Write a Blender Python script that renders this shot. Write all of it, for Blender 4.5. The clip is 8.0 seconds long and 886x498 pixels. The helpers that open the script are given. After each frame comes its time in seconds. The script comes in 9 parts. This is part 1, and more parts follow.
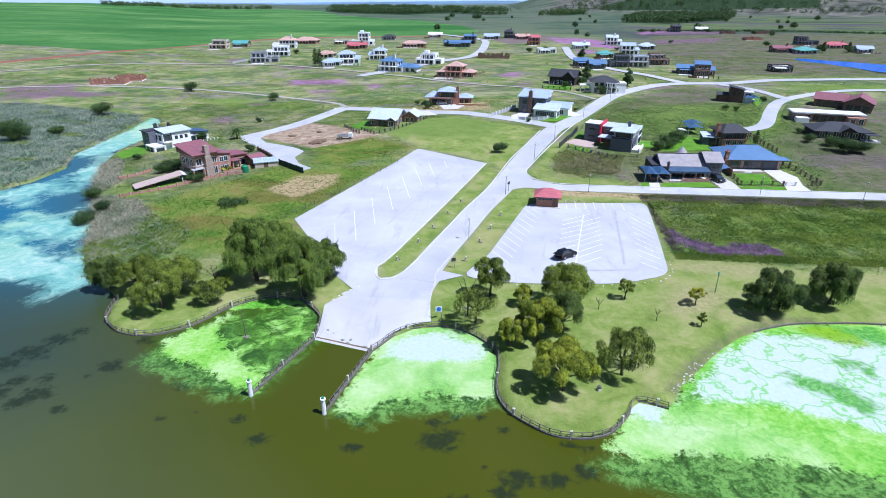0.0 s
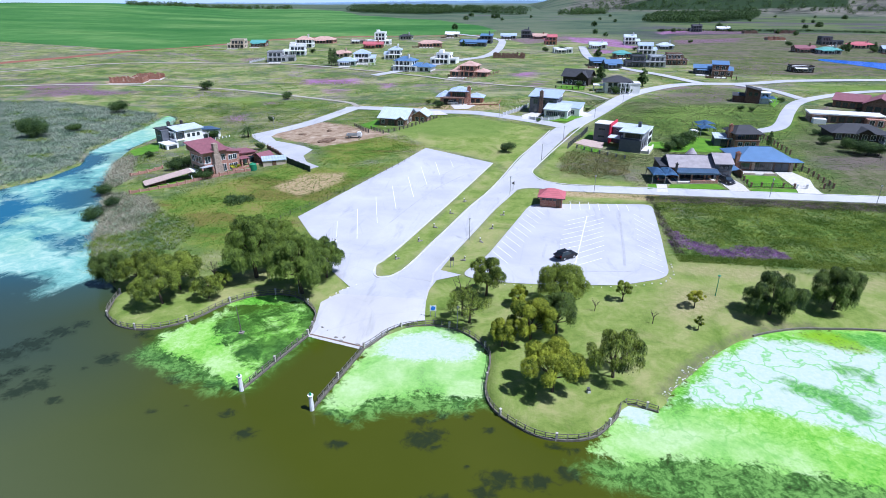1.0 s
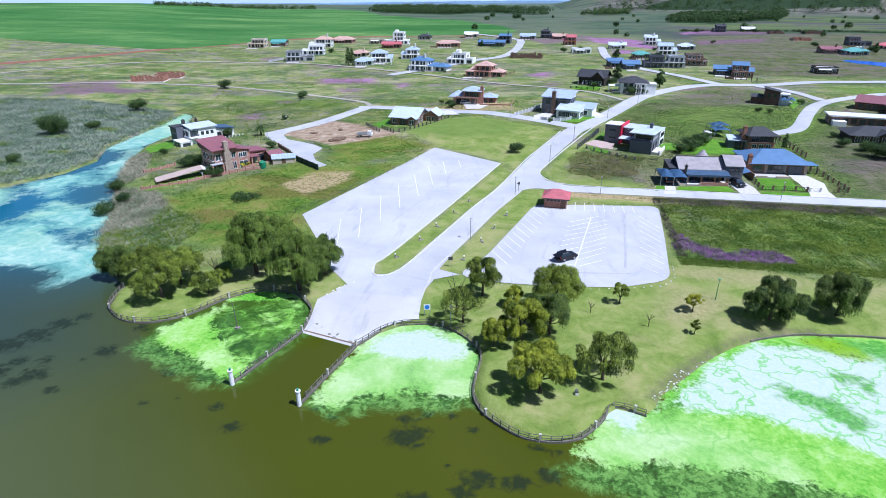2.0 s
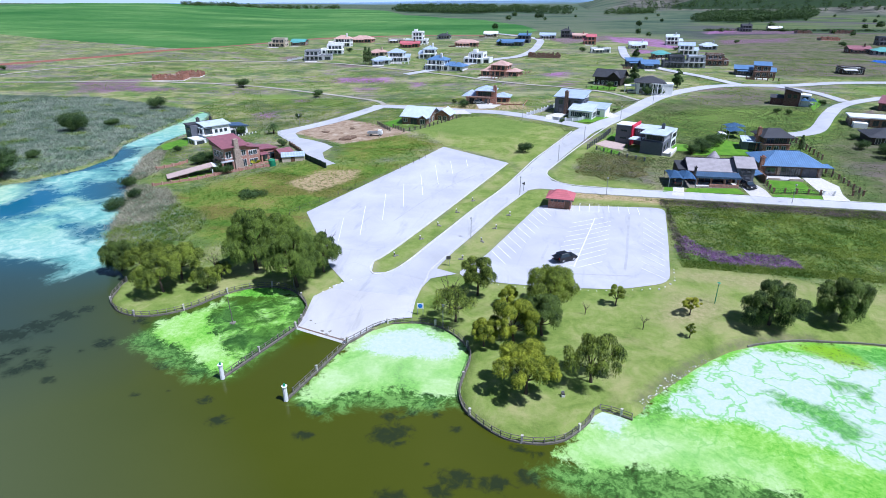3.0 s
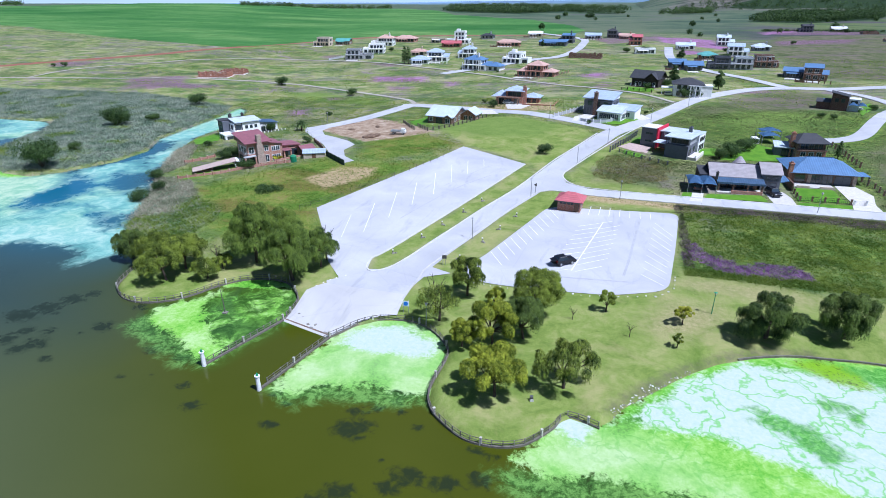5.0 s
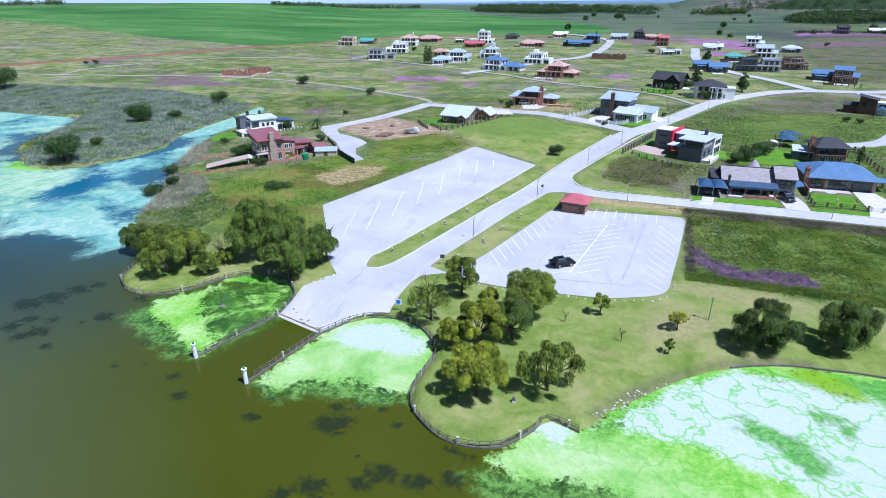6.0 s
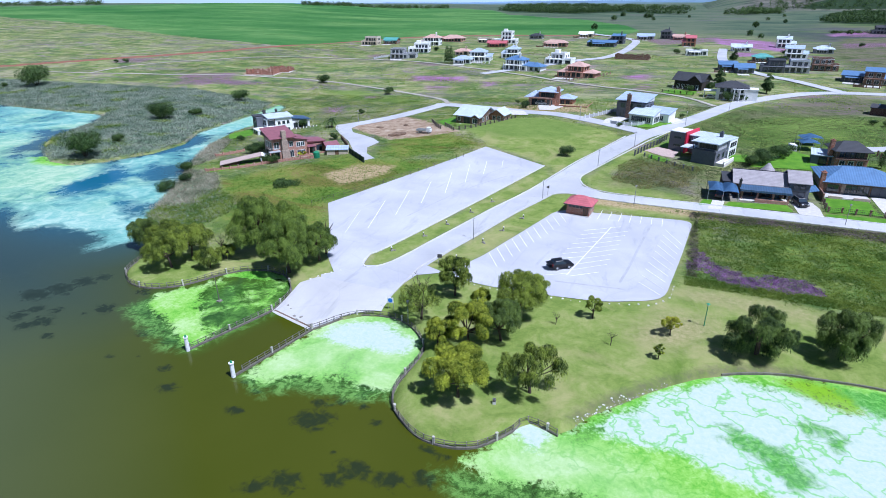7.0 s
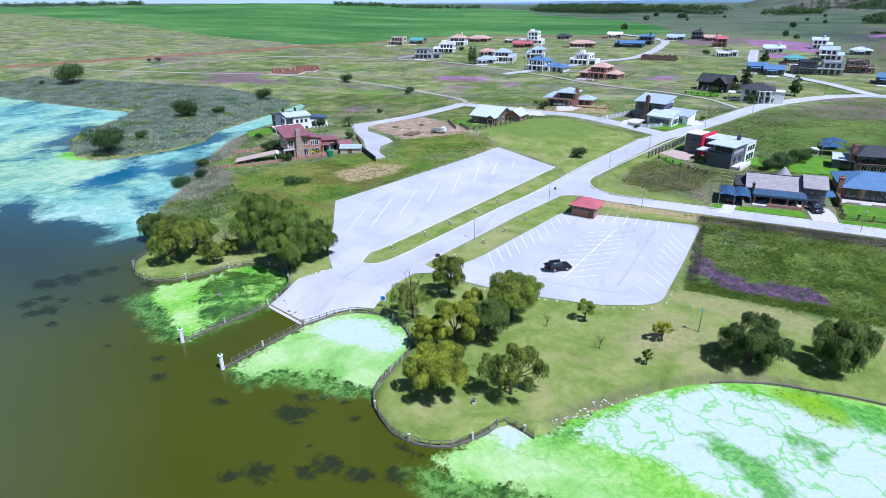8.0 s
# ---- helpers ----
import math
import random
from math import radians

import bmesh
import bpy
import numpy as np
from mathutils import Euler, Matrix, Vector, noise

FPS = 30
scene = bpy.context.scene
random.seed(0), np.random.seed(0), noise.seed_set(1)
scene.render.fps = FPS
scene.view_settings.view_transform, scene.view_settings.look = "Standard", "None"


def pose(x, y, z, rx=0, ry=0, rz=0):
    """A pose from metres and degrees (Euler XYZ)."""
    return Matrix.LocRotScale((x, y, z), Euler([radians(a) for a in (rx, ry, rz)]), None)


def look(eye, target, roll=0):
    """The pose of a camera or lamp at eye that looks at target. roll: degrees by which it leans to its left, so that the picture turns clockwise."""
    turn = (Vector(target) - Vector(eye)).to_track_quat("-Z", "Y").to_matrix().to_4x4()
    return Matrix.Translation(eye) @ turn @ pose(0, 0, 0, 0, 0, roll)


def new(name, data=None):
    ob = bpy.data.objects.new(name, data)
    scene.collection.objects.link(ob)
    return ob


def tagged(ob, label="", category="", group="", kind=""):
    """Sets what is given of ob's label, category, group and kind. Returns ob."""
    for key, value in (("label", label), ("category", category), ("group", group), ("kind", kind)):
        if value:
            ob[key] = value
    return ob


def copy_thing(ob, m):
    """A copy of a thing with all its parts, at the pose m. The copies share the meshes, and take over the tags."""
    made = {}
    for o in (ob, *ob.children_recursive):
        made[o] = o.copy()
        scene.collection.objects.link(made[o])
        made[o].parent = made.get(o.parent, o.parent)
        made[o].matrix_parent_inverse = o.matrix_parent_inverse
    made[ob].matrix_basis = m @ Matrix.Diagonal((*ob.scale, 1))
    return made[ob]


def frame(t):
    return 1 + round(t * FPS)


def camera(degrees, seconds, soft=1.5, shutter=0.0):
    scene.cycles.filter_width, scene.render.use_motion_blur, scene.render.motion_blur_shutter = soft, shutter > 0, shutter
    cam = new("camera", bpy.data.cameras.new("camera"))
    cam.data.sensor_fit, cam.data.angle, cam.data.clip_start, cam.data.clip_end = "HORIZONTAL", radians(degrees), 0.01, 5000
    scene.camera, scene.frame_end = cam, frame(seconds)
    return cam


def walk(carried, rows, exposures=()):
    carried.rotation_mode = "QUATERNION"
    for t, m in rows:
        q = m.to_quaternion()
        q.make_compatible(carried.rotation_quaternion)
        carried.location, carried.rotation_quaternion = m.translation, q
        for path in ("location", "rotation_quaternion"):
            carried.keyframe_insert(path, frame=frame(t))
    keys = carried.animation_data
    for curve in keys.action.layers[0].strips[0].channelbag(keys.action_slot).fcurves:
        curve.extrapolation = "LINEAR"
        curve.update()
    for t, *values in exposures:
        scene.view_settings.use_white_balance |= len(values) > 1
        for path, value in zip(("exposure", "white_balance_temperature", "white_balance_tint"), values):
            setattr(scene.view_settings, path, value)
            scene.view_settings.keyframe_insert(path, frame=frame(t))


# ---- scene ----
# camera: a drone that circles slowly to the right, about 46 m over the lake
cam = camera(75.3, 8.0, 0.5)
PATH = [
    (0, (3.541, -0.772, 46.419), (3.383, 1.05, 45.609), 0.3),
    (0.5, (5.296, -0.616, 46.392), (5.108, 1.203, 45.582), 0.2),
    (1, (7.09, -0.455, 46.363), (6.869, 1.36, 45.552), 0.2),
    (1.5, (8.996, -0.286, 46.307), (8.74, 1.525, 45.496), 0.2),
    (3, (15.092, 0.648, 46.224), (14.729, 2.439, 45.412), 0.0),
    (3.5, (17.259, 1.092, 46.158), (16.857, 2.875, 45.346), 0.0),
    (4, (19.434, 1.618, 46.151), (18.995, 3.393, 45.34), 0.0),
    (4.5, (21.689, 2.167, 46.147), (21.21, 3.931, 45.335), -0.1),
    (6, (28.771, 4.203, 45.984), (28.165, 5.928, 45.172), -0.1),
    (6.5, (31.15, 4.999, 45.998), (30.504, 6.708, 45.186), -0.1),
    (7, (33.623, 5.971, 45.982), (32.933, 7.663, 45.17), -0.2),
    (7.5, (36.197, 6.953, 45.958), (35.461, 8.627, 45.147), -0.2),
    (8, (38.798, 7.93, 45.961), (38.017, 9.582, 45.15), -0.3),
]
walk(cam, [(t, look(eye, target, roll)) for t, eye, target, roll in PATH], [(0, 0.1, 5350, 17), (8, 0.04, 5250, 17)])

# midday sun from the right, a little behind the camera
SUN_WAY = Vector((0.94, -0.34, 1.75)).normalized()
world = bpy.data.worlds.new("sky")
scene.world = world
world.use_nodes = True
sky = world.node_tree.nodes.new("ShaderNodeTexSky")
sky.sky_type = "NISHITA"
sky.sun_disc = False
sky.sun_elevation = math.asin(SUN_WAY.z)
sky.sun_rotation = math.atan2(SUN_WAY.x, SUN_WAY.y)
sky.altitude, sky.air_density, sky.dust_density = 1500, 1.3, 0.15
back = world.node_tree.nodes["Background"]
back.inputs["Strength"].default_value = 0.06
world.node_tree.links.new(sky.outputs["Color"], back.inputs["Color"])
sun = new("sun", bpy.data.lights.new("sun", "SUN"))
sun.data.energy, sun.data.angle, sun.data.color = 5.6, radians(0.55), (1.0, 0.97, 0.92)
sun.matrix_world = SUN_WAY.to_track_quat("Z", "Y").to_matrix().to_4x4()

# ---- materials ----
def material(name):
    m = bpy.data.materials.new(name)
    m.use_nodes = True
    return m, m.node_tree, m.node_tree.nodes["Principled BSDF"]


def node(nt, kind, **values):
    n = nt.nodes.new(kind)
    for key, value in values.items():
        n.inputs[key].default_value = value
    return n


def place_of(nt, size=1.0, stretch=(1, 1, 1)):
    g = nt.nodes.new("ShaderNodeNewGeometry")
    m = nt.nodes.new("ShaderNodeMapping")
    m.inputs["Scale"].default_value = [size * v for v in stretch]
    nt.links.new(g.outputs["Position"], m.inputs["Vector"])
    return m.outputs["Vector"]


def noise_of(nt, vec, scale, detail=4.0, rough=0.6, distort=0.0):
    n = node(nt, "ShaderNodeTexNoise", Scale=scale, Detail=detail, Roughness=rough, Distortion=distort)
    nt.links.new(vec, n.inputs["Vector"])
    return n.outputs["Fac"]


def ramp(nt, fac, stops):
    r = nt.nodes.new("ShaderNodeValToRGB")
    e = r.color_ramp.elements
    while len(e) < len(stops):
        e.new(0.5)
    for el, (pos, col) in zip(e, stops):
        el.position = pos
        el.color = (*col, 1) if len(col) == 3 else col
    nt.links.new(fac, r.inputs["Fac"])
    return r.outputs["Color"]


def span(nt, fac, a, b):
    n = nt.nodes.new("ShaderNodeMapRange")
    n.interpolation_type = "SMOOTHSTEP"
    n.inputs["From Min"].default_value, n.inputs["From Max"].default_value = a, b
    nt.links.new(fac, n.inputs["Value"])
    return n.outputs["Result"]


def calc(nt, op, a, b, clamp=False):
    n = nt.nodes.new("ShaderNodeMath")
    n.operation = op
    n.use_clamp = clamp
    for i, v in enumerate((a, b)):
        if isinstance(v, (int, float)):
            n.inputs[i].default_value = v
        else:
            nt.links.new(v, n.inputs[i])
    return n.outputs[0]


def mix(nt, fac, a, b, blend="MIX"):
    n = nt.nodes.new("ShaderNodeMix")
    n.data_type, n.blend_type = "RGBA", blend
    for sock, v in ((n.inputs[0], fac), (n.inputs[6], a), (n.inputs[7], b)):
        if isinstance(v, (int, float)):
            sock.default_value = v
        elif isinstance(v, tuple):
            sock.default_value = (*v, 1)
        else:
            nt.links.new(v, sock)
    return n.outputs[2]


def attribute(nt, name):
    n = nt.nodes.new("ShaderNodeAttribute")
    n.attribute_name = name
    return n.outputs["Fac"]


def bump(nt, bsdf, height, strength, distance):
    n = node(nt, "ShaderNodeBump", Strength=strength, Distance=distance)
    nt.links.new(height, n.inputs["Height"])
    nt.links.new(n.outputs["Normal"], bsdf.inputs["Normal"])


def plain(name, colour, rough=0.6, metal=0.0, vary=0.12, scale=1.5, relief=0.0, streak=(1, 1, 1)):
    """A weathered surface: its colour, uneven at two scales, differing a little from piece to piece."""
    m, nt, b = material(name)
    vec = place_of(nt, 1.0, streak)
    f = noise_of(nt, vec, scale, 5)
    g = noise_of(nt, vec, scale * 9, 3)
    dark = tuple(c * (1 - 2.2 * vary) for c in colour)
    light = tuple(min(1, c * (1 + 1.2 * vary)) for c in colour)
    col = ramp(nt, f, [(0.3, dark), (0.7, light)])
    col = mix(nt, span(nt, g, 0.35, 0.75), col, tuple(c * (1 - vary) for c in colour))
    info = nt.nodes.new("ShaderNodeObjectInfo")
    hsv = nt.nodes.new("ShaderNodeHueSaturation")
    nt.links.new(calc(nt, "ADD", calc(nt, "MULTIPLY", info.outputs["Random"], 0.16), 0.92), hsv.inputs["Value"])
    nt.links.new(col, hsv.inputs["Color"])
    nt.links.new(hsv.outputs["Color"], b.inputs["Base Color"])
    b.inputs["Roughness"].default_value, b.inputs["Metallic"].default_value = rough, metal
    if relief:
        bump(nt, b, g, 0.6, relief)
    return m


def leaf(name, dark, light, through_light=0.25, patch=0.55):
    """Foliage: each leaf its own shade, and light that passes through."""
    m, nt, b = material(name)
    g = nt.nodes.new("ShaderNodeNewGeometry")
    info = nt.nodes.new("ShaderNodeObjectInfo")
    f = calc(nt, "ADD", calc(nt, "MULTIPLY", g.outputs["Random Per Island"], 0.7), calc(nt, "MULTIPLY", info.outputs["Random"], 0.3))
    f = calc(nt, "MULTIPLY", f, 0.6)
    f = calc(nt, "ADD", f, calc(nt, "MULTIPLY", span(nt, noise_of(nt, place_of(nt), patch, 4), 0.3, 0.7), 0.45))
    col = ramp(nt, f, [(0.2, dark), (0.48, tuple(0.6 * a + 0.4 * b for a, b in zip(dark, light))), (0.8, light)])
    t = nt.nodes.new("ShaderNodeBsdfTranslucent")
    nt.links.new(col, b.inputs["Base Color"])
    nt.links.new(col, t.inputs["Color"])
    b.inputs["Roughness"].default_value = 0.65
    b.inputs["Specular IOR Level"].default_value = 0.25
    s = node(nt, "ShaderNodeMixShader", Fac=through_light)
    nt.links.new(b.outputs[0], s.inputs[1])
    nt.links.new(t.outputs[0], s.inputs[2])
    nt.links.new(s.outputs[0], nt.nodes["Material Output"].inputs["Surface"])
    return m


def ground_material():
    m, nt, b = material("ground")
    vec = place_of(nt)
    big = noise_of(nt, vec, 0.018, 5, 0.6)
    mid = noise_of(nt, vec, 0.11, 5, 0.65)
    fine = noise_of(nt, vec, 1.3, 6, 0.7)
    tuft = noise_of(nt, place_of(nt, 1.0, (1, 0.6, 1)), 0.55, 6, 0.75, 0.5)
    # wild meadow: green, olive and straw
    meadow = ramp(nt, mid, [(0.30, (0.068, 0.135, 0.03)), (0.44, (0.135, 0.2, 0.05)), (0.56, (0.225, 0.24, 0.09)), (0.70, (0.34, 0.31, 0.18))])
    meadow = mix(nt, calc(nt, "MULTIPLY", span(nt, tuft, 0.5, 0.75), 0.4), meadow, (0.065, 0.095, 0.025))
    meadow = mix(nt, calc(nt, "MULTIPLY", span(nt, big, 0.5, 0.66), 0.5), meadow, (0.19, 0.165, 0.145))
    drift = noise_of(nt, place_of(nt, 1.0, (0.4, 1, 1)), 0.075, 7, 0.7, 0.6)
    meadow = mix(nt, calc(nt, "MULTIPLY", span(nt, drift, 0.53, 0.62), 0.55), meadow, (0.2, 0.165, 0.18))
    meadow = mix(nt, calc(nt, "MULTIPLY", span(nt, noise_of(nt, place_of(nt, 1.0, (0.5, 1, 1)), 0.16, 6, 0.75, 0.5), 0.57, 0.68), 0.5), meadow, (0.42, 0.4, 0.28))
    meadow = mix(nt, calc(nt, "MULTIPLY", span(nt, noise_of(nt, place_of(nt, 1.0, (0.55, 1, 1)), 0.34, 5, 0.75, 0.4), 0.54, 0.66), 0.5), meadow, (0.06, 0.095, 0.025))
    fleck = noise_of(nt, place_of(nt, 1.0, (0.6, 1, 1)), 0.7, 5, 0.75, 0.3)
    meadow = mix(nt, calc(nt, "MULTIPLY", span(nt, fleck, 0.54, 0.68), 0.55), meadow, (0.38, 0.38, 0.15))
    blotch = noise_of(nt, place_of(nt, 1.0, (0.6, 1, 1)), 0.05, 7, 0.68, 0.8)
    meadow = mix(nt, calc(nt, "MULTIPLY", span(nt, blotch, 0.55, 0.64), 0.65), meadow, (0.05, 0.105, 0.045))
    meadow = mix(nt, calc(nt, "MULTIPLY", calc(nt, "SUBTRACT", 1.0, span(nt, blotch, 0.36, 0.44)), 0.6), meadow, (0.24, 0.17, 0.225))
    # drifts of weeds and straw, drawn out sideways
    combed = noise_of(nt, place_of(nt, 1.0, (0.4, 1, 1)), 0.085, 8, 0.76, 0.5)
    meadow = mix(nt, calc(nt, "MULTIPLY", span(nt, combed, 0.52, 0.57), 0.5), meadow, (0.06, 0.085, 0.035))
    meadow = mix(nt, calc(nt, "MULTIPLY", calc(nt, "SUBTRACT", 1.0, span(nt, combed, 0.4, 0.45)), 0.45), meadow, (0.4, 0.37, 0.22))
    # mown lawn
    lawn = ramp(nt, noise_of(nt, vec, 0.22, 5, 0.7, 0.4), [(0.32, (0.12, 0.185, 0.03)), (0.5, (0.2, 0.26, 0.06)), (0.7, (0.31, 0.32, 0.12))])
    lawn = mix(nt, calc(nt, "MULTIPLY", span(nt, fine, 0.45, 0.75), 0.35), lawn, (0.1, 0.15, 0.025))
    lawn = mix(nt, calc(nt, "MULTIPLY", span(nt, noise_of(nt, vec, 0.075, 6, 0.65, 0.6), 0.5, 0.64), 0.5), lawn, (0.36, 0.32, 0.15))
    col = mix(nt, attribute(nt, "lawn"), meadow, lawn)
    edge = calc(nt, "ADD", calc(nt, "MULTIPLY", fine, 0.5), calc(nt, "MULTIPLY", mid, 0.5))

    def zone(col, name, over, soft=0.16):
        f = calc(nt, "ADD", attribute(nt, name), calc(nt, "SUBTRACT", edge, 0.5))
        return mix(nt, calc(nt, "MULTIPLY", span(nt, f, 0.5 - soft, 0.5 + soft), span(nt, attribute(nt, name), 0.0, 0.2)), col, over)

    lush = ramp(nt, edge, [(0.3, (0.04, 0.09, 0.013)), (0.5, (0.08, 0.145, 0.022)), (0.7, (0.16, 0.225, 0.04))])
    lush = mix(nt, calc(nt, "MULTIPLY", span(nt, drift, 0.55, 0.66), 0.2), lush, (0.15, 0.115, 0.12))
    lush = mix(nt, calc(nt, "MULTIPLY", span(nt, fleck, 0.51, 0.62), 0.55), lush, (0.3, 0.35, 0.07))
    lush = mix(nt, calc(nt, "MULTIPLY", span(nt, noise_of(nt, place_of(nt, 1.0, (0.5, 1, 1)), 0.28, 5, 0.7, 0.5), 0.54, 0.64), 0.45), lush, (0.04, 0.055, 0.02))
    col = zone(col, "lush", lush, 0.45)
    # far grassland, with haze blue mixed into its own greens
    col = zone(col, "hazy_sage", ramp(nt, noise_of(nt, place_of(nt, 1.0, (0.5, 1, 1)), 0.014, 9, 0.72), [(0.32, (0.028, 0.056, 0.042)), (0.45, (0.064, 0.1, 0.062)), (0.55, (0.12, 0.145, 0.088)), (0.66, (0.095, 0.088, 0.107))]), 0.4)
    streaks = noise_of(nt, place_of(nt, 1.0, (0.2, 1, 1)), 0.013, 7, 0.68, 0.4)
    far_hue = ramp(nt, streaks, [(0.34, (0.03, 0.052, 0.034)), (0.43, (0.065, 0.1, 0.045)), (0.48, (0.13, 0.165, 0.06)), (0.53, (0.095, 0.082, 0.1)), (0.62, (0.05, 0.062, 0.055))])
    col = zone(col, "streaky", far_hue, 0.35)
    col = zone(col, "slope", ramp(nt, noise_of(nt, place_of(nt, 1.0, (0.6, 1, 1)), 0.022, 8, 0.74, 0.6), [(0.38, (0.035, 0.045, 0.03)), (0.47, (0.1, 0.1, 0.085)), (0.56, (0.17, 0.165, 0.13)), (0.66, (0.22, 0.2, 0.18))]), 0.35)
    heath = ramp(nt, calc(nt, "ADD", calc(nt, "MULTIPLY", mid, 0.55), calc(nt, "MULTIPLY", tuft, 0.45)), [(0.34, (0.04, 0.06, 0.024)), (0.46, (0.085, 0.105, 0.04)), (0.56, (0.145, 0.14, 0.08)), (0.68, (0.19, 0.155, 0.13))])
    heath = mix(nt, calc(nt, "MULTIPLY", span(nt, drift, 0.5, 0.6), 0.65), heath, (0.16, 0.115, 0.125))
    col = zone(col, "heath", heath, 0.45)
    col = zone(col, "fresh", ramp(nt, edge, [(0.35, (0.1, 0.17, 0.03)), (0.65, (0.19, 0.26, 0.06))]), 0.45)
    rough = ramp(nt, calc(nt, "ADD", calc(nt, "MULTIPLY", mid, 0.6), calc(nt, "MULTIPLY", fine, 0.4)), [(0.36, (0.045, 0.105, 0.012)), (0.46, (0.1, 0.175, 0.022)), (0.54, (0.17, 0.21, 0.04)), (0.64, (0.24, 0.195, 0.07))])
    rough = mix(nt, calc(nt, "MULTIPLY", span(nt, drift, 0.5, 0.6), 0.6), rough, (0.15, 0.1, 0.035))
    col = zone(col, "rough", rough, 0.4)
    col = zone(col, "rim", ramp(nt, edge, [(0.35, (0.045, 0.055, 0.022)), (0.6, (0.12, 0.09, 0.085))]), 0.4)
    col = zone(col, "worn", ramp(nt, fine, [(0.3, (0.22, 0.2, 0.08)), (0.7, (0.42, 0.36, 0.2))]), 0.4)
    col = zone(col, "dry", ramp(nt, fine, [(0.3, (0.26, 0.19, 0.09)), (0.7, (0.48, 0.38, 0.22))]), 0.3)
    col = zone(col, "reed", ramp(nt, calc(nt, "ADD", calc(nt, "MULTIPLY", mid, 0.6), calc(nt, "MULTIPLY", tuft, 0.4)), [(0.3, (0.07, 0.135, 0.06)), (0.46, (0.14, 0.2, 0.115)), (0.56, (0.23, 0.26, 0.18)), (0.7, (0.34, 0.32, 0.26))]), 0.3)
    purple = ramp(nt, noise_of(nt, vec, 1.9, 4, 0.7), [(0.4, (0.09, 0.085, 0.05)), (0.58, (0.26, 0.12, 0.24)), (0.75, (0.4, 0.2, 0.42))])
    col = zone(col, "purple", purple, 0.25)
    bloom = ramp(nt, noise_of(nt, place_of(nt, 1.0, (0.35, 1, 1)), 0.3, 6, 0.72), [(0.36, (0.13, 0.12, 0.07)), (0.48, (0.27, 0.13, 0.24)), (0.66, (0.4, 0.2, 0.42))])
    col = zone(col, "bloom", bloom, 0.3)
    col = zone(col, "soil", ramp(nt, fine, [(0.3, (0.2, 0.078, 0.055)), (0.7, (0.33, 0.145, 0.105))]), 0.2)
    col = zone(col, "sand", ramp(nt, noise_of(nt, vec, 0.4, 5), [(0.35, (0.24, 0.165, 0.105)), (0.55, (0.36, 0.27, 0.19)), (0.7, (0.47, 0.39, 0.3))]), 0.12)
    rows = nt.nodes.new("ShaderNodeTexWave")
    rows.inputs["Scale"].default_value, rows.inputs["Distortion"].default_value, rows.inputs["Detail"].default_value = 0.05, 2.5, 2
    nt.links.new(place_of(nt, 1.0, (0.3, 1, 1)), rows.inputs["Vector"])
    # crop greens, made slightly bluer for haze over the distance
    crop = ramp(nt, noise_of(nt, place_of(nt, 1.0, (0.35, 1, 1)), 0.012, 6, 0.65), [(0.35, (0.035, 0.125, 0.028)), (0.52, (0.08, 0.195, 0.05)), (0.7, (0.18, 0.29, 0.09))])
    crop = mix(nt, calc(nt, "MULTIPLY", calc(nt, "MULTIPLY", rows.outputs["Fac"], span(nt, mid, 0.35, 0.6)), 0.16), crop, (0.02, 0.09, 0.012))
    crop = mix(nt, calc(nt, "MULTIPLY", span(nt, noise_of(nt, place_of(nt, 1.0, (0.5, 1, 1)), 0.06, 7, 0.7, 0.5), 0.48, 0.64), 0.5), crop, (0.03, 0.125, 0.022))
    col = zone(col, "crop", crop, 0.08)
    col = zone(col, "wood", ramp(nt, fine, [(0.3, (0.015, 0.035, 0.014)), (0.7, (0.04, 0.065, 0.03))]), 0.1)
    nt.links.new(col, b.inputs["Base Color"])
    b.inputs["Roughness"].default_value = 0.95
    b.inputs["Specular IOR Level"].default_value = 0.1
    bump(nt, b, calc(nt, "ADD", tuft, calc(nt, "MULTIPLY", fine, 0.5)), 0.7, 0.25)
    return m


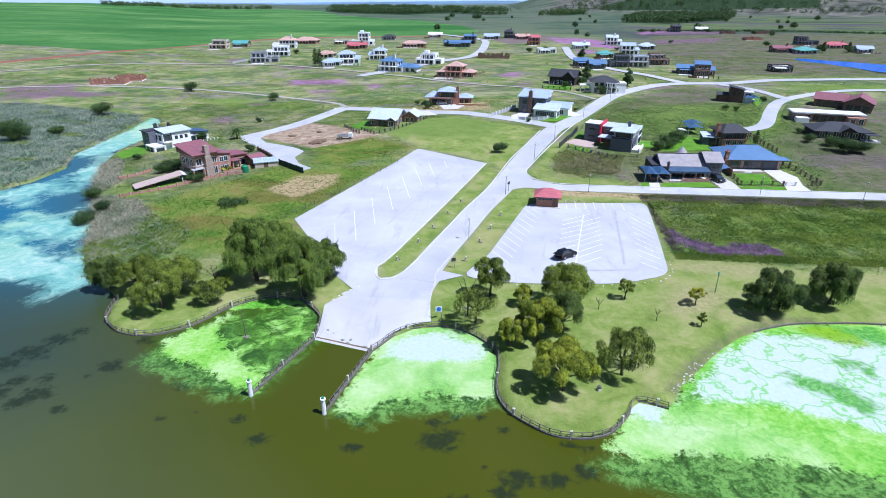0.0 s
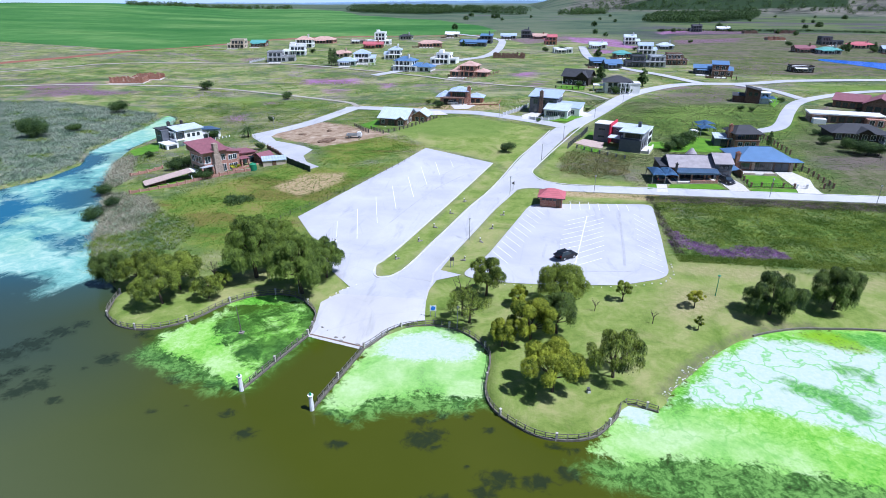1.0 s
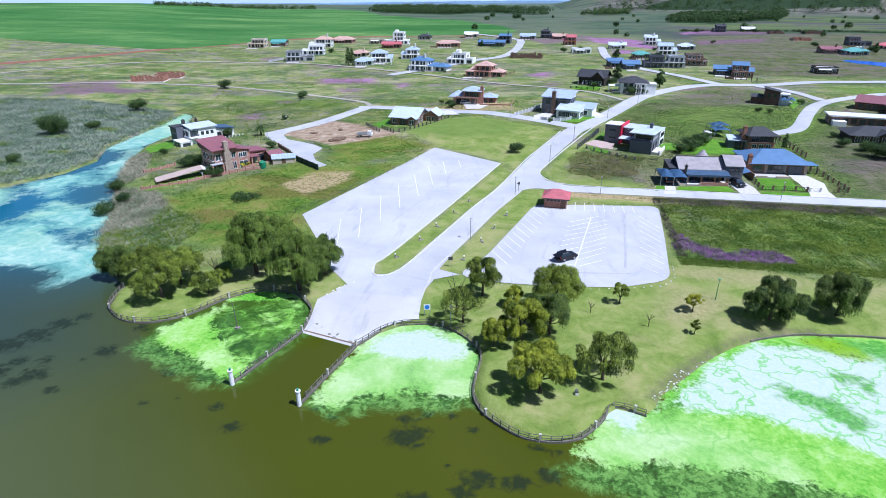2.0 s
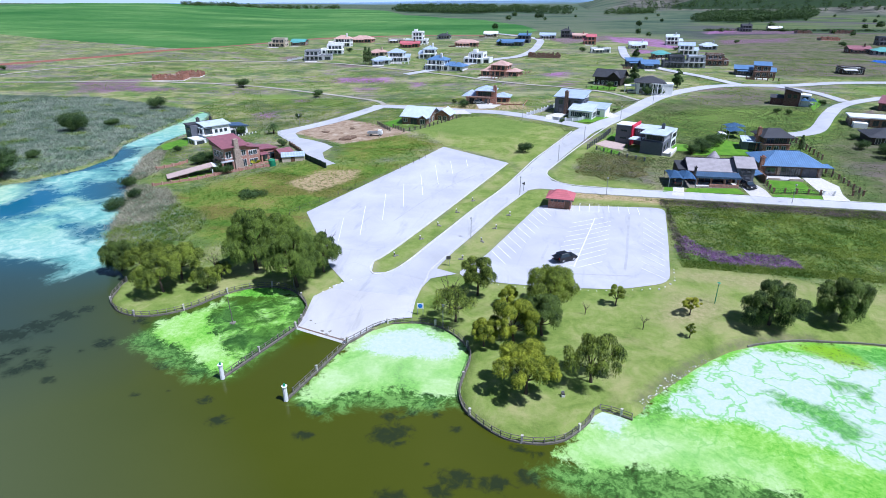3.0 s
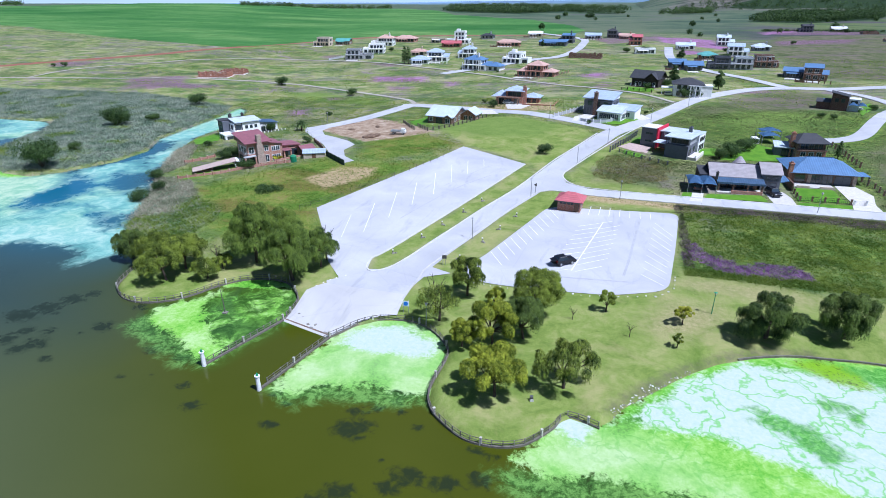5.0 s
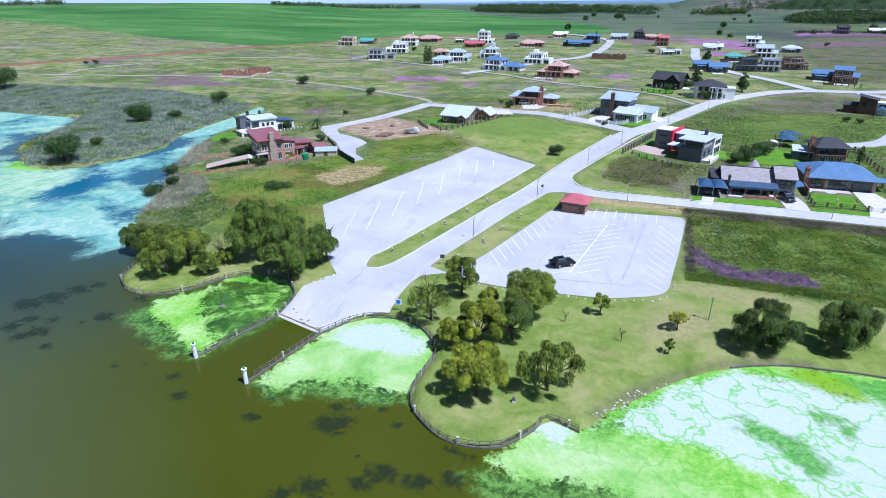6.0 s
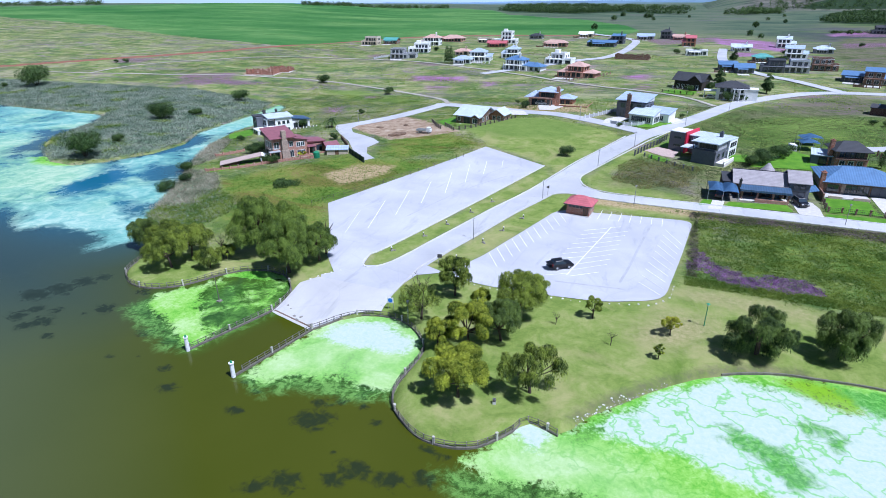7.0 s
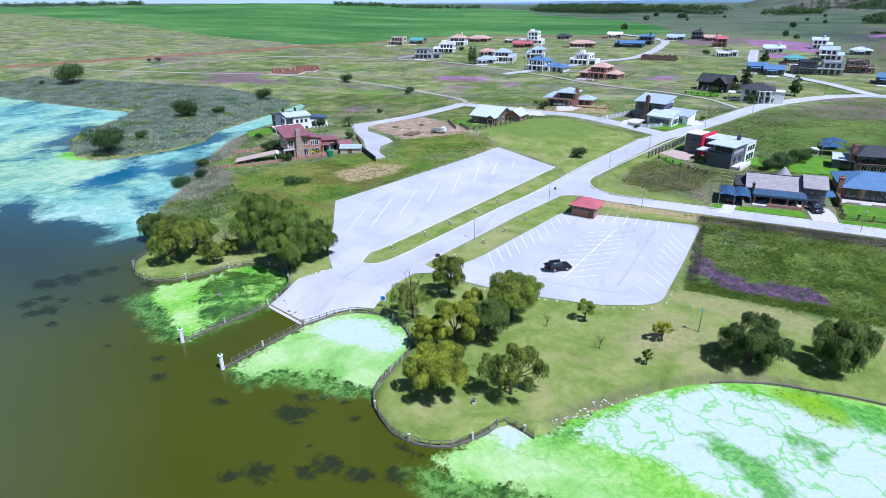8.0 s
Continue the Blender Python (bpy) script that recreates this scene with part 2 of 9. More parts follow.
def water_material():
    m, nt, b = material("lake_water")
    vec = place_of(nt)
    edge = noise_of(nt, vec, 0.33, 8, 0.72, 0.8)
    small = noise_of(nt, vec, 1.6, 6, 0.75, 0.6)
    patch = noise_of(nt, vec, 0.14, 5, 0.6, 0.4)
    # murky water with weed below the surface
    col = ramp(nt, noise_of(nt, vec, 0.03, 3), [(0.3, (0.05, 0.062, 0.003)), (0.7, (0.064, 0.074, 0.006))])
    # reflected sky painted into the water's colour: blue, grey and slate zones
    deep = attribute(nt, "clear")
    col = mix(nt, deep, col, (0.016, 0.12, 0.2))
    col = mix(nt, attribute(nt, "grey"), col, (0.084, 0.107, 0.066))
    col = mix(nt, calc(nt, "MULTIPLY", attribute(nt, "slate"), 0.85), col, (0.026, 0.05, 0.048))
    ragged = calc(nt, "ADD", attribute(nt, "weed"), calc(nt, "MULTIPLY", calc(nt, "SUBTRACT", noise_of(nt, vec, 0.8, 5, 0.65, 0.6), 0.5), 1.6))
    weed = calc(nt, "MULTIPLY", span(nt, ragged, 0.5, 1.0), span(nt, attribute(nt, "weed"), 0.0, 0.25))
    col = mix(nt, calc(nt, "MULTIPLY", calc(nt, "MULTIPLY", weed, span(nt, small, 0.1, 0.45)), 0.85), col, (0.016, 0.025, 0.012))

    def mask(name, soft, n=edge, gain=1.0):
        a = attribute(nt, name)
        f = calc(nt, "ADD", a, calc(nt, "MULTIPLY", calc(nt, "SUBTRACT", n, 0.5), gain))
        return calc(nt, "MULTIPLY", span(nt, f, 0.5 - soft, 0.5 + soft), span(nt, a, 0.02, 0.15))

    # fringe of dark weed round the floating algae, then the algae, then the bleached crust
    fringe = mask("fringe", 0.3, edge, 1.2)
    tangle = calc(nt, "ADD", calc(nt, "MULTIPLY", edge, 0.55), calc(nt, "MULTIPLY", small, 0.45))
    col = mix(nt, calc(nt, "MULTIPLY", fringe, 0.78), col, ramp(nt, tangle, [(0.39, (0.02, 0.05, 0.014)), (0.47, (0.055, 0.15, 0.028)), (0.55, (0.18, 0.37, 0.08))]))
    col = mix(nt, calc(nt, "MULTIPLY", attribute(nt, "bay"), 0.75), col, ramp(nt, edge, [(0.35, (0.026, 0.075, 0.012)), (0.6, (0.07, 0.17, 0.02))]))
    green = ramp(nt, calc(nt, "ADD", calc(nt, "MULTIPLY", patch, 0.6), calc(nt, "MULTIPLY", small, 0.4)),
                 [(0.36, (0.05, 0.18, 0.012)), (0.43, (0.14, 0.39, 0.035)), (0.51, (0.25, 0.49, 0.085)), (0.63, (0.42, 0.58, 0.25))])
    green = mix(nt, calc(nt, "MULTIPLY", attribute(nt, "pale"), 0.6), green, mix(nt, span(nt, patch, 0.35, 0.65), (0.31, 0.51, 0.18), (0.47, 0.57, 0.34)))
    algae = mask("algae", 0.13, calc(nt, "ADD", calc(nt, "MULTIPLY", edge, 0.6), calc(nt, "MULTIPLY", small, 0.4)), 2.0)
    col = mix(nt, algae, col, green)
    murk = mask("murk", 0.16, calc(nt, "ADD", calc(nt, "MULTIPLY", patch, 0.5), calc(nt, "MULTIPLY", edge, 0.5)), 2.6)
    col = mix(nt, murk, col, green)
    crust = mask("crust", 0.16, calc(nt, "ADD", calc(nt, "MULTIPLY", patch, 0.6), calc(nt, "MULTIPLY", small, 0.4)), 2.0)
    warp = nt.nodes.new("ShaderNodeVectorMath")
    warp.operation = "ADD"
    wn = node(nt, "ShaderNodeTexNoise", Scale=0.25, Detail=4.0)
    nt.links.new(vec, wn.inputs["Vector"])
    sc = nt.nodes.new("ShaderNodeVectorMath")
    sc.operation = "SCALE"
    sc.inputs["Scale"].default_value = 9.0
    nt.links.new(wn.outputs["Color"], sc.inputs[0])
    nt.links.new(vec, warp.inputs[0])
    nt.links.new(sc.outputs[0], warp.inputs[1])
    v = node(nt, "ShaderNodeTexVoronoi", Scale=0.2)
    v.feature = "DISTANCE_TO_EDGE"
    nt.links.new(warp.outputs[0], v.inputs["Vector"])
    veins = calc(nt, "SUBTRACT", 1.0, span(nt, v.outputs["Distance"], 0.0, 0.06))
    veins = calc(nt, "MULTIPLY", calc(nt, "MULTIPLY", veins, span(nt, patch, 0.26, 0.5)), attribute(nt, "veined"))
    white = ramp(nt, small, [(0.3, (0.39, 0.51, 0.4)), (0.6, (0.5, 0.56, 0.5))])
    col = mix(nt, calc(nt, "MULTIPLY", calc(nt, "MULTIPLY", veins, algae), 0.4), col, (0.1, 0.36, 0.04))
    white = mix(nt, calc(nt, "MULTIPLY", veins, 0.9), white, (0.2, 0.48, 0.14))
    col = mix(nt, crust, col, white)
    lime = mask("lime", 0.2, small, 1.2)
    col = mix(nt, calc(nt, "MULTIPLY", lime, 0.92), col, mix(nt, span(nt, small, 0.5, 0.66), (0.2, 0.38, 0.012), (0.06, 0.1, 0.01)))
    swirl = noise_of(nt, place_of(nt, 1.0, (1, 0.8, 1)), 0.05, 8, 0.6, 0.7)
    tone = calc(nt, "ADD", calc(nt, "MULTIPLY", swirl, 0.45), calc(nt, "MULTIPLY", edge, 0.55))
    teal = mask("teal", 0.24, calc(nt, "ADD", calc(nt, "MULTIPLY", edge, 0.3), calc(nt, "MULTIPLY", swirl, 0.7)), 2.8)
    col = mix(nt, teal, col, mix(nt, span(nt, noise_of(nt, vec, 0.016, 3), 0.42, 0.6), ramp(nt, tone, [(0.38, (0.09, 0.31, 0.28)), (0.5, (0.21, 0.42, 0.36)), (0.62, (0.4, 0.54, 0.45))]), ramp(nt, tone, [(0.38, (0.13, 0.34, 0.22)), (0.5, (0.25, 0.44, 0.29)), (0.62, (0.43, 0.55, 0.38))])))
    col = mix(nt, calc(nt, "MULTIPLY", mask("streak", 0.24, edge, 1.6), 0.9), col, mix(nt, span(nt, small, 0.4, 0.65), (0.06, 0.24, 0.03), (0.17, 0.42, 0.08)))
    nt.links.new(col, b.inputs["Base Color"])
    cover = calc(nt, "MAXIMUM", calc(nt, "MAXIMUM", algae, crust), teal)
    nt.links.new(calc(nt, "ADD", calc(nt, "MULTIPLY", cover, 0.55), 0.12), b.inputs["Roughness"])
    nt.links.new(calc(nt, "SUBTRACT", 0.5, calc(nt, "MULTIPLY", cover, 0.4)), b.inputs["Specular IOR Level"])
    b.inputs["IOR"].default_value = 1.33
    bump(nt, b, noise_of(nt, vec, 2.2, 3), 0.12, 0.03)
    return m


def paved(name, dark, light, crack=0.0, rough=0.9):
    m, nt, b = material(name)
    vec = place_of(nt)
    col = ramp(nt, noise_of(nt, vec, 0.09, 5, 0.6, 0.4), [(0.3, dark), (0.7, light)])
    col = mix(nt, calc(nt, "MULTIPLY", span(nt, noise_of(nt, place_of(nt, 1, (1, 0.22, 1)), 0.4, 4, 0.6, 0.6), 0.56, 0.72), 0.45), col, tuple(c * 0.72 for c in dark))
    col = mix(nt, calc(nt, "MULTIPLY", span(nt, noise_of(nt, vec, 14.0, 3), 0.45, 0.7), 0.25), col, tuple(c * 0.8 for c in dark))
    if crack:
        v = node(nt, "ShaderNodeTexVoronoi", Scale=0.11)
        v.feature = "DISTANCE_TO_EDGE"
        nt.links.new(vec, v.inputs["Vector"])
        col = mix(nt, calc(nt, "MULTIPLY", calc(nt, "SUBTRACT", 1.0, span(nt, v.outputs["Distance"], 0.0, 0.012)), crack), col, tuple(c * 0.5 for c in dark))
    nt.links.new(col, b.inputs["Base Color"])
    b.inputs["Roughness"].default_value = rough
    bump(nt, b, noise_of(nt, vec, 20.0, 2), 0.3, 0.01)
    return m


def brickwork(name, colour, mortar, across=2.2):
    """Facing brick: courses as fine colour and relief, for walls seen from far off."""
    m, nt, b = material(name)
    t = nt.nodes.new("ShaderNodeTexCoord")
    mp = nt.nodes.new("ShaderNodeMapping")
    mp.inputs["Rotation"].default_value = (radians(90), 0, 0)
    br = node(nt, "ShaderNodeTexBrick", Scale=across)
    br.inputs["Color1"].default_value = (*colour, 1)
    br.inputs["Color2"].default_value = (*[c * 0.7 for c in colour], 1)
    br.inputs["Mortar"].default_value = (*mortar, 1)
    nt.links.new(t.outputs["Object"], mp.inputs["Vector"])
    nt.links.new(mp.outputs["Vector"], br.inputs["Vector"])
    n = noise_of(nt, place_of(nt), 0.9, 5)
    col = mix(nt, calc(nt, "MULTIPLY", span(nt, n, 0.4, 0.7), 0.4), br.outputs["Color"], tuple(c * 0.6 for c in colour))
    nt.links.new(col, b.inputs["Base Color"])
    b.inputs["Roughness"].default_value = 0.85
    return m


def roofing(name, colour, pitch=3.0, rough=0.55, metal=0.0, relief=0.05, courses=False):
    """Tiles or sheet metal laid in ribs down the slope, sun-faded in patches."""
    m, nt, b = material(name)
    t = nt.nodes.new("ShaderNodeTexCoord")
    w = node(nt, "ShaderNodeTexWave", Scale=pitch * 0.2, Distortion=0.0)
    w.bands_direction = "Y" if courses else "X"
    nt.links.new(t.outputs["Object"], w.inputs["Vector"])
    n = noise_of(nt, place_of(nt), 0.7, 5)
    col = ramp(nt, n, [(0.3, tuple(c * 0.8 for c in colour)), (0.7, tuple(min(1, c * 1.15) for c in colour))])
    col = mix(nt, calc(nt, "MULTIPLY", w.outputs["Fac"], 0.3), col, tuple(c * 0.6 for c in colour))
    nt.links.new(col, b.inputs["Base Color"])
    b.inputs["Roughness"].default_value, b.inputs["Metallic"].default_value = rough, metal
    bump(nt, b, w.outputs["Fac"], 0.6, relief)
    return m


def glass_material(name, tint):
    m, nt, b = material(name)
    b.inputs["Base Color"].default_value = (*tint, 1)
    b.inputs["Roughness"].default_value = 0.05
    b.inputs["Specular IOR Level"].default_value = 0.9
    return m


GROUND, WATER = ground_material(), water_material()
ASPHALT = paved("sun_bleached_asphalt", (0.40, 0.40, 0.43), (0.53, 0.53, 0.56), 0.12)
ROAD = paved("pale_road_surface", (0.39, 0.39, 0.41), (0.52, 0.52, 0.53), 0.1)
GRAVEL = paved("gravel_track", (0.3, 0.27, 0.22), (0.45, 0.42, 0.36))
CONCRETE = paved("ramp_concrete", (0.44, 0.43, 0.43), (0.55, 0.54, 0.53), 0.1)
PAVING = plain("drive_paving", (0.6, 0.57, 0.53), 0.9, vary=0.1)
KERB = plain("kerb_concrete", (0.58, 0.57, 0.55), 0.9, vary=0.12)
LINE = plain("road_paint", (0.8, 0.8, 0.8), 0.7, vary=0.14, scale=2)
WALLSTONE = plain("shore_wall", (0.17, 0.155, 0.125), 0.95, vary=0.2, relief=0.05)
POST = plain("weathered_post", (0.24, 0.22, 0.19), 0.9, vary=0.2)
RAIL = plain("weathered_rail", (0.13, 0.115, 0.095), 0.85, vary=0.2)
WHITE = plain("white_paint", (0.78, 0.78, 0.77), 0.7, vary=0.06)
STEEL = plain("galvanised_steel", (0.35, 0.36, 0.37), 0.5, 0.6)
BARK = plain("bark", (0.075, 0.055, 0.04), 0.95, vary=0.25, scale=4, relief=0.05)
GREEN_PAINT = plain("green_paint", (0.03, 0.25, 0.12), 0.5)
LEAF_WILLOW = leaf("willow_leaf", (0.012, 0.034, 0.008), (0.15, 0.215, 0.036), 0.12)
LEAF_OLIVE = leaf("olive_leaf", (0.03, 0.07, 0.006), (0.5, 0.55, 0.045), 0.26)
LEAF_BROAD = leaf("broad_leaf", (0.012, 0.034, 0.005), (0.31, 0.39, 0.045), 0.2)
LEAF_BIG = leaf("big_willow_leaf", (0.012, 0.038, 0.007), (0.2, 0.285, 0.04), 0.12)
LEAF_SHRUB = leaf("shrub_leaf", (0.014, 0.04, 0.012), (0.11, 0.18, 0.045))
LEAF_YELLOW = leaf("yellow_leaf", (0.18, 0.22, 0.01), (0.52, 0.5, 0.05))
REED_BLADE = leaf("reed_blade", (0.13, 0.17, 0.085), (0.5, 0.45, 0.34), 0.4, 0.16)
GRASS_BLADE = leaf("grass_blade", (0.07, 0.145, 0.015), (0.29, 0.36, 0.06), 0.45, 0.11)
FIELD_BLADE = leaf("field_grass", (0.06, 0.13, 0.012), (0.29, 0.37, 0.05), 0.5, 0.2)
SEDGE_BLADE = leaf("sedge_blade", (0.09, 0.16, 0.1), (0.4, 0.43, 0.35), 0.4, 0.16)
HEATH_BLADE = leaf("heath_grass", (0.045, 0.085, 0.025), (0.22, 0.245, 0.1), 0.45, 0.12)
RIM_BLADE = leaf("rim_weed", (0.06, 0.085, 0.025), (0.27, 0.2, 0.2), 0.45, 0.3)
THATCH_BLADE = leaf("brown_grass", (0.13, 0.13, 0.035), (0.42, 0.38, 0.15), 0.5, 0.25)
FLOWER = leaf("purple_flower", (0.1, 0.055, 0.13), (0.48, 0.23, 0.53), 0.3)
YELLOW_FLOWER = leaf("yellow_flower", (0.26, 0.32, 0.05), (0.55, 0.54, 0.15), 0.25, 0.2)

# ---- the lie of the land ----
def part(name, bm, mat, parent=None, label=""):
    """Links a bmesh as one mesh object under a thing or a part."""
    me = bpy.data.meshes.new(name)
    bm.to_mesh(me)
    bm.free()
    me.materials.append(mat)
    ob = new(name, me)
    ob.parent = parent
    return tagged(ob, label)


def mesh_from(name, verts, faces, mat, parent=None, label=""):
    me = bpy.data.meshes.new(name)
    me.from_pydata(verts, [], faces)
    me.materials.append(mat)
    ob = new(name, me)
    ob.parent = parent
    return tagged(ob, label)


RISE_Y = [-500, 60, 90, 128, 155, 190, 230, 300, 400, 500, 700, 1000, 1500, 2500, 4800, 7000, 13000]
RISE_Z = [0.7, 0.7, 0.8, 2.0, 3.0, 4.8, 5.8, 7, 9.5, 10.5, 11.5, 12, 11, 2, -38, -64, -140]

# the lake's shore: river mouth and far bank, park wall, slipway, lagoon and peninsula wall, open shore
FAR_BANK = [(-900, 150), (-420, 175), (-330, 178), (-267, 180), (-247, 177), (-213, 177), (-193.5, 177.4), (-185.7, 174), (-179.8, 166), (-175.5, 153.5), (-171, 142.6), (-165, 134), (-150.4, 123.6), (-140, 118), (-130, 117.5),
            (-124, 124), (-118.6, 137), (-118.8, 150), (-127, 165), (-129.4, 184), (-131, 200), (-136, 224)]
NEAR_BANK = [(-129, 220), (-122.5, 205), (-117, 188), (-116.4, 171), (-111.2, 154.5), (-100.2, 134.5), (-91.7, 122.2), (-84.3, 110.3), (-79.5, 102.4), (-76.2, 96.1), (-68, 85.3), (-60, 80)]
PARK_WALL = [(-57, 77.5), (-56.5, 75), (-55, 71.2), (-51.6, 68.4), (-48, 67.5), (-44.9, 68.1), (-42, 70), (-40, 72.6), (-38.3, 75.9), (-35.6, 79), (-32, 80.7), (-29, 80.8), (-26.5, 79.9),
             (-23.8, 77.3), (-22.2, 75), (-21.6, 72), (-21.5, 69.2)]
SLIP = [(-12.4, 66.8)]
LAGOON_WALL = [(-11.3, 68.6), (-10, 71), (-7.5, 73.3), (-3.4, 74.3), (-0.4, 73.8), (2.8, 71.6), (5.1, 68.6), (5.6, 65.8), (5.3, 60), (6.2, 56.5), (8.4, 54), (11.8, 51.9), (15.4, 51.7),
               (18, 52.6), (19.4, 53.9), (21.2, 56.4), (22.6, 59), (26.4, 58)]
OPEN_SHORE = [(27.5, 59.9), (29.4, 63), (33.4, 67.6), (35.4, 70), (38, 72.7), (41.3, 75.6), (46.3, 78.5), (50.9, 80.2), (55.2, 80.8), (65, 81.4), (90, 80), (130, 72), (220, 50), (420, 10)]
OUTER = [(600, -200), (0, -450), (-900, -300)]
SHORE = FAR_BANK + NEAR_BANK + PARK_WALL + SLIP + LAGOON_WALL + OPEN_SHORE + OUTER
KIND = [0] * (len(FAR_BANK) + len(NEAR_BANK)) + [1] * (len(PARK_WALL) - 1) + [2] + [1] * (len(LAGOON_WALL) + 1) + [3] * len(OPEN_SHORE) + [0] * len(OUTER)
SLIP_RING = [(-21.6, 66), (-21.4, 69.3), (-21.6, 73), (-22.1, 76), (-22.4, 78.2), (-20.4, 81), (-5.6, 81), (-5.0, 76), (-4.8, 74.6), (-7.4, 73.6), (-9.8, 71.4), (-11.3, 68.9), (-12.5, 66.6), (-13, 63.5)]
POND = [(198.3, 413.0), (205.0, 422.4), (214.6, 413.8), (227.0, 403.9), (241.0, 388.0), (311.0, 362.0), (296.6, 305.5), (216.6, 345.5), (213.4, 351.8), (211.0, 373.2), (204.6, 393.1), (199.3, 403.7)]


def apart(x, y, ring):
    """Distance to a ring of points, positive outside, and the number of the nearest side."""
    x, y = np.asarray(x, float), np.asarray(y, float)
    best, which, inside = np.full(x.shape, 1e9), np.zeros(x.shape, int), np.zeros(x.shape, bool)
    for i, (ax, ay) in enumerate(ring):
        bx, by = ring[(i + 1) % len(ring)]
        dx, dy = bx - ax, by - ay
        k = np.clip(((x - ax) * dx + (y - ay) * dy) / (dx * dx + dy * dy), 0, 1)
        d = np.hypot(x - ax - k * dx, y - ay - k * dy)
        which = np.where(d < best, i, which)
        best = np.minimum(best, d)
        if ay != by:
            inside ^= ((ay > y) != (by > y)) & (x < (by - ay and dx * (y - ay) / dy + ax))
    return np.where(inside, -best, best), which


def heights(x, y):
    x, y = np.asarray(x, float), np.asarray(y, float)
    base = np.interp(y, RISE_Y, RISE_Z)
    # the broad swell of the crop field, highest to the north-west
    away, way = np.hypot(x, y), np.degrees(np.arctan2(x, np.maximum(y, 1.0)))
    swell = np.clip((away - 560) / 900, 0, 1)
    base = base + np.interp(way, [-75, -57, -48, -41, -35, -30, -25], [3, 8, 11, 15, 13, 8, 0]) * swell * swell * (3 - 2 * swell) * np.clip((3000 - away) / 1300, 0, 1)
    slope = np.clip((y - 1330 + 0.3 * (x - 150)) / 520, 0, 1)
    base = base + 105 * slope ** 1.3 * np.clip((x - 60) / 420, 0, 1) ** 0.8 * np.clip((4200 - y) / 1500, 0, 1) * (1 + 0.12 * np.sin(x * 0.011) + 0.08 * np.sin(x * 0.037 + y * 0.01))
    base = base + 16 * np.clip((y - 2800) / 900, 0, 1) * (0.5 + 0.5 * np.sin(x * 0.0021 + 0.8) * np.cos(x * 0.00093)) * np.clip((5200 - y) / 800, 0, 1)
    base = base + np.where(y > 250, 0.5, 0.15) * np.sin(x * 0.031 + 1.3) * np.cos(y * 0.023) * np.clip((y - 150) / 80, 0, 1)
    d, side = apart(x, y, SHORE)
    kind = np.array(KIND)[side]
    up = np.select([kind == 0, kind == 1, kind == 2], [np.where(d < 1.5, d * 0.3, 0.45 + (d - 1.5) * 0.045), d * 1.5, d * 0.055], np.where(d < 1.2, d * 0.5, 0.6 + (d - 1.2) * 0.1))
    z = np.where(d > 0, np.minimum(base, up), np.maximum(d * np.where(kind == 1, 1.5, 0.4), -1.5))
    e, _ = apart(x, y, SLIP_RING)
    ramp_way = (x + 21.5) * 0.255 + (y - 69.2) * 0.967
    z = np.where((e < 0.3) & (ramp_way > 0), np.minimum(base, ramp_way * 0.07), z)
    e, _ = apart(x, y, POND)
    return np.where(e < 12, np.minimum(z, 8.4 + e * 0.12), z)


def height(x, y):
    return float(heights(np.array([x]), np.array([y]))[0])


def steps(lo, a, b, hi, d, grow):
    """Ticks d apart from a to b, then ever wider out to lo and hi."""
    ticks = list(np.arange(a, b + 1e-6, d))
    s = d
    while ticks[-1] < hi:
        s *= grow
        ticks.append(ticks[-1] + s)
    s = d
    while ticks[0] > lo:
        s *= grow
        ticks.insert(0, ticks[0] - s)
    return np.array(ticks)


def sheet(name, xs, ys, z, mat):
    """One sheet of quads over a grid of ticks."""
    nx, ny = len(xs), len(ys)
    gx, gy = np.meshgrid(xs, ys)
    zz = z(gx, gy)
    i = np.arange(nx * ny).reshape(ny, nx)
    quads = np.stack([i[:-1, :-1], i[:-1, 1:], i[1:, 1:], i[1:, :-1]], -1).reshape(-1, 4)
    me = bpy.data.meshes.new(name)
    me.from_pydata(np.stack([gx, gy, zz], -1).reshape(-1, 3).tolist(), [], quads.tolist())
    me.materials.append(mat)
    me.polygons.foreach_set("use_smooth", np.ones(len(quads), bool))
    return new(name, me), gx.ravel(), gy.ravel()


ZONES = {}


def zone(ob, gx, gy, name, rings, soft=1.0, top=1.0, cut=()):
    """Writes where a kind of growth stands, as a soft mask over a sheet."""
    v = np.zeros(len(gx))
    for ring in rings:
        lo, hi = np.min(ring, 0) - 3 * soft, np.max(ring, 0) + 3 * soft
        near = (gx > lo[0]) & (gx < hi[0]) & (gy > lo[1]) & (gy < hi[1])
        d, _ = apart(gx[near], gy[near], ring)
        v[near] = np.maximum(v[near], np.clip(0.5 - d / (2 * soft), 0, 1))
    v = v * top
    for ring in cut:
        d, _ = apart(gx, gy, ring)
        v = v - 0.52 * np.clip(0.5 - d / 8, 0, 1)
    ZONES[name] = v
    a = ob.data.attributes.new(name, "FLOAT", "POINT")
    a.data.foreach_set("value", v.astype(np.float32))


PAVED = []


def land(x, y):
    """The bare ground: a hand lower under everything paved, so that the paving lies on it."""
    z = heights(x, y)
    for ring in PAVED:
        d, _ = apart(x, y, ring)
        z = z - 0.22 * np.clip(0.2 - d / 1.5, 0, 1)
    return z


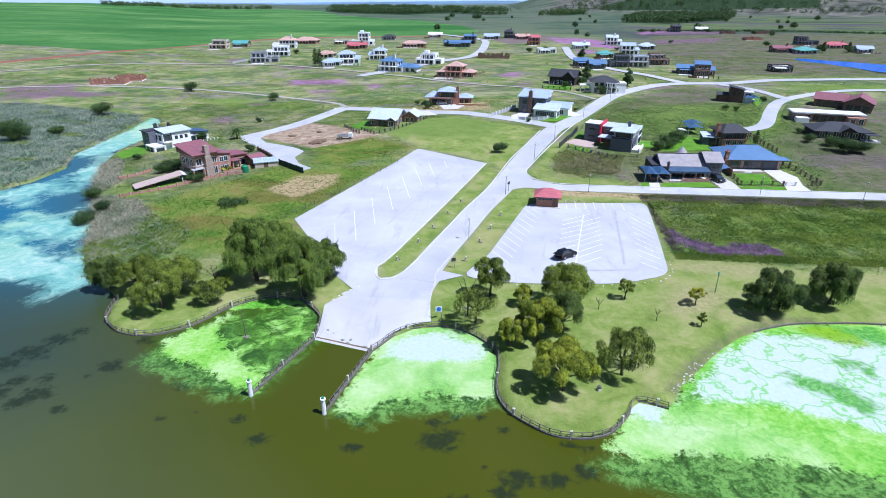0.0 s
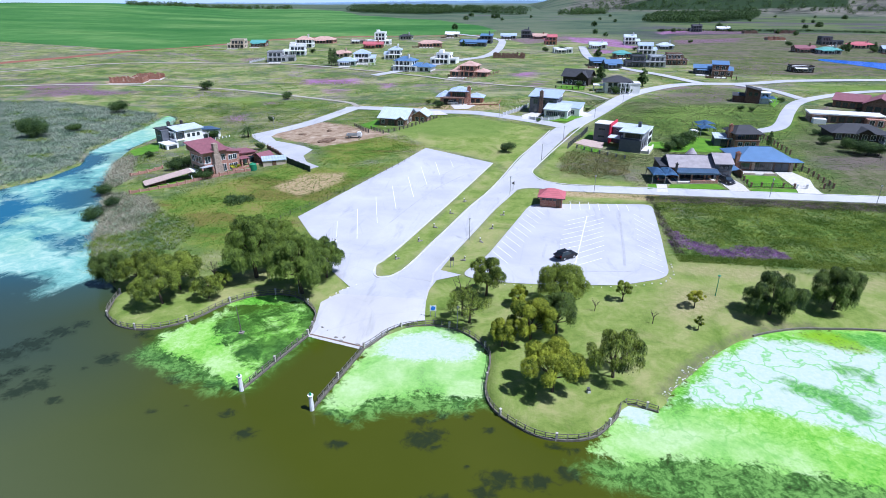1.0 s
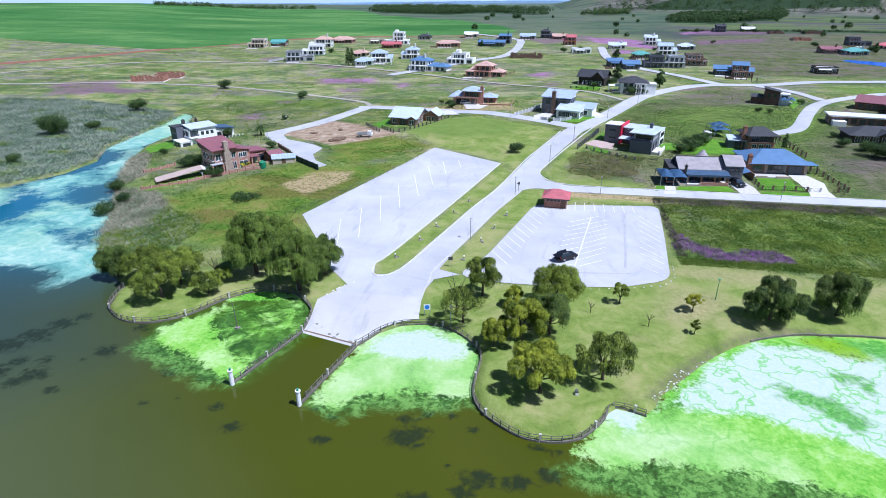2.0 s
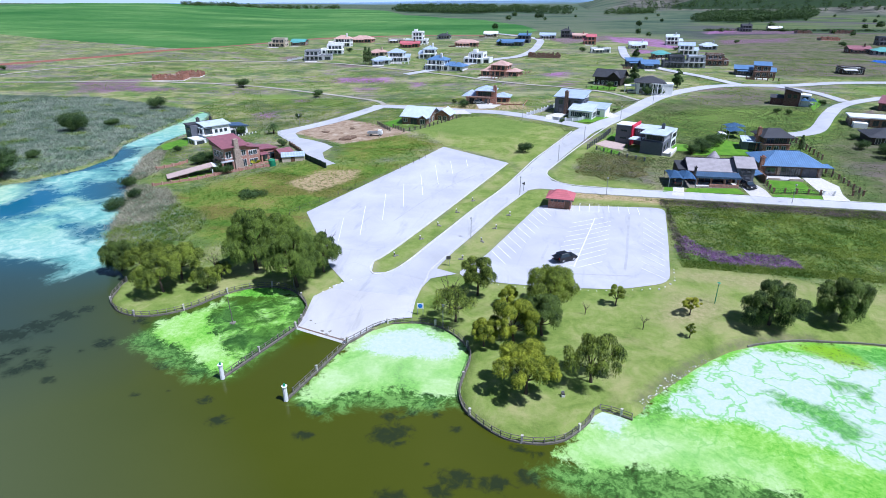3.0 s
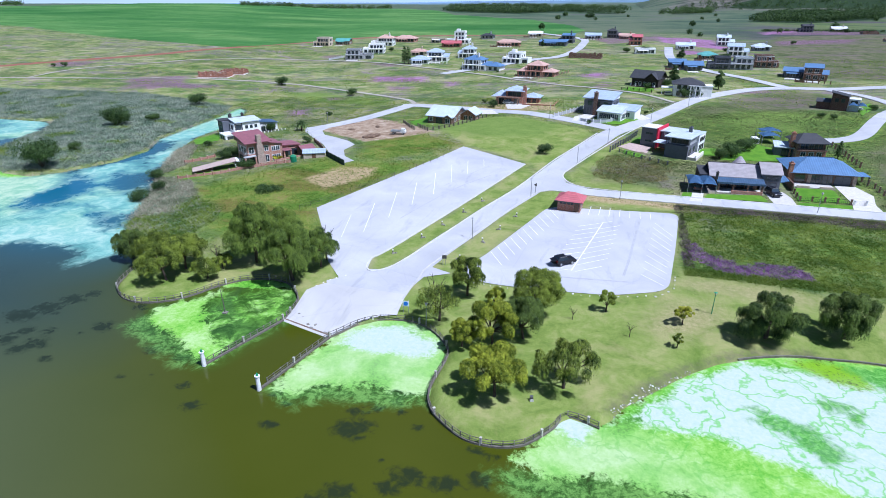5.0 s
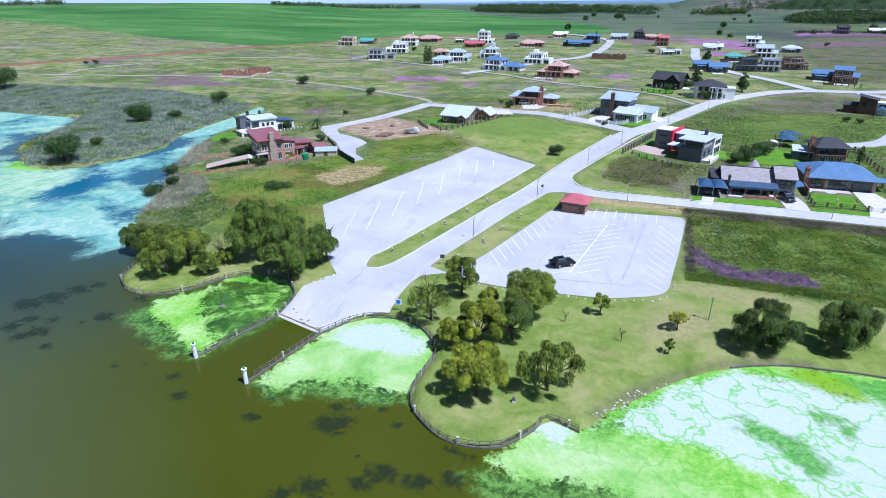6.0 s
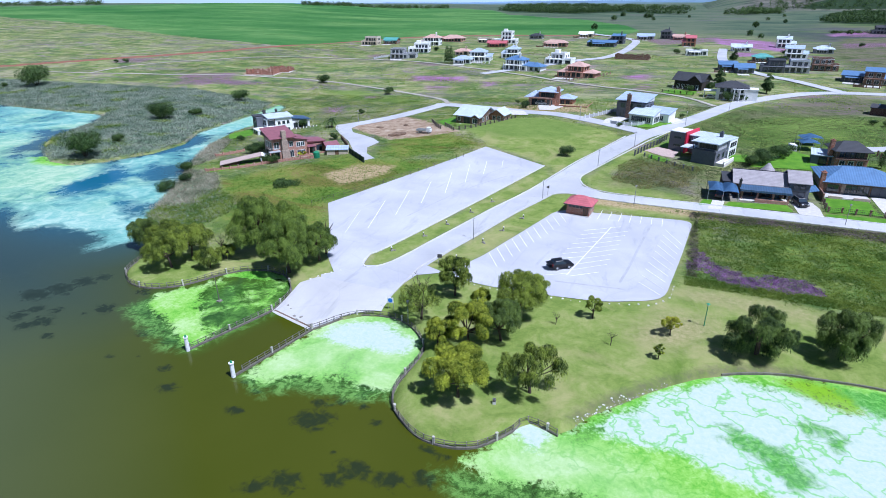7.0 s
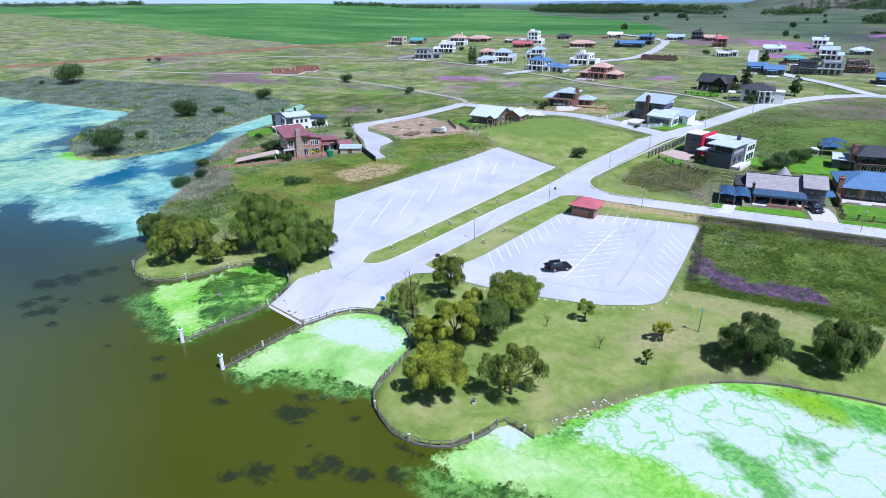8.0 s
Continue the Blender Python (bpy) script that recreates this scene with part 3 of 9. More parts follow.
LOT_LEFT = [(-18.9, 169.3), (1.9, 157.2), (-14.2, 98.9), (-16.6, 92.6), (-15.6, 88), (-19, 83.6), (-23.8, 89), (-31, 101), (-38.9, 113.1)]
COURT = [(-15.6, 88.1), (-12.5, 89), (-10.6, 92), (-4.6, 92), (-0.7, 90.6), (-4.8, 88), (-5.6, 84), (-5.5, 80), (-19.5, 80), (-20.6, 82), (-19, 83.7)]
LOT_RIGHT = [(12.0, 127.2), (39.9, 130.2), (37.9, 110.7), (35.9, 94.2), (27, 90.2), (16, 88.9), (7, 88.6), (-1.2, 90.2), (3.3, 98.4)]
PAVED += [LOT_LEFT, LOT_RIGHT, SLIP_RING, COURT]
XS = steps(-4900, -150, 135, 4900, 1.0, 1.035)
YS = steps(-420, 46, 250, 4900, 1.0, 1.02)
ground, gx, gy = sheet("ground", XS, YS, land, GROUND)
tagged(ground, "grassy land with mown lawns, wild meadow and fields", "ground", kind="structure")

ISLAND_LEFT = [(-15.4, 87.9), (-13.5, 88.3), (-11.6, 91.4), (-8.9, 99), (-6.1, 109), (-1.8, 123.5), (3.0, 138.5), (5.6, 149), (2.3, 155.5), (-14.2, 98.7), (-16.6, 92.6)]
ISLAND_RIGHT = [(-5.3, 91), (-2.8, 99.9), (0.5, 110.9), (3.2, 119.9), (5.3, 127), (7.6, 133.3), (9.5, 136), (12.4, 137.6), (17, 136.6), (13.4, 129.5), (12.3, 126.0), (4.7, 102.8), (3.3, 98.4), (-0.7, 90.8)]
zone(ground, gx, gy, "lawn", [
    [(-6, 45), (-6, 86), (-2.7, 90.6), (7, 89), (30, 92), (36, 97), (38, 103), (60, 99), (140, 97), (160, 60), (60, 40), (0, 45)],
    [(-62, 62), (-60, 83), (-46, 85), (-38, 90), (-26, 92), (-18, 90), (-15, 84), (-20, 68)],
    ISLAND_LEFT, ISLAND_RIGHT,
    [(-19, 171), (3, 158), (6, 151), (12.5, 173), (18, 192), (15, 199), (-12, 212), (-28, 206), (-33, 190)],
    [(36, 96), (41, 130), (44, 134), (17, 136), (14, 130), (40, 131)],
    [(13.4, 150), (16, 145), (21, 142.4), (38, 142), (40, 145), (28, 148), (20, 156), (23, 168), (32, 185), (29, 188), (22, 177)],
], 1.2)
zone(ground, gx, gy, "fresh", [
    [(-62, 92), (-60, 118), (-46, 148), (-23, 158), (-27, 146), (-41, 112), (-28, 95)],
    [(-72.2, 130.1), (-60.8, 141.7), (-53.6, 147.5), (-44.1, 147.5), (-35.8, 139.8), (-38.5, 128.4), (-40.7, 118.2), (-54.9, 120.4), (-70.7, 124.4)],
    [(-92.8, 127.2), (-88.2, 134.4), (-77.6, 139), (-75.2, 135.8), (-85.9, 124.5)],
    [(-114.6, 167.2), (-112.1, 181.2), (-106.3, 172.2), (-107.8, 159.3)]] + [
    [(46.4, 144), (61.3, 147.1), (59.3, 141), (45.7, 141.4)],
    [(68.2, 153.2), (79.5, 156.1), (76.2, 142.2), (65.3, 141.2)],
    [(13.9, 209.5), (31.9, 226.8), (32.4, 217.9), (26, 208.9), (16.8, 206.3)],
    [(22.5, 232.2), (27.6, 227.4), (21.8, 221.7), (10, 215.6)],
    [(-44.4, 205.9), (-32.8, 211.6), (-25.7, 213.9), (-24.7, 206.1), (-34.5, 187.2), (-45.8, 194.5)],
    [(29.4, 194.2), (37.4, 198.2), (35.8, 175.1), (29.2, 176.9)],
    [(52.2, 180.7), (65.4, 191.6), (72.8, 186.8), (70.4, 178.1), (58.8, 173.6)],
    [(56, 222), (78, 244), (100, 240), (84, 215), (62, 205)]] + [
    [(-50.5, 169.3), (-43.5, 184.6), (-38, 176.9), (-39.5, 147.9), (-46.4, 152.6)],
    [(-134.1, 255.5), (-115.9, 263), (-71.5, 240.7), (-73.1, 230.1), (-105.9, 239.5)],
    [(20.6, 347.8), (44.7, 362.6), (46.6, 350.4), (35.9, 337.5)],
    [(142.7, 303.1), (193, 305.2), (183.2, 288.1), (148.2, 281.2)],
    [(-34, 190), (-28, 206), (-12, 212), (8, 203), (3, 185), (-20, 180)],
], 4.0, 0.75)
zone(ground, gx, gy, "rough", [
    [(-80, 114), (-72, 128), (-56, 150), (-44, 147), (-26, 153), (-39, 113), (-30, 98), (-54, 95), (-60, 104), (-66, 110)],
    [(-46, 153), (-50.5, 169), (-42, 184), (-20, 172), (-38, 150)],
], 4.0)
zone(ground, gx, gy, "rim", [[(40, 131), (52.4, 131.5), (64, 131), (82.6, 131), (138, 131), (138, 138), (82, 137), (40.5, 137)], OPEN_SHORE[:9] + [(x - 0.9, y + 1.0) for x, y in reversed(OPEN_SHORE[:9])]], 1.4, 0.75)
zone(ground, gx, gy, "worn", [[(37, 96), (39, 101), (70, 98.5), (140, 95), (140, 90), (70, 93), (44, 94.5)], [(30, 80), (34, 92), (44, 93), (46, 86), (38, 78)]], 4.0, 0.62)
zone(ground, gx, gy, "dry", [
    [(18, 133), (42, 132.5), (42, 136.5), (18, 137)],
    [(-52.2, 131.1), (-46.9, 141.5), (-37, 144.3), (-35.7, 138.1), (-39, 130.3), (-43, 125.2)],
    [(-36.1, 231.6), (0, 241.7), (2.6, 224.8), (-17, 222.5)],
], 2.0, 0.9)
zone(ground, gx, gy, "reed", [
    [(-330, 182), (-247, 179), (-213, 179), (-189, 182), (-173, 158), (-167, 142), (-156, 129.5), (-142, 120), (-126, 126), (-120.5, 138), (-121, 150), (-129, 166), (-131, 184), (-133, 202), (-140, 224), (-190, 232), (-260, 228), (-330, 224)],
    [(-98, 127), (-90, 121), (-83, 109), (-77, 99), (-70, 88), (-62, 88), (-58, 95), (-58, 103), (-63, 108), (-70, 112), (-82, 124)],
    [(-102.4, 131.3), (-108.6, 148.2), (-113.3, 161.1), (-106.4, 157.9), (-101.4, 148.4), (-94.6, 137.5), (-94.9, 130.9)],
], 3.0)
BED = [(40.2, 118.3), (42.1, 115.9), (44.9, 110.9), (48.2, 109.9), (49.4, 107.4), (52.3, 109.7), (58.4, 110), (61.2, 106), (60, 104.1), (54.7, 103.4), (50.9, 103.7), (46.2, 103.2), (43.9, 104.9), (42.5, 106.9), (39.4, 106.7)]
zone(ground, gx, gy, "purple", [
    BED, BED,
    [(41.7, 134.6), (63.1, 135.9), (80.6, 134.5), (79.5, 132.3), (62, 132.8), (42.5, 132.5)],
    [(-237.9, 267.8), (-206.9, 284), (-188.7, 259.7), (-196, 241.2), (-213.2, 235.5)],
    [(-135.7, 350.3), (-115.8, 357.9), (-97, 342.9), (-108.9, 336.9)], [(-176, 372.9), (-160.9, 387.6), (-154.1, 371.1), (-166.2, 360)],
    [(66.3, 282.1), (84.6, 295.4), (98.3, 297.6), (96, 289.5), (78.8, 281.3), (65.2, 269.8)],
    [(137.5, 549.6), (217.7, 586.8), (190.3, 535.3), (130.4, 500)],
    [(71, 404.7), (101.1, 444.7), (115.3, 437.8), (88.6, 401.5)]] + [
    [(-6, 530.7), (57.2, 588.5), (62.3, 534.5), (12.8, 481.4)],
    [(-322, 289), (-330, 302), (-317, 313), (-302, 320), (-295, 300), (-304, 286)], [(141.7, 653), (213, 706), (255, 690), (241, 651), (161, 617)],
    [(124.1, 244), (139.9, 258.7), (127.5, 237.5)],
    [(-218, 244.3), (-206.9, 265.6), (-168.3, 267.4), (-180.7, 248)],
    [(66.6, 270.4), (75.7, 282.8), (72.8, 270.2)],
], 5.0, 0.56)
zone(ground, gx, gy, "bloom", [
    [(-108.5, 305.5), (-100.2, 310.5), (-75.5, 309.9), (-70.8, 293.8), (-81.9, 291.2), (-102.3, 292.3)], [(-61.6, 293.4), (-53.6, 295.6), (-50, 282.2), (-56.1, 278)],
    [(-86.7, 279.3), (-74.1, 281.1), (-71.2, 268.6), (-82, 268.2)], [(-110.5, 218.6), (-100.3, 224.5), (-91.8, 210.7), (-101, 206.1)], [(-106.6, 249.7), (-96, 251.2), (-92.5, 243.4), (-102.2, 241.4)],
    [(49.7, 567.5), (75.2, 569.3), (97.3, 549.8), (93.7, 493.2), (109.4, 459.3), (98.7, 435.4), (86.7, 460.9), (68.2, 487.9), (50.3, 510.1)], [(59.8, 449.8), (78, 451), (74.5, 422.4), (57.5, 418.5)],
    [(144.1, 637.5), (167.3, 692.2), (199, 723.5), (185.9, 672.2), (144.8, 614.9)], [(3, 321.7), (18.3, 332.5), (19.2, 311.5), (4.7, 309.2)], [(11.8, 284), (20.6, 292.8), (20.2, 282.2), (12.3, 279.1)],
], 6.0, 0.72)
zone(ground, gx, gy, "streaky", [[(118, 400), (180, 410), (400, 400), (1200, 420), (1600, 900), (600, 1180), (420, 1250), (180, 860), (120, 620)]], 60.0, 0.95)
zone(ground, gx, gy, "slope", [[(90, 1420), (334, 1330), (456, 1262), (657, 1185), (1100, 1080), (2000, 900), (3200, 1500), (2400, 3000), (300, 2300)]], 50.0)
zone(ground, gx, gy, "crop", [
    [(-262, 397), (-245, 415), (-225, 456), (-202, 500), (-161, 536), (-125, 562), (-76, 578), (-24, 588), (-15, 658), (-39, 750), (-101, 880), (-190, 980), (-268, 1064), (-380, 1330), (-560, 1560), (-900, 1480), (-1300, 1250), (-1900, 1120), (-1900, 860), (-1000, 640), (-850, 592),
     (-711, 563), (-624, 534), (-450, 462), (-395, 446), (-345, 427), (-303, 409), (-272, 398)],
], 3.0)
zone(ground, gx, gy, "hazy_sage", [[(-4950, 4950), (-4950, 1000), (-1900, 900), (-1000, 720), (-300, 480), (-140, 600), (-40, 640), (120, 560), (300, 420), (4950, 380), (4950, 4950)]], 120.0)
zone(ground, gx, gy, "lush", [
    [(60, 150), (180, 150), (300, 170), (300, 215), (130, 240), (100, 255), (60, 250), (44, 235), (38, 200), (52, 180)],
    [(42, 103), (140, 101), (140, 135), (44, 136)],
    [(126, 330), (190, 330), (600, 330), (700, 620), (240, 640), (148, 560), (118, 440)],
], 14.0, 0.8)
SOIL = [(-470, 165), (-420, 213), (-378, 257), (-333, 304), (-306, 330), (-283, 354), (-262.5, 387), (-231, 441), (-202, 492), (-161, 530), (-125, 555), (-76, 570), (-24, 580)]
zone(ground, gx, gy, "heath", [
    [(89, 143), (300, 150), (300, 275), (150, 258), (122, 240), (104, 205), (91, 185)],
    [(19, 150), (28, 147), (40, 146), (43, 160), (37, 171), (27, 172)],
    [(118, 330), (190, 334), (700, 330), (900, 640), (240, 650), (150, 600), (112, 450)],
    [(90, 246), (104, 262), (112, 288), (96, 296), (70, 268), (56, 244), (52, 228), (70, 244)],
], 7.0, 0.9)
zone(ground, gx, gy, "soil", [[(x - 3.0, y + 3.5) for x, y in SOIL] + [(x + 3.0, y - 3.5) for x, y in reversed(SOIL)]], 1.6)
zone(ground, gx, gy, "sand", [[(-76.2, 185.1), (-72.6, 201.7), (-61.4, 206.4), (-41.4, 192.5), (-33.2, 185.5), (-38.5, 179.1), (-46.2, 173.1), (-51.4, 169.3), (-63.9, 176.9)],
    [(-204.1, 282.4), (-200.5, 300.5), (-184.9, 300.7), (-183.4, 287.8), (-196.2, 275.1)]], 2.5)
zone(ground, gx, gy, "wood", [
    [(175, 880), (252, 1150), (446, 1305), (471, 1270), (357, 986), (232, 850)],
    [(220, 1400), (420, 1330), (640, 1300), (700, 1420), (400, 1540), (260, 1500)],
    [(760, 1230), (1000, 1180), (1250, 1120), (1300, 1320), (900, 1400)],
    [(1350, 1060), (1700, 1000), (1750, 1250), (1450, 1250)],
    [(-378, 1342), (-306, 1214), (-170, 1142), (-96, 1277), (8, 1152), (20, 1200), (-110, 1400), (-330, 1480)],
], 14.0)

# ---- water ----
WX, WY = steps(-950, -140, 80, 650, 0.8, 1.05), steps(-460, 40, 130, 240, 0.8, 1.04)
lake, wx, wy = sheet("water", WX, WY, lambda x, y: np.zeros(x.shape), WATER)
tagged(lake, "murky olive lake with drifts of bleached green algae", "lake", kind="structure")
LEFT_BAY = [(-41.5, 63.7), (-43, 67.2), (-40.6, 70), (-38, 76), (-34.5, 80), (-30.2, 81), (-25, 80), (-22, 76), (-21.2, 69.2), (-25.4, 56.7), (-28, 57.2), (-35.2, 60.9), (-38.9, 61.8)]
RIGHT_BAY = [(-14.5, 55.4), (-13, 54), (-10.8, 54), (-7.9, 56.6), (-3.1, 57.9), (2.6, 57.6), (6, 59), (6.5, 66), (3, 72), (-2.3, 75), (-8, 74), (-11.5, 70), (-12.2, 66.5)]
BIG_DRIFT = [(17.6, 50.6), (22.8, 60), (27, 59), (37.3, 74), (45.6, 80), (65, 82), (120, 80), (120, 42), (60, 46.5), (45.7, 49), (35.8, 50.6), (28.2, 50.7), (23.7, 49.6), (19.6, 49.6)]
zone(lake, wx, wy, "algae", [RIGHT_BAY, BIG_DRIFT, [(-41.5, 63.7), (-43, 67.2), (-40.6, 70), (-37, 71), (-34, 67), (-30, 62.5), (-25, 60), (-25.4, 56.7), (-28, 57.2), (-35.2, 60.9), (-38.9, 61.8)], [(-38, 76), (-34.5, 80.6), (-30, 81), (-26, 80.4), (-25, 79), (-31, 78)], [(-132, 196), (-138, 226), (-128, 222), (-121, 203), (-115, 180), (-130, 178)], [(-152, 119), (-143, 113), (-132, 115), (-126, 120), (-134, 124), (-145, 123)]], 2.4)
# open water whose grey and slate tones stand in for reflected sky
zone(lake, wx, wy, "grey", [[(-500, 10), (-500, 60), (-70, 54), (-48, 40), (-14, 10), (-40, -120), (-500, -120)]], 26.0)
zone(lake, wx, wy, "slate", [[(-500, 48), (-500, 92), (-74, 82), (-60, 72), (-50, 60), (-64, 48)]], 16.0)
zone(lake, wx, wy, "streak", [[(44.3, 66.7), (47.3, 66.2), (50.6, 64.4), (52.3, 61.8), (49.1, 61.5), (46, 63.5), (43.7, 64.7)], [(53, 71.7), (54.7, 70.8), (52.9, 68.6), (51.9, 69.9)], [(56.7, 80.2), (63.3, 80.3), (62.4, 75.2), (60.6, 75.2), (59, 77.4)], [(43.6, 66.5), (45, 66.9), (46.9, 65.7), (49.4, 65), (51.6, 63.1), (53.2, 60.6), (49.9, 59.1), (47.4, 62.6), (45.2, 64.5)], [(54, 70.3), (56.1, 71.6), (55.7, 70.5), (54.2, 69.4)], [(54.6, 68.1), (56.7, 70), (56.3, 68.7), (54.9, 67)]], 1.6)
zone(lake, wx, wy, "pale", [RIGHT_BAY, [(19, 50), (23, 58), (30, 58), (40, 52), (30, 50.5)]], 4.0)
zone(lake, wx, wy, "bay", [LEFT_BAY], 3.0)
zone(lake, wx, wy, "murk", [LEFT_BAY], 2.2, 0.46)
zone(lake, wx, wy, "fringe", [
    [(-44, 61), (-43, 68), (-22, 81), (-21, 69), (-25.6, 55.9), (-29, 55), (-37, 58)],
    [(-14.6, 54), (-11, 51.5), (-6, 54), (2, 55), (6, 57), (6, 60), (-4, 62), (-12, 60)],
    [(16, 48), (30, 54), (70, 52), (120, 48), (120, 30), (60, 36), (40, 41), (26, 43.5), (18, 46)],
], 2.6)
zone(lake, wx, wy, "crust", [
    [(27, 58.6), (37.2, 71), (44.6, 77), (50.6, 77.5), (61.9, 76.8), (90, 74), (90, 54), (60, 52), (52, 55.5), (44.2, 59), (38.1, 60.6), (29.8, 59.8)],
    [(-10, 65.5), (-8.8, 69.6), (-5, 72.6), (-2.2, 72.8), (2.8, 69.4), (3.4, 66.7), (-3.8, 65.4)],
    [(21.5, 58.2), (22.7, 58.8), (25.5, 58), (24, 55.5)],
], 3.0)
zone(lake, wx, wy, "veined", [[(22, 55), (36, 76), (50, 80), (95, 80), (95, 48), (60, 48), (30, 52)]], 3.0)
zone(lake, wx, wy, "lime", [[(49.7, 79.3), (53.3, 80.4), (57, 80.4), (59.2, 79.1), (60.3, 74.9), (57.5, 74.3), (54.7, 75.2), (52.2, 77)]], 1.6, 0.8)
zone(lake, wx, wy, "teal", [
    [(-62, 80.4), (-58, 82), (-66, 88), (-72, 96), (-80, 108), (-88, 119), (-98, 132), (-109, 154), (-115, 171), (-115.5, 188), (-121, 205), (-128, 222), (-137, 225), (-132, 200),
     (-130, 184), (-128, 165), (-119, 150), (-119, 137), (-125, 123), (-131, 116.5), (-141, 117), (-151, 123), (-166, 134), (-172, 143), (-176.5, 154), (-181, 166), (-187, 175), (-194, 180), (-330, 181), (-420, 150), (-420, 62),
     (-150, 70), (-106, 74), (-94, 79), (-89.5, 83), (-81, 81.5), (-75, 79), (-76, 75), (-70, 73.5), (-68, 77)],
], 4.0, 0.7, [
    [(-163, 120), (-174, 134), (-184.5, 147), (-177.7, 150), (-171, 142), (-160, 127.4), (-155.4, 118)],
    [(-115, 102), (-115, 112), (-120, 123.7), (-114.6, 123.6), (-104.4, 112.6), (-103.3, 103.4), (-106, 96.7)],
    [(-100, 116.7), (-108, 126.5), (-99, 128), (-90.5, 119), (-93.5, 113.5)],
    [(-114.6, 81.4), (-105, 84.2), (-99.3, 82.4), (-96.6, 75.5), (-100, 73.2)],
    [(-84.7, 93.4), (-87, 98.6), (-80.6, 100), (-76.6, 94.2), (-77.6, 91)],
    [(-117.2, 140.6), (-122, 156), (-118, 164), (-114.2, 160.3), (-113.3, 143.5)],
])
# blue river water, its south part tinted for reflected sky
zone(lake, wx, wy, "clear", [[(-70, 82), (-66, 92), (-78, 106), (-95, 128), (-120, 170), (-150, 232), (-140, 206), (-126, 130), (-160, 125), (-190, 182), (-420, 180), (-420, 66), (-120, 72), (-84, 74)]], 16.0)
WEED = [(-62, 59, 3), (-60, 62, 2.6), (-58.5, 65.5, 2.2), (-57, 68, 1.6), (-57, 55.7, 1.6), (-53.6, 56.7, 1.3), (-58, 53.2, 2.0), (-52.6, 53.4, 2.2), (-54, 51.3, 1.6), (-47.8, 50.8, 1.2), (-46.8, 60, 2.0), (-48.7, 57.4, 0.7), (-34.6, 50.5, 0.8), (-31, 52.1, 0.5),
        (-25.4, 51.4, 1.1), (-21.8, 48.2, 1.5), (-46, 66.6, 1.6), (-35, 57, 1.6), (-30, 56.6, 1.3)]
WEED += [(-13, 53.2, 1.1), (-11, 51.8, 0.9), (-10.8, 47.9, 1.2), (-2, 52.7, 1.2), (-1.3, 49.8, 2.3), (0.2, 51.1, 1.3), (0.2, 54.3, 1.1), (2.2, 56, 1.2), (3.5, 54.3, 0.8), (6.2, 52.4, 0.8), (13.4, 50.7, 1.0), (15.5, 50.1, 0.8), (7.5, 45, 2.0), (11.4, 45.2, 1.8), (1.6, 41, 2.0), (6.1, 43, 1.5), (15, 46.8, 1.6), (-1.4, 39, 1.4), (4, 46.6, 0.5), (-8, 57, 1.8), (-13.8, 55.4, 1.6), (1.6, 58.2, 2.0)]
LIE = np.zeros(len(wx))
for px, py, r in WEED:
    LIE = np.maximum(LIE, np.clip(1.25 - 0.75 * np.hypot((wx - px) * 0.8, (wy - py) * 1.15) / r, 0, 1))
lake.data.attributes.new("weed", "FLOAT", "POINT").data.foreach_set("value", LIE.astype(np.float32))
pond_water = mesh_from("water_2", [(x, y, 8.5) for x, y in POND], [tuple(range(len(POND)))], plain("pond_water", (0.012, 0.12, 0.62), 0.25, vary=0.1, scale=0.02))
tagged(pond_water, "blue pond lying among far meadows", "pond", kind="structure")


# ---- roads, lots and the slipway ----
def lift(y):
    return 0.05 + max(0.0, y - 150) * 0.0011


def smooth_line(pts, n=8):
    """A curve through the points, and its points."""
    out = []
    p = [Vector(pts[0])] + [Vector(v) for v in pts] + [Vector(pts[-1])]
    for i in range(1, len(p) - 2):
        a, b, c, d = p[i - 1], p[i], p[i + 1], p[i + 2]
        for k in range(n):
            t = k / n
            out.append(0.5 * (2 * b + (c - a) * t + (2 * a - 5 * b + 4 * c - d) * t * t + (3 * b - a - 3 * c + d) * t ** 3))
    return out + [p[-1]]


def normals(line):
    out = []
    for i in range(len(line)):
        d = (line[min(i + 1, len(line) - 1)] - line[max(i - 1, 0)]).normalized()
        out.append(Vector((-d.y, d.x)))
    return out


def strip(name, line, width, mat, up=0.0, across=4, parent=None, label="", thick=0.0):
    """A band laid over the land along a line."""
    verts, faces = [], []
    n = across + 1
    for p, q in zip(line, normals(line)):
        for k in range(n):
            v = p + q * width * (0.5 - k / across)
            verts.append((v.x, v.y, height(v.x, v.y) + lift(v.y) + up))
    for i in range(len(line) - 1):
        for k in range(across):
            a = i * n + k
            faces.append((a, a + 1, a + n + 1, a + n))
    if thick:
        m = len(verts)
        verts += [(x, y, z - thick) for x, y, z in verts]
        for i in range(len(line) - 1):
            for a in (i * n, i * n + across):
                faces.append((a, a + n, a + n + m, a + m))
        for a in (0, (len(line) - 1) * n):
            faces.append((a, a + across, a + across + m, a + m))
    return mesh_from(name, verts, faces, mat, parent, label)


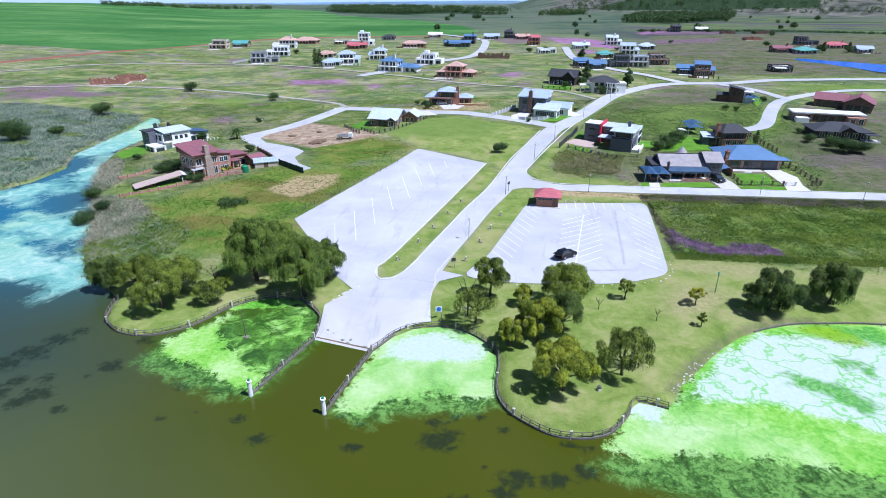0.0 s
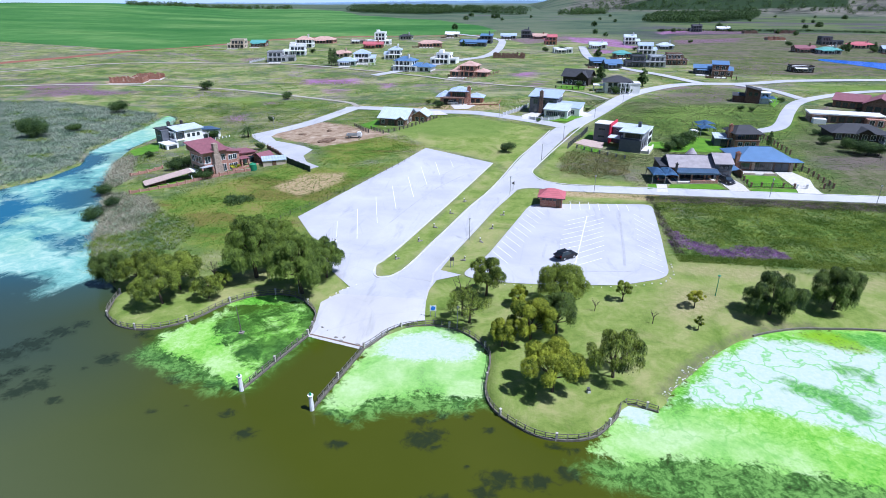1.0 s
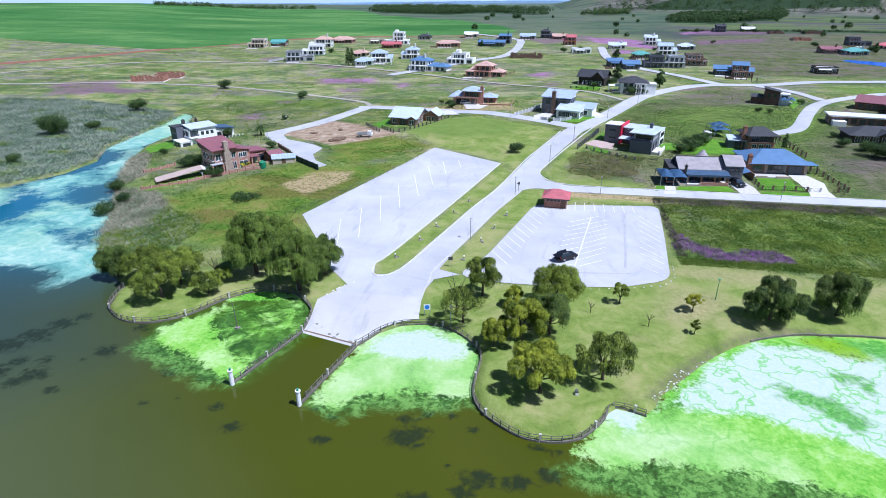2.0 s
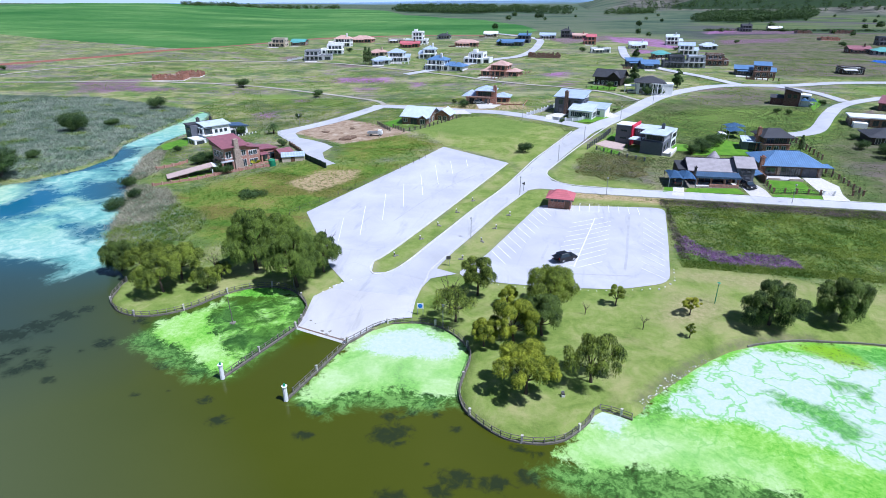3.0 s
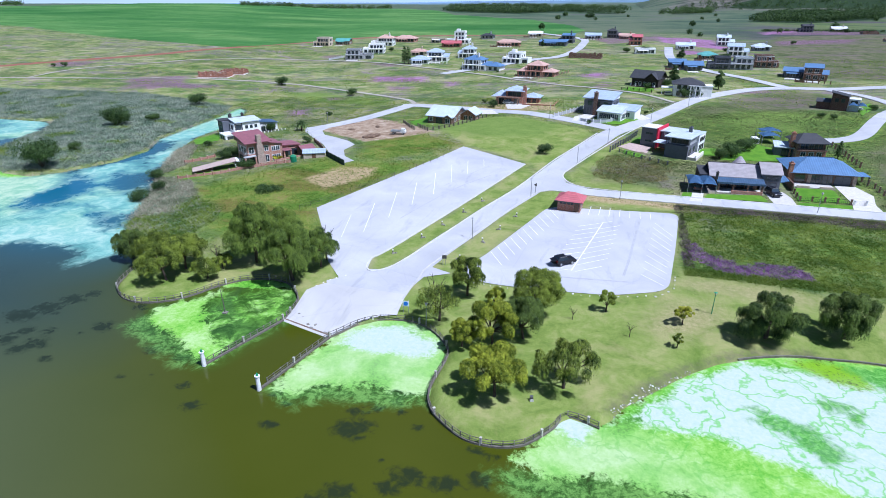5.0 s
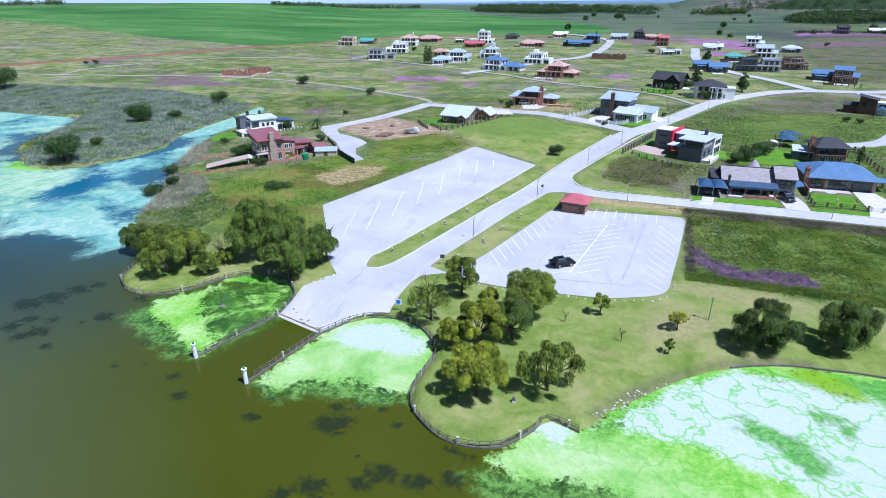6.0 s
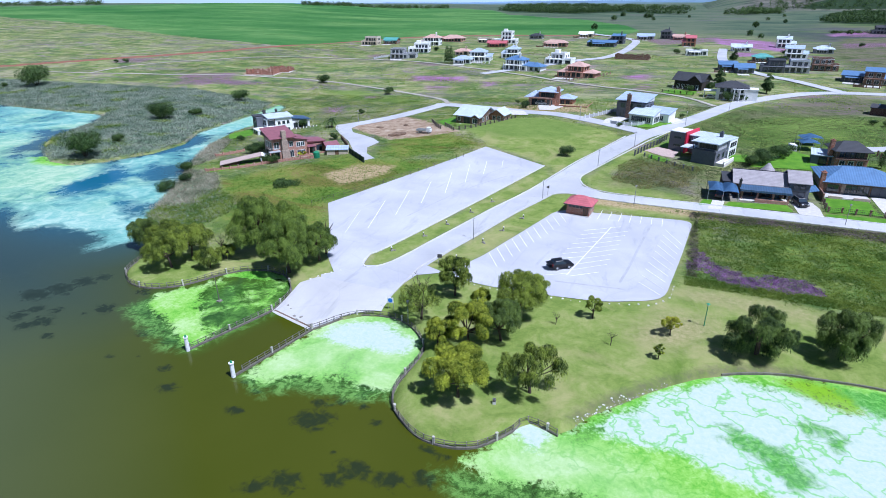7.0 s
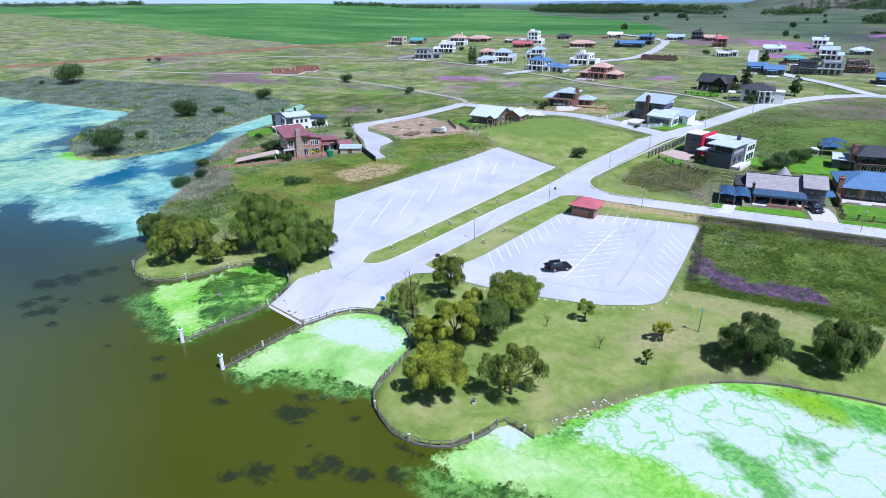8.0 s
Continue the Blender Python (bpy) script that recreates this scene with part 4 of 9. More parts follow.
def drape(name, ring, mat, up=0.0, step=4.0, parent=None, label=""):
    """A patch with a given outline, laid over the land."""
    bm = bmesh.new()
    bm.faces.new([bm.verts.new((x, y, 0)) for x, y in ring])
    bmesh.ops.triangulate(bm, faces=bm.faces[:])
    xs, ys = [p[0] for p in ring], [p[1] for p in ring]
    for axis, lo, hi in ((0, min(xs), max(xs)), (1, min(ys), max(ys))):
        for v in np.arange(lo + step, hi, step):
            no = (1, 0, 0) if axis == 0 else (0, 1, 0)
            bmesh.ops.bisect_plane(bm, geom=bm.verts[:] + bm.edges[:] + bm.faces[:], plane_co=(v, v, 0), plane_no=no)
    bmesh.ops.triangulate(bm, faces=bm.faces[:])
    z = heights([v.co.x for v in bm.verts], [v.co.y for v in bm.verts])
    for v, h in zip(bm.verts, z):
        v.co.z = h + lift(v.co.y) + up
    bmesh.ops.recalc_face_normals(bm, faces=bm.faces[:])
    if sum(f.normal.z for f in bm.faces) < 0:
        bmesh.ops.reverse_faces(bm, faces=bm.faces[:])
    return part(name, bm, mat, parent, label)


def ring_round(corners, radius=1.0, n=4):
    """An outline with its corners rounded."""
    out = []
    m = len(corners)
    for i in range(m):
        p, a, b = Vector(corners[i]), Vector(corners[i - 1]), Vector(corners[(i + 1) % m])
        u, v = (a - p), (b - p)
        r = min(radius, u.length * 0.45, v.length * 0.45)
        s, e = p + u.normalized() * r, p + v.normalized() * r
        for k in range(n + 1):
            t = k / n
            q = s * (1 - t) ** 2 + p * 2 * t * (1 - t) + e * t * t
            out.append((q.x, q.y))
    return out


MAIN = smooth_line([(-8.7, 88.0), (-5.9, 99.5), (-2.8, 110), (1.1, 123.5), (5.9, 137), (8.4, 146), (12.0, 160), (15.8, 172), (20.2, 185), (24.0, 196), (31, 209), (41, 230), (54, 259), (68.5, 280), (83, 295), (97, 301.5), (117, 304), (134, 311), (150, 316), (204, 322), (300, 330)], 6)
roads = [
    ("road_1", MAIN, 6.1, ROAD, 0.0, "pale sun-bleached asphalt road up from the slipway"),
    ("road_2", smooth_line([(5.5, 139.2), (13, 140.4), (20, 139.1), (29.5, 138.9), (43, 139.1), (57, 139.2), (98, 139.5), (160, 141), (260, 150)]), 4.4, ROAD, 0.012, "pale asphalt side road past the car park"),
    ("road_3", smooth_line([(25, 200), (10.9, 209.3), (-7.1, 218), (-21.3, 221.7), (-35.3, 226.7), (-49.8, 230.8), (-57, 232.4), (-61, 231)]), 6.0, ROAD, 0.02, "pale asphalt lane between the plots"),
    ("road_9", smooth_line([(-57, 234), (-63, 243.5), (-79, 253.8), (-95, 262), (-118, 271.5), (-135, 277), (-160, 280), (-182, 278), (-200, 275), (-214, 269.3), (-239, 263), (-263, 260), (-294, 254), (-345, 248)]), 2.0, GRAVEL, 0.03, "narrow pale gravel lane past the house shells"),
    ("road_10", smooth_line([(113, 300), (121, 292), (125.5, 281), (128, 266)]), 4.6, ROAD, 0.035, "pale link road between two far lanes"),
    ("road_4", smooth_line([(-58, 233), (-66, 208.1), (-72, 196), (-78, 187)]), 6.2, ROAD, 0.032, "pale cul-de-sac beside bare sand")] + [
    ("road_5", smooth_line([(-293, 255), (-292, 279), (-278, 300.5), (-257, 316.5), (-237, 335), (-207, 349), (-170, 354.5), (-148, 356), (-121, 353.4), (-89.5, 340.6), (-59, 324), (-38, 310.6), (-25, 299.8), (-10, 289.3), (4, 280.5), (19.5, 274.5), (34.8, 266), (46, 251)]), 2.1, GRAVEL, 0.05, "gravel track across the far plots"),
    ("road_6", smooth_line([(-70, 318), (-29.4, 371.7), (-11.7, 402.9), (-5.7, 474.4), (-12, 529), (-60, 600)]), 6.0, ROAD, 0.06, "pale far lane climbing to the last houses"),
    ("road_7", smooth_line([(55.5, 468), (53.4, 392), (66.3, 350), (83.2, 326), (92.6, 310), (98, 301)]), 5.5, ROAD, 0.07, "pale far lane among houses"),
    ("road_8", smooth_line([(84, 200), (92.1, 203.5), (99.4, 211.9), (111.4, 236.4), (124.2, 258.1), (142.2, 273.6), (162.4, 284.6), (182.6, 286.8), (260, 290)]), 4.8, ROAD, 0.045, "pale winding lane through meadow"),
]
for name, line, width, mat, up, label in roads:
    tagged(strip(name, line, width, mat, up, thick=0.1), label, "road", kind="structure")

tagged(drape("pavement_1", LOT_LEFT, ASPHALT, -0.012), "empty car park of pale sun-bleached asphalt", "car park", kind="structure")
tagged(drape("pavement_2", ring_round(LOT_RIGHT, 3.0), ASPHALT, -0.02), "marked car park of pale sun-bleached asphalt", "car park", kind="structure")
tagged(drape("pavement_3", COURT, ASPHALT, -0.015, 1.5), "pale asphalt forecourt above the slipway", "forecourt", kind="structure")
tagged(drape("pavement_6", [(-82.4, 187.5), (-79.4, 181.3), (-71.6, 172.5), (-63.9, 164.8), (-56.8, 155.2), (-47.6, 145.6), (-45.6, 148.3), (-50.6, 152.7), (-53.8, 158.8), (-53.2, 165.6), (-57.2, 169.5), (-62.5, 173), (-69.4, 176.8), (-73.6, 183), (-73.4, 190), (-77, 191)], ROAD, 0.008, 3.0), "pale asphalt turning place at the end of a lane", "turning place", kind="structure")
tagged(drape("pavement_5", [(5.2, 138.6), (8.2, 135.6), (10, 137), (12.4, 138.2), (18, 137.2), (19.4, 141.5), (15.3, 144), (13.1, 148), (12.5, 151.3), (13.6, 154.8), (9.5, 150)], ROAD, 0.006, 2.0), "pale asphalt road junction with wide rounded corners", "junction", kind="structure")
tagged(drape("pavement_4", SLIP_RING, CONCRETE, 0.03, 1.0), "pale concrete slipway running down into the lake", "slipway", kind="structure")

tagged(strip("trim_silt", [Vector((-21.3, 69.55)).lerp(Vector((-12.6, 67.25)), k / 8) for k in range(9)], 0.28, plain("brown_silt", (0.2, 0.13, 0.09), 0.9, vary=0.3), 0.036, 1), "thin brown silt line where the slipway meets water", "silt", kind="structure")


def kerb(line, parent=None, w=0.28, h=0.13):
    return strip("kerb", line, w, KERB, h - 0.03, 1, parent, "", h + 0.2)


kerbs = [
    smooth_line([(-16.6, 92.6), (-16.3, 89.5), (-15.0, 87.7), (-13.4, 88.2), (-11.7, 90.5), (-10.7, 93), (-8.8, 99), (-6.0, 109), (-1.7, 123.5), (3.1, 138.5), (8.4, 160), (12.3, 172), (16.6, 185), (19.2, 193.5)], 6),
    smooth_line([(-16.6, 92.6), (-14.2, 98.8), (-6, 128), (1.9, 157)], 6),
    smooth_line([(-5.7, 90.1), (-5.0, 93.2), (-3.0, 99.9), (0.2, 110.9), (2.9, 119.9), (5.0, 127), (7.2, 133.3), (8.8, 136.2), (12.4, 137.9), (20.3, 136.8), (30, 136.6), (60, 136.8), (100, 137.1)], 6),
    smooth_line([(-5.6, 76), (-5.7, 84), (-5.5, 87.0), (-5.7, 90.1)], 6),
    smooth_line([(100, 141.8), (57, 141.5), (41, 141.3), (29.5, 141.3), (20, 141.9), (15.5, 144), (13.2, 148), (12.9, 151.5), (14.0, 155.5), (18.8, 169.5), (23.4, 182), (30.9, 202), (34.5, 210)], 6),
]
for line in kerbs:
    tagged(kerb(line), "low pale concrete kerb along the tarmac edge", "kerb", kind="structure")

# bay lines of the two car parks
def bar(a, b, w=0.17, up=0.02, parent=None):
    a, b = Vector(a), Vector(b)
    n = max(2, int((b - a).length / 2))
    return strip("bay_line", [a.lerp(b, i / n) for i in range(n + 1)], w, LINE, up, 1, parent)


marks_right = tagged(new("bay_marking"), "white painted bay lines on the asphalt", "marking", kind="structure")
def bays(a0, b0, a1, b1, n, w=0.13):
    """Lines of a row of bays, from the first line to the last."""
    for i in range(n):
        k = i / (n - 1)
        bar(Vector(a0).lerp(Vector(a1), k), Vector(b0).lerp(Vector(b1), k), w, parent=marks_right)


bays((4.3, 100.9), (7.4, 96), (12.5, 125.3), (14.9, 120.7), 11)
bays((21.2, 129.8), (20.9, 124.6), (33.8, 129), (33.9, 125), 7)
bays((37.9, 117.2), (34.6, 123.5), (35.2, 95.6), (31.6, 98.9), 10)
bays((19.3, 117.5), (24.2, 120.7), (15.8, 95.6), (20, 98), 10)
bays((24.2, 120.7), (26, 122), (20.4, 97), (24.8, 100.2), 2)
bays((23.6, 117.2), (27.6, 120.1), (20.3, 99.5), (25.7, 103.7), 8)
bar((24.2, 121), (19.7, 97.1), 0.2, 0.024, marks_right)
TAR = plain("old_tar_stain", (0.45, 0.45, 0.475), 0.9, vary=0.1, scale=0.6)
for pts, w in (([(31.8, 125.5), (30.4, 113.1), (29.6, 105), (28.6, 97.4)], 0.45), ([(14.9, 105.5), (14.1, 101.3), (13.9, 98.8)], 0.5), ([(25.4, 99.4), (26.6, 96.5), (27, 95.8)], 0.5), ([(18.3, 94.3), (24.1, 94.9), (29.9, 95.5)], 0.4),
               ([(-18.2, 111.9), (-14.2, 126), (-10.7, 135.5), (-5.3, 145.5)], 0.25), ([(-14.9, 134.7), (-9, 149.6), (-5.3, 155.5)], 0.2)):
    tagged(strip("tar_stain", smooth_line(pts, 5), w, TAR, 0.006, 1), "faint dark streak on sun-bleached asphalt", "stain", kind="structure")
marks_left = tagged(new("bay_marking"), "worn white bay lines on the asphalt", "marking", kind="structure")
for a, b in (((-29.5, 111.5), (-26.3, 99.7)), ((-27, 118.9), (-23, 103.3)), ((-24.7, 127.4), (-20.8, 111.8)), ((-22.3, 135.3), (-18.4, 120.3)), ((-19.8, 143.3), (-15.7, 128.3)), ((-17.7, 151.8), (-13.7, 136.8)), ((-14.2, 156.1), (-11.6, 145.2)), ((-10.1, 158.1), (-8.7, 152.2))):
    bar(a, b, 0.13, parent=marks_left)

# ---- shore walls, railings and jetties ----
def box(bm, x0, y0, z0, x1, y1, z1, m=None):
    v = [Vector((x, y, z)) for z in (z0, z1) for x, y in ((x0, y0), (x1, y0), (x1, y1), (x0, y1))]
    if m is not None:
        v = [m @ p for p in v]
    v = [bm.verts.new(p) for p in v]
    for f in ((3, 2, 1, 0), (4, 5, 6, 7), (0, 1, 5, 4), (1, 2, 6, 5), (2, 3, 7, 6), (3, 0, 4, 7)):
        bm.faces.new([v[i] for i in f])


def box_mesh(x0, y0, z0, x1, y1, z1, m=None):
    bm = bmesh.new()
    box(bm, x0, y0, z0, x1, y1, z1, m)
    return bm


def tube(bm, pts, r0, r1, sides=6):
    """A tapered tube along points."""
    rings = []
    for i, p in enumerate(pts):
        p = Vector(p)
        d = (Vector(pts[min(i + 1, len(pts) - 1)]) - Vector(pts[max(i - 1, 0)])).normalized()
        a = d.orthogonal().normalized()
        b = d.cross(a)
        r = r0 + (r1 - r0) * i / max(1, len(pts) - 1)
        rings.append([bm.verts.new(p + (a * math.cos(k * 2 * math.pi / sides) + b * math.sin(k * 2 * math.pi / sides)) * r) for k in range(sides)])
    for r, s in zip(rings, rings[1:]):
        for k in range(sides):
            bm.faces.new((r[k], r[(k + 1) % sides], s[(k + 1) % sides], s[k]))
    for r in (rings[0][::-1], rings[-1]):
        bm.faces.new(r)


def wall_along(name, line, width, z0, z1, mat, parent=None):
    """An upright wall along a line."""
    verts, faces = [], []
    for p, q in zip(line, normals(line)):
        for s, z in ((1, z0), (1, z1), (-1, z1), (-1, z0)):
            v = p + q * width * 0.5 * s
            verts.append((v.x, v.y, z))
    for i in range(len(line) - 1):
        for k in range(4):
            a, b = i * 4 + k, i * 4 + (k + 1) % 4
            faces.append((a, b, b + 4, a + 4))
    faces += [(3, 2, 1, 0), tuple(len(verts) - 4 + k for k in range(4))]
    return mesh_from(name, verts, faces, mat, parent)


def even(line, gap):
    """Points at even gaps along a line."""
    out, left = [line[0].copy()], gap
    for a, b in zip(line, line[1:]):
        d = (b - a).length
        s = left
        while s <= d:
            out.append(a.lerp(b, s / d))
            s += gap
        left = s - d
    return out


POST_BM = box_mesh(-0.05, -0.05, -0.35, 0.05, 0.05, 0.78)
POST_MESH = bpy.data.meshes.new("post")
POST_BM.to_mesh(POST_MESH)
POST_BM.free()
POST_MESH.materials.append(POST)
PIER_BM = box_mesh(-0.12, -0.12, -0.5, 0.12, 0.12, 0.8)
box(PIER_BM, -0.15, -0.15, 0.8, 0.15, 0.15, 0.87)
PIER_MESH = bpy.data.meshes.new("pier")
PIER_BM.to_mesh(PIER_MESH)
PIER_BM.free()
PIER_MESH.materials.append(plain("pier_render", (0.5, 0.47, 0.42), 0.9))


def railing(line, base, label, gap=1.25):
    """Posts with two rails, and a pier at every sixth post."""
    top = tagged(new("railing"), label, "railing", "shore railings")
    pts = even(line, gap)
    for i, p in enumerate(pts):
        q = pts[min(i + 1, len(pts) - 1)] - pts[max(i - 1, 0)]
        ob = new("pier" if i % 6 == 0 else "post", PIER_MESH if i % 6 == 0 else POST_MESH)
        ob.parent = top
        ob.matrix_local = pose(p.x, p.y, base, 0, 0, math.degrees(math.atan2(q.y, q.x)))
    for z in (0.34, 0.7):
        bm = bmesh.new()
        tube(bm, [(p.x, p.y, base + z) for p in pts], 0.04, 0.045, 5)
        part("rail", bm, RAIL, top)
    return top


park_line = smooth_line(PARK_WALL, 5)
lagoon_line = smooth_line([(-12.4, 66.8)] + LAGOON_WALL, 5)
jetty_a = [Vector((-21.5, 69.2)).lerp(Vector((-25.55, 55.9)), k / 10) for k in range(11)]
jetty_b = [Vector((-12.4, 66.8)).lerp(Vector((-15.4, 53.4)), k / 10) for k in range(11)]
open_line = smooth_line([(44, 77.3)] + OPEN_SHORE[6:12], 5)
for line, w, z1, label in ((park_line, 0.24, 0.26, "dark weathered shore wall below the park lawn"), (lagoon_line, 0.24, 0.26, "dark weathered shore wall round the lagoon and peninsula"),
                           (jetty_a, 0.34, 0.26, "low weathered jetty wall beside the slipway"), (jetty_b, 0.34, 0.26, "low weathered jetty wall beside the slipway"),
                           (open_line, 0.22, 0.3, "low dark kerb wall along the algae shore")):
    tagged(wall_along("wall_shore", line, w, -1.2, z1, WALLSTONE), label, "shore wall", kind="structure")
railing(park_line, 0.26, "weathered post and rail fence round the lakeside lawn")
railing(lagoon_line, 0.26, "weathered post and rail fence round the lagoon and peninsula")
railing(jetty_a, 0.26, "weathered post and rail fence along a jetty wall")
railing(jetty_b, 0.26, "weathered post and rail fence along a jetty wall")


def beacon(x, y):
    """White four-sided marker post with a green lamp, at a jetty's end."""
    top = tagged(new("jetty_beacon"), "white painted marker post with a green lamp, at a jetty end", "marker post", "jetty beacons")
    bm = bmesh.new()
    bmesh.ops.create_cone(bm, cap_ends=True, segments=10, radius1=0.3, radius2=0.26, depth=3.0, matrix=pose(0, 0, 0.7))
    part("column", bm, WHITE, top)
    bm = bmesh.new()
    bmesh.ops.create_cone(bm, cap_ends=True, segments=10, radius1=0.36, radius2=0.36, depth=0.12, matrix=pose(0, 0, 2.2))
    part("collar", bm, WHITE, top)
    bm = bmesh.new()
    bmesh.ops.create_cone(bm, cap_ends=True, segments=10, radius1=0.17, radius2=0.1, depth=0.34, matrix=pose(0, 0, 2.43))
    part("lamp", bm, GREEN_PAINT, top, "green lamp")
    top.matrix_world = pose(x, y, 0, 0, 0, 17)


beacon(-25.6, 55.7)
beacon(-15.45, 53.2)

# ---- trees ----
def leaves_mesh(rng, lobes, count, size, droop, floor=0.9, under=-0.3, slim=0.4):
    """Leaf sprays over the lobes of a crown, facing outwards, gathered into tufts that hang a little."""
    vol = np.array([l[3] ** 2 for l in lobes])
    pick = rng.choice(len(lobes), count, p=vol / vol.sum())
    L = np.array(lobes)[pick]
    d = rng.normal(size=(count, 3))
    d /= np.linalg.norm(d, axis=1)[:, None]
    d[:, 2] = np.where(d[:, 2] < under, -d[:, 2], d[:, 2])
    knots = rng.normal(size=(70, 3))
    knots /= np.linalg.norm(knots, axis=1)[:, None]
    near = np.argmax(d @ knots.T, 1)
    pull = rng.uniform(0.0, 0.8, count)[:, None]
    d = d * (1 - pull) + knots[near] * pull
    d /= np.linalg.norm(d, axis=1)[:, None]
    r = rng.uniform(0.4, 1.08, count) ** 0.5
    p = L[:, :3] + d * (L[:, 3] * r)[:, None] * np.array([1, 1, 0.8])
    flat = np.linalg.norm(d[:, :2], axis=1)
    p[:, 2] -= rng.uniform(0, 1, count) ** 2 * droop * flat ** 1.5
    out = d + np.array([0, 0, 0.35]) + rng.normal(scale=0.45, size=(count, 3))
    out /= np.linalg.norm(out, axis=1)[:, None]
    way = np.stack([d[:, 0], d[:, 1], -0.6 - droop + 0 * flat], 1) + rng.normal(scale=0.4, size=(count, 3))
    way -= out * np.sum(way * out, 1)[:, None]
    way /= np.linalg.norm(way, axis=1)[:, None]
    side = np.cross(way, out)
    s = (size * rng.uniform(0.6, 1.4, count))[:, None]
    v = np.stack([p - way * s, p + side * s * slim, p + way * s, p - side * s * slim], 1).reshape(-1, 3)
    v[:, 2] = np.maximum(v[:, 2], floor * 0.6)
    keep = p[:, 2] > floor
    v = v.reshape(-1, 4, 3)[keep].reshape(-1, 3)
    return v, np.arange(len(v)).reshape(-1, 4)


def tree(name, seed, height_m, spread, mat, label, count=5200, size=0.26, droop=0.8, lobes_n=11, category="tree", stems=1, low=0.36, group="park trees", wrap=1.5):
    rng = np.random.default_rng(seed)
    top = tagged(new(name), label, category, group)
    bm = bmesh.new()
    lobes = []
    for s in range(stems):
        off = Vector((rng.normal(scale=0.12), rng.normal(scale=0.12), 0)) * (0 if stems == 1 else spread)
        lean = Vector((rng.normal(scale=0.06), rng.normal(scale=0.06), 0)) * height_m
        fork = off * 0.4 + lean * 0.5 + Vector((0, 0, height_m * 0.34))
        tube(bm, [off * 0.2 + Vector((0, 0, -0.25)), off * 0.3 + lean * 0.2 + Vector((0, 0, height_m * 0.16)), fork], 0.034 * height_m, 0.022 * height_m, 7)
        r_mean = spread * 0.165
        half_h = height_m * (1 - low) / 2
        mid_z, a, b = height_m - half_h, spread * 0.8 - r_mean, half_h - r_mean * 0.75
        for k in range(max(6, 2 * lobes_n // stems)):
            up = 1 - wrap * (k + 0.5) / max(6, 2 * lobes_n // stems)
            ang = k * 2.4 + rng.uniform(-0.5, 0.5)
            ring = math.sqrt(max(0.0, 1 - up * up)) * rng.uniform(0.6, 1.08)
            c = Vector((math.cos(ang) * ring * a, math.sin(ang) * ring * a, mid_z + up * b * rng.uniform(0.8, 1.1))) + off
            lobes.append((c.x, c.y, c.z, r_mean * rng.uniform(0.6, 1.55)))
            if k % 2 == 0:
                bend = fork.lerp(c, 0.5) + Vector((0, 0, -0.04 * height_m))
                tube(bm, [fork - Vector((0, 0, 0.1)), bend, c], 0.016 * height_m, 0.005 * height_m, 5)
    part("trunk", bm, BARK, top)
    v, f = leaves_mesh(rng, lobes, int(count * 1.7), size * (1.25 if droop > 1 else 0.85), droop, slim=0.2 if droop > 1 else 0.4)
    mesh_from("crown", v.tolist(), f.tolist(), mat, top)
    return top


def plant(ob, x, y, turn=0.0, size=1.0, lower=0.0):
    ob.scale = (size, size, size)
    ob.matrix_basis = pose(x, y, height(x, y) - lower, 0, 0, turn) @ Matrix.Diagonal((size, size, size, 1))
    return ob


def plant_copy(ob, x, y, turn=0.0, size=1.0, label=""):
    keep = ob.matrix_basis.copy()
    ob.scale = (size, size, size)
    made = copy_thing(ob, pose(x, y, height(x, y), 0, 0, turn))
    ob.matrix_basis = keep
    return tagged(made, label)


willow = plant(tree("willow_tree", 3, 7.6, 5.2, LEAF_WILLOW, "dark green weeping willow on the lawn", 27000, 0.12, 1.7, 13, low=0.08, wrap=1.75), *(59, 86.2))
plant(tree("willow_tree", 5, 7.2, 5.5, LEAF_WILLOW, "dark green weeping willow with a broad split crown", 27000, 0.12, 1.5, 14, stems=2, low=0.08, wrap=1.75), *(48.4, 83.3))
plant(tree("shade_tree", 7, 6.6, 5.5, LEAF_OLIVE, "round yellow-green tree on the peninsula lawn", 34000, 0.11, 0.9, 12, low=0.3, wrap=1.25), *(13.7, 59.6))
plant(tree("shade_tree", 8, 6.2, 5.0, LEAF_BROAD, "loose grey-green tree with long open limbs", 9000, 0.12, 1.3, 9, low=0.2, wrap=1.4), *(21.7, 63.6), 0, 1.12)
olive = plant(tree("shade_tree", 9, 6.8, 4.6, LEAF_OLIVE, "yellow-green tree in a clump on the lawn", 30000, 0.11, 0.7, 11, low=0.2), *(11.2, 70.5))
plant_copy(olive, *(7.1, 68.9), 130, 0.62, "low yellow-green tree beside the lagoon fence")
dull = plant(tree("shade_tree", 10, 7.8, 5.6, LEAF_BROAD, "tall green tree at the back of the clump", 26000, 0.12, 0.9, 13, low=0.16), *(16, 80.4))
plant(tree("shade_tree", 14, 6.6, 4.6, LEAF_WILLOW, "dull green tree beside the taller clump", 16000, 0.12, 0.9, 11, low=0.2), *(15, 73.5))
plant_copy(olive, *(9.3, 81.1), 60, 0.5, "small olive-green tree behind the clump")
plant(tree("shade_tree", 12, 6.2, 4.2, LEAF_BROAD, "thin grey-green tree with a bare top, beside the forecourt", 5500, 0.11, 0.9, 9, low=0.2), *(2, 74.7))
plant(tree("shade_tree", 15, 6.8, 3.9, LEAF_BROAD, "dark green tree near the car park edge", 20000, 0.11, 0.9, 10, low=0.22), *(4.1, 83.6))
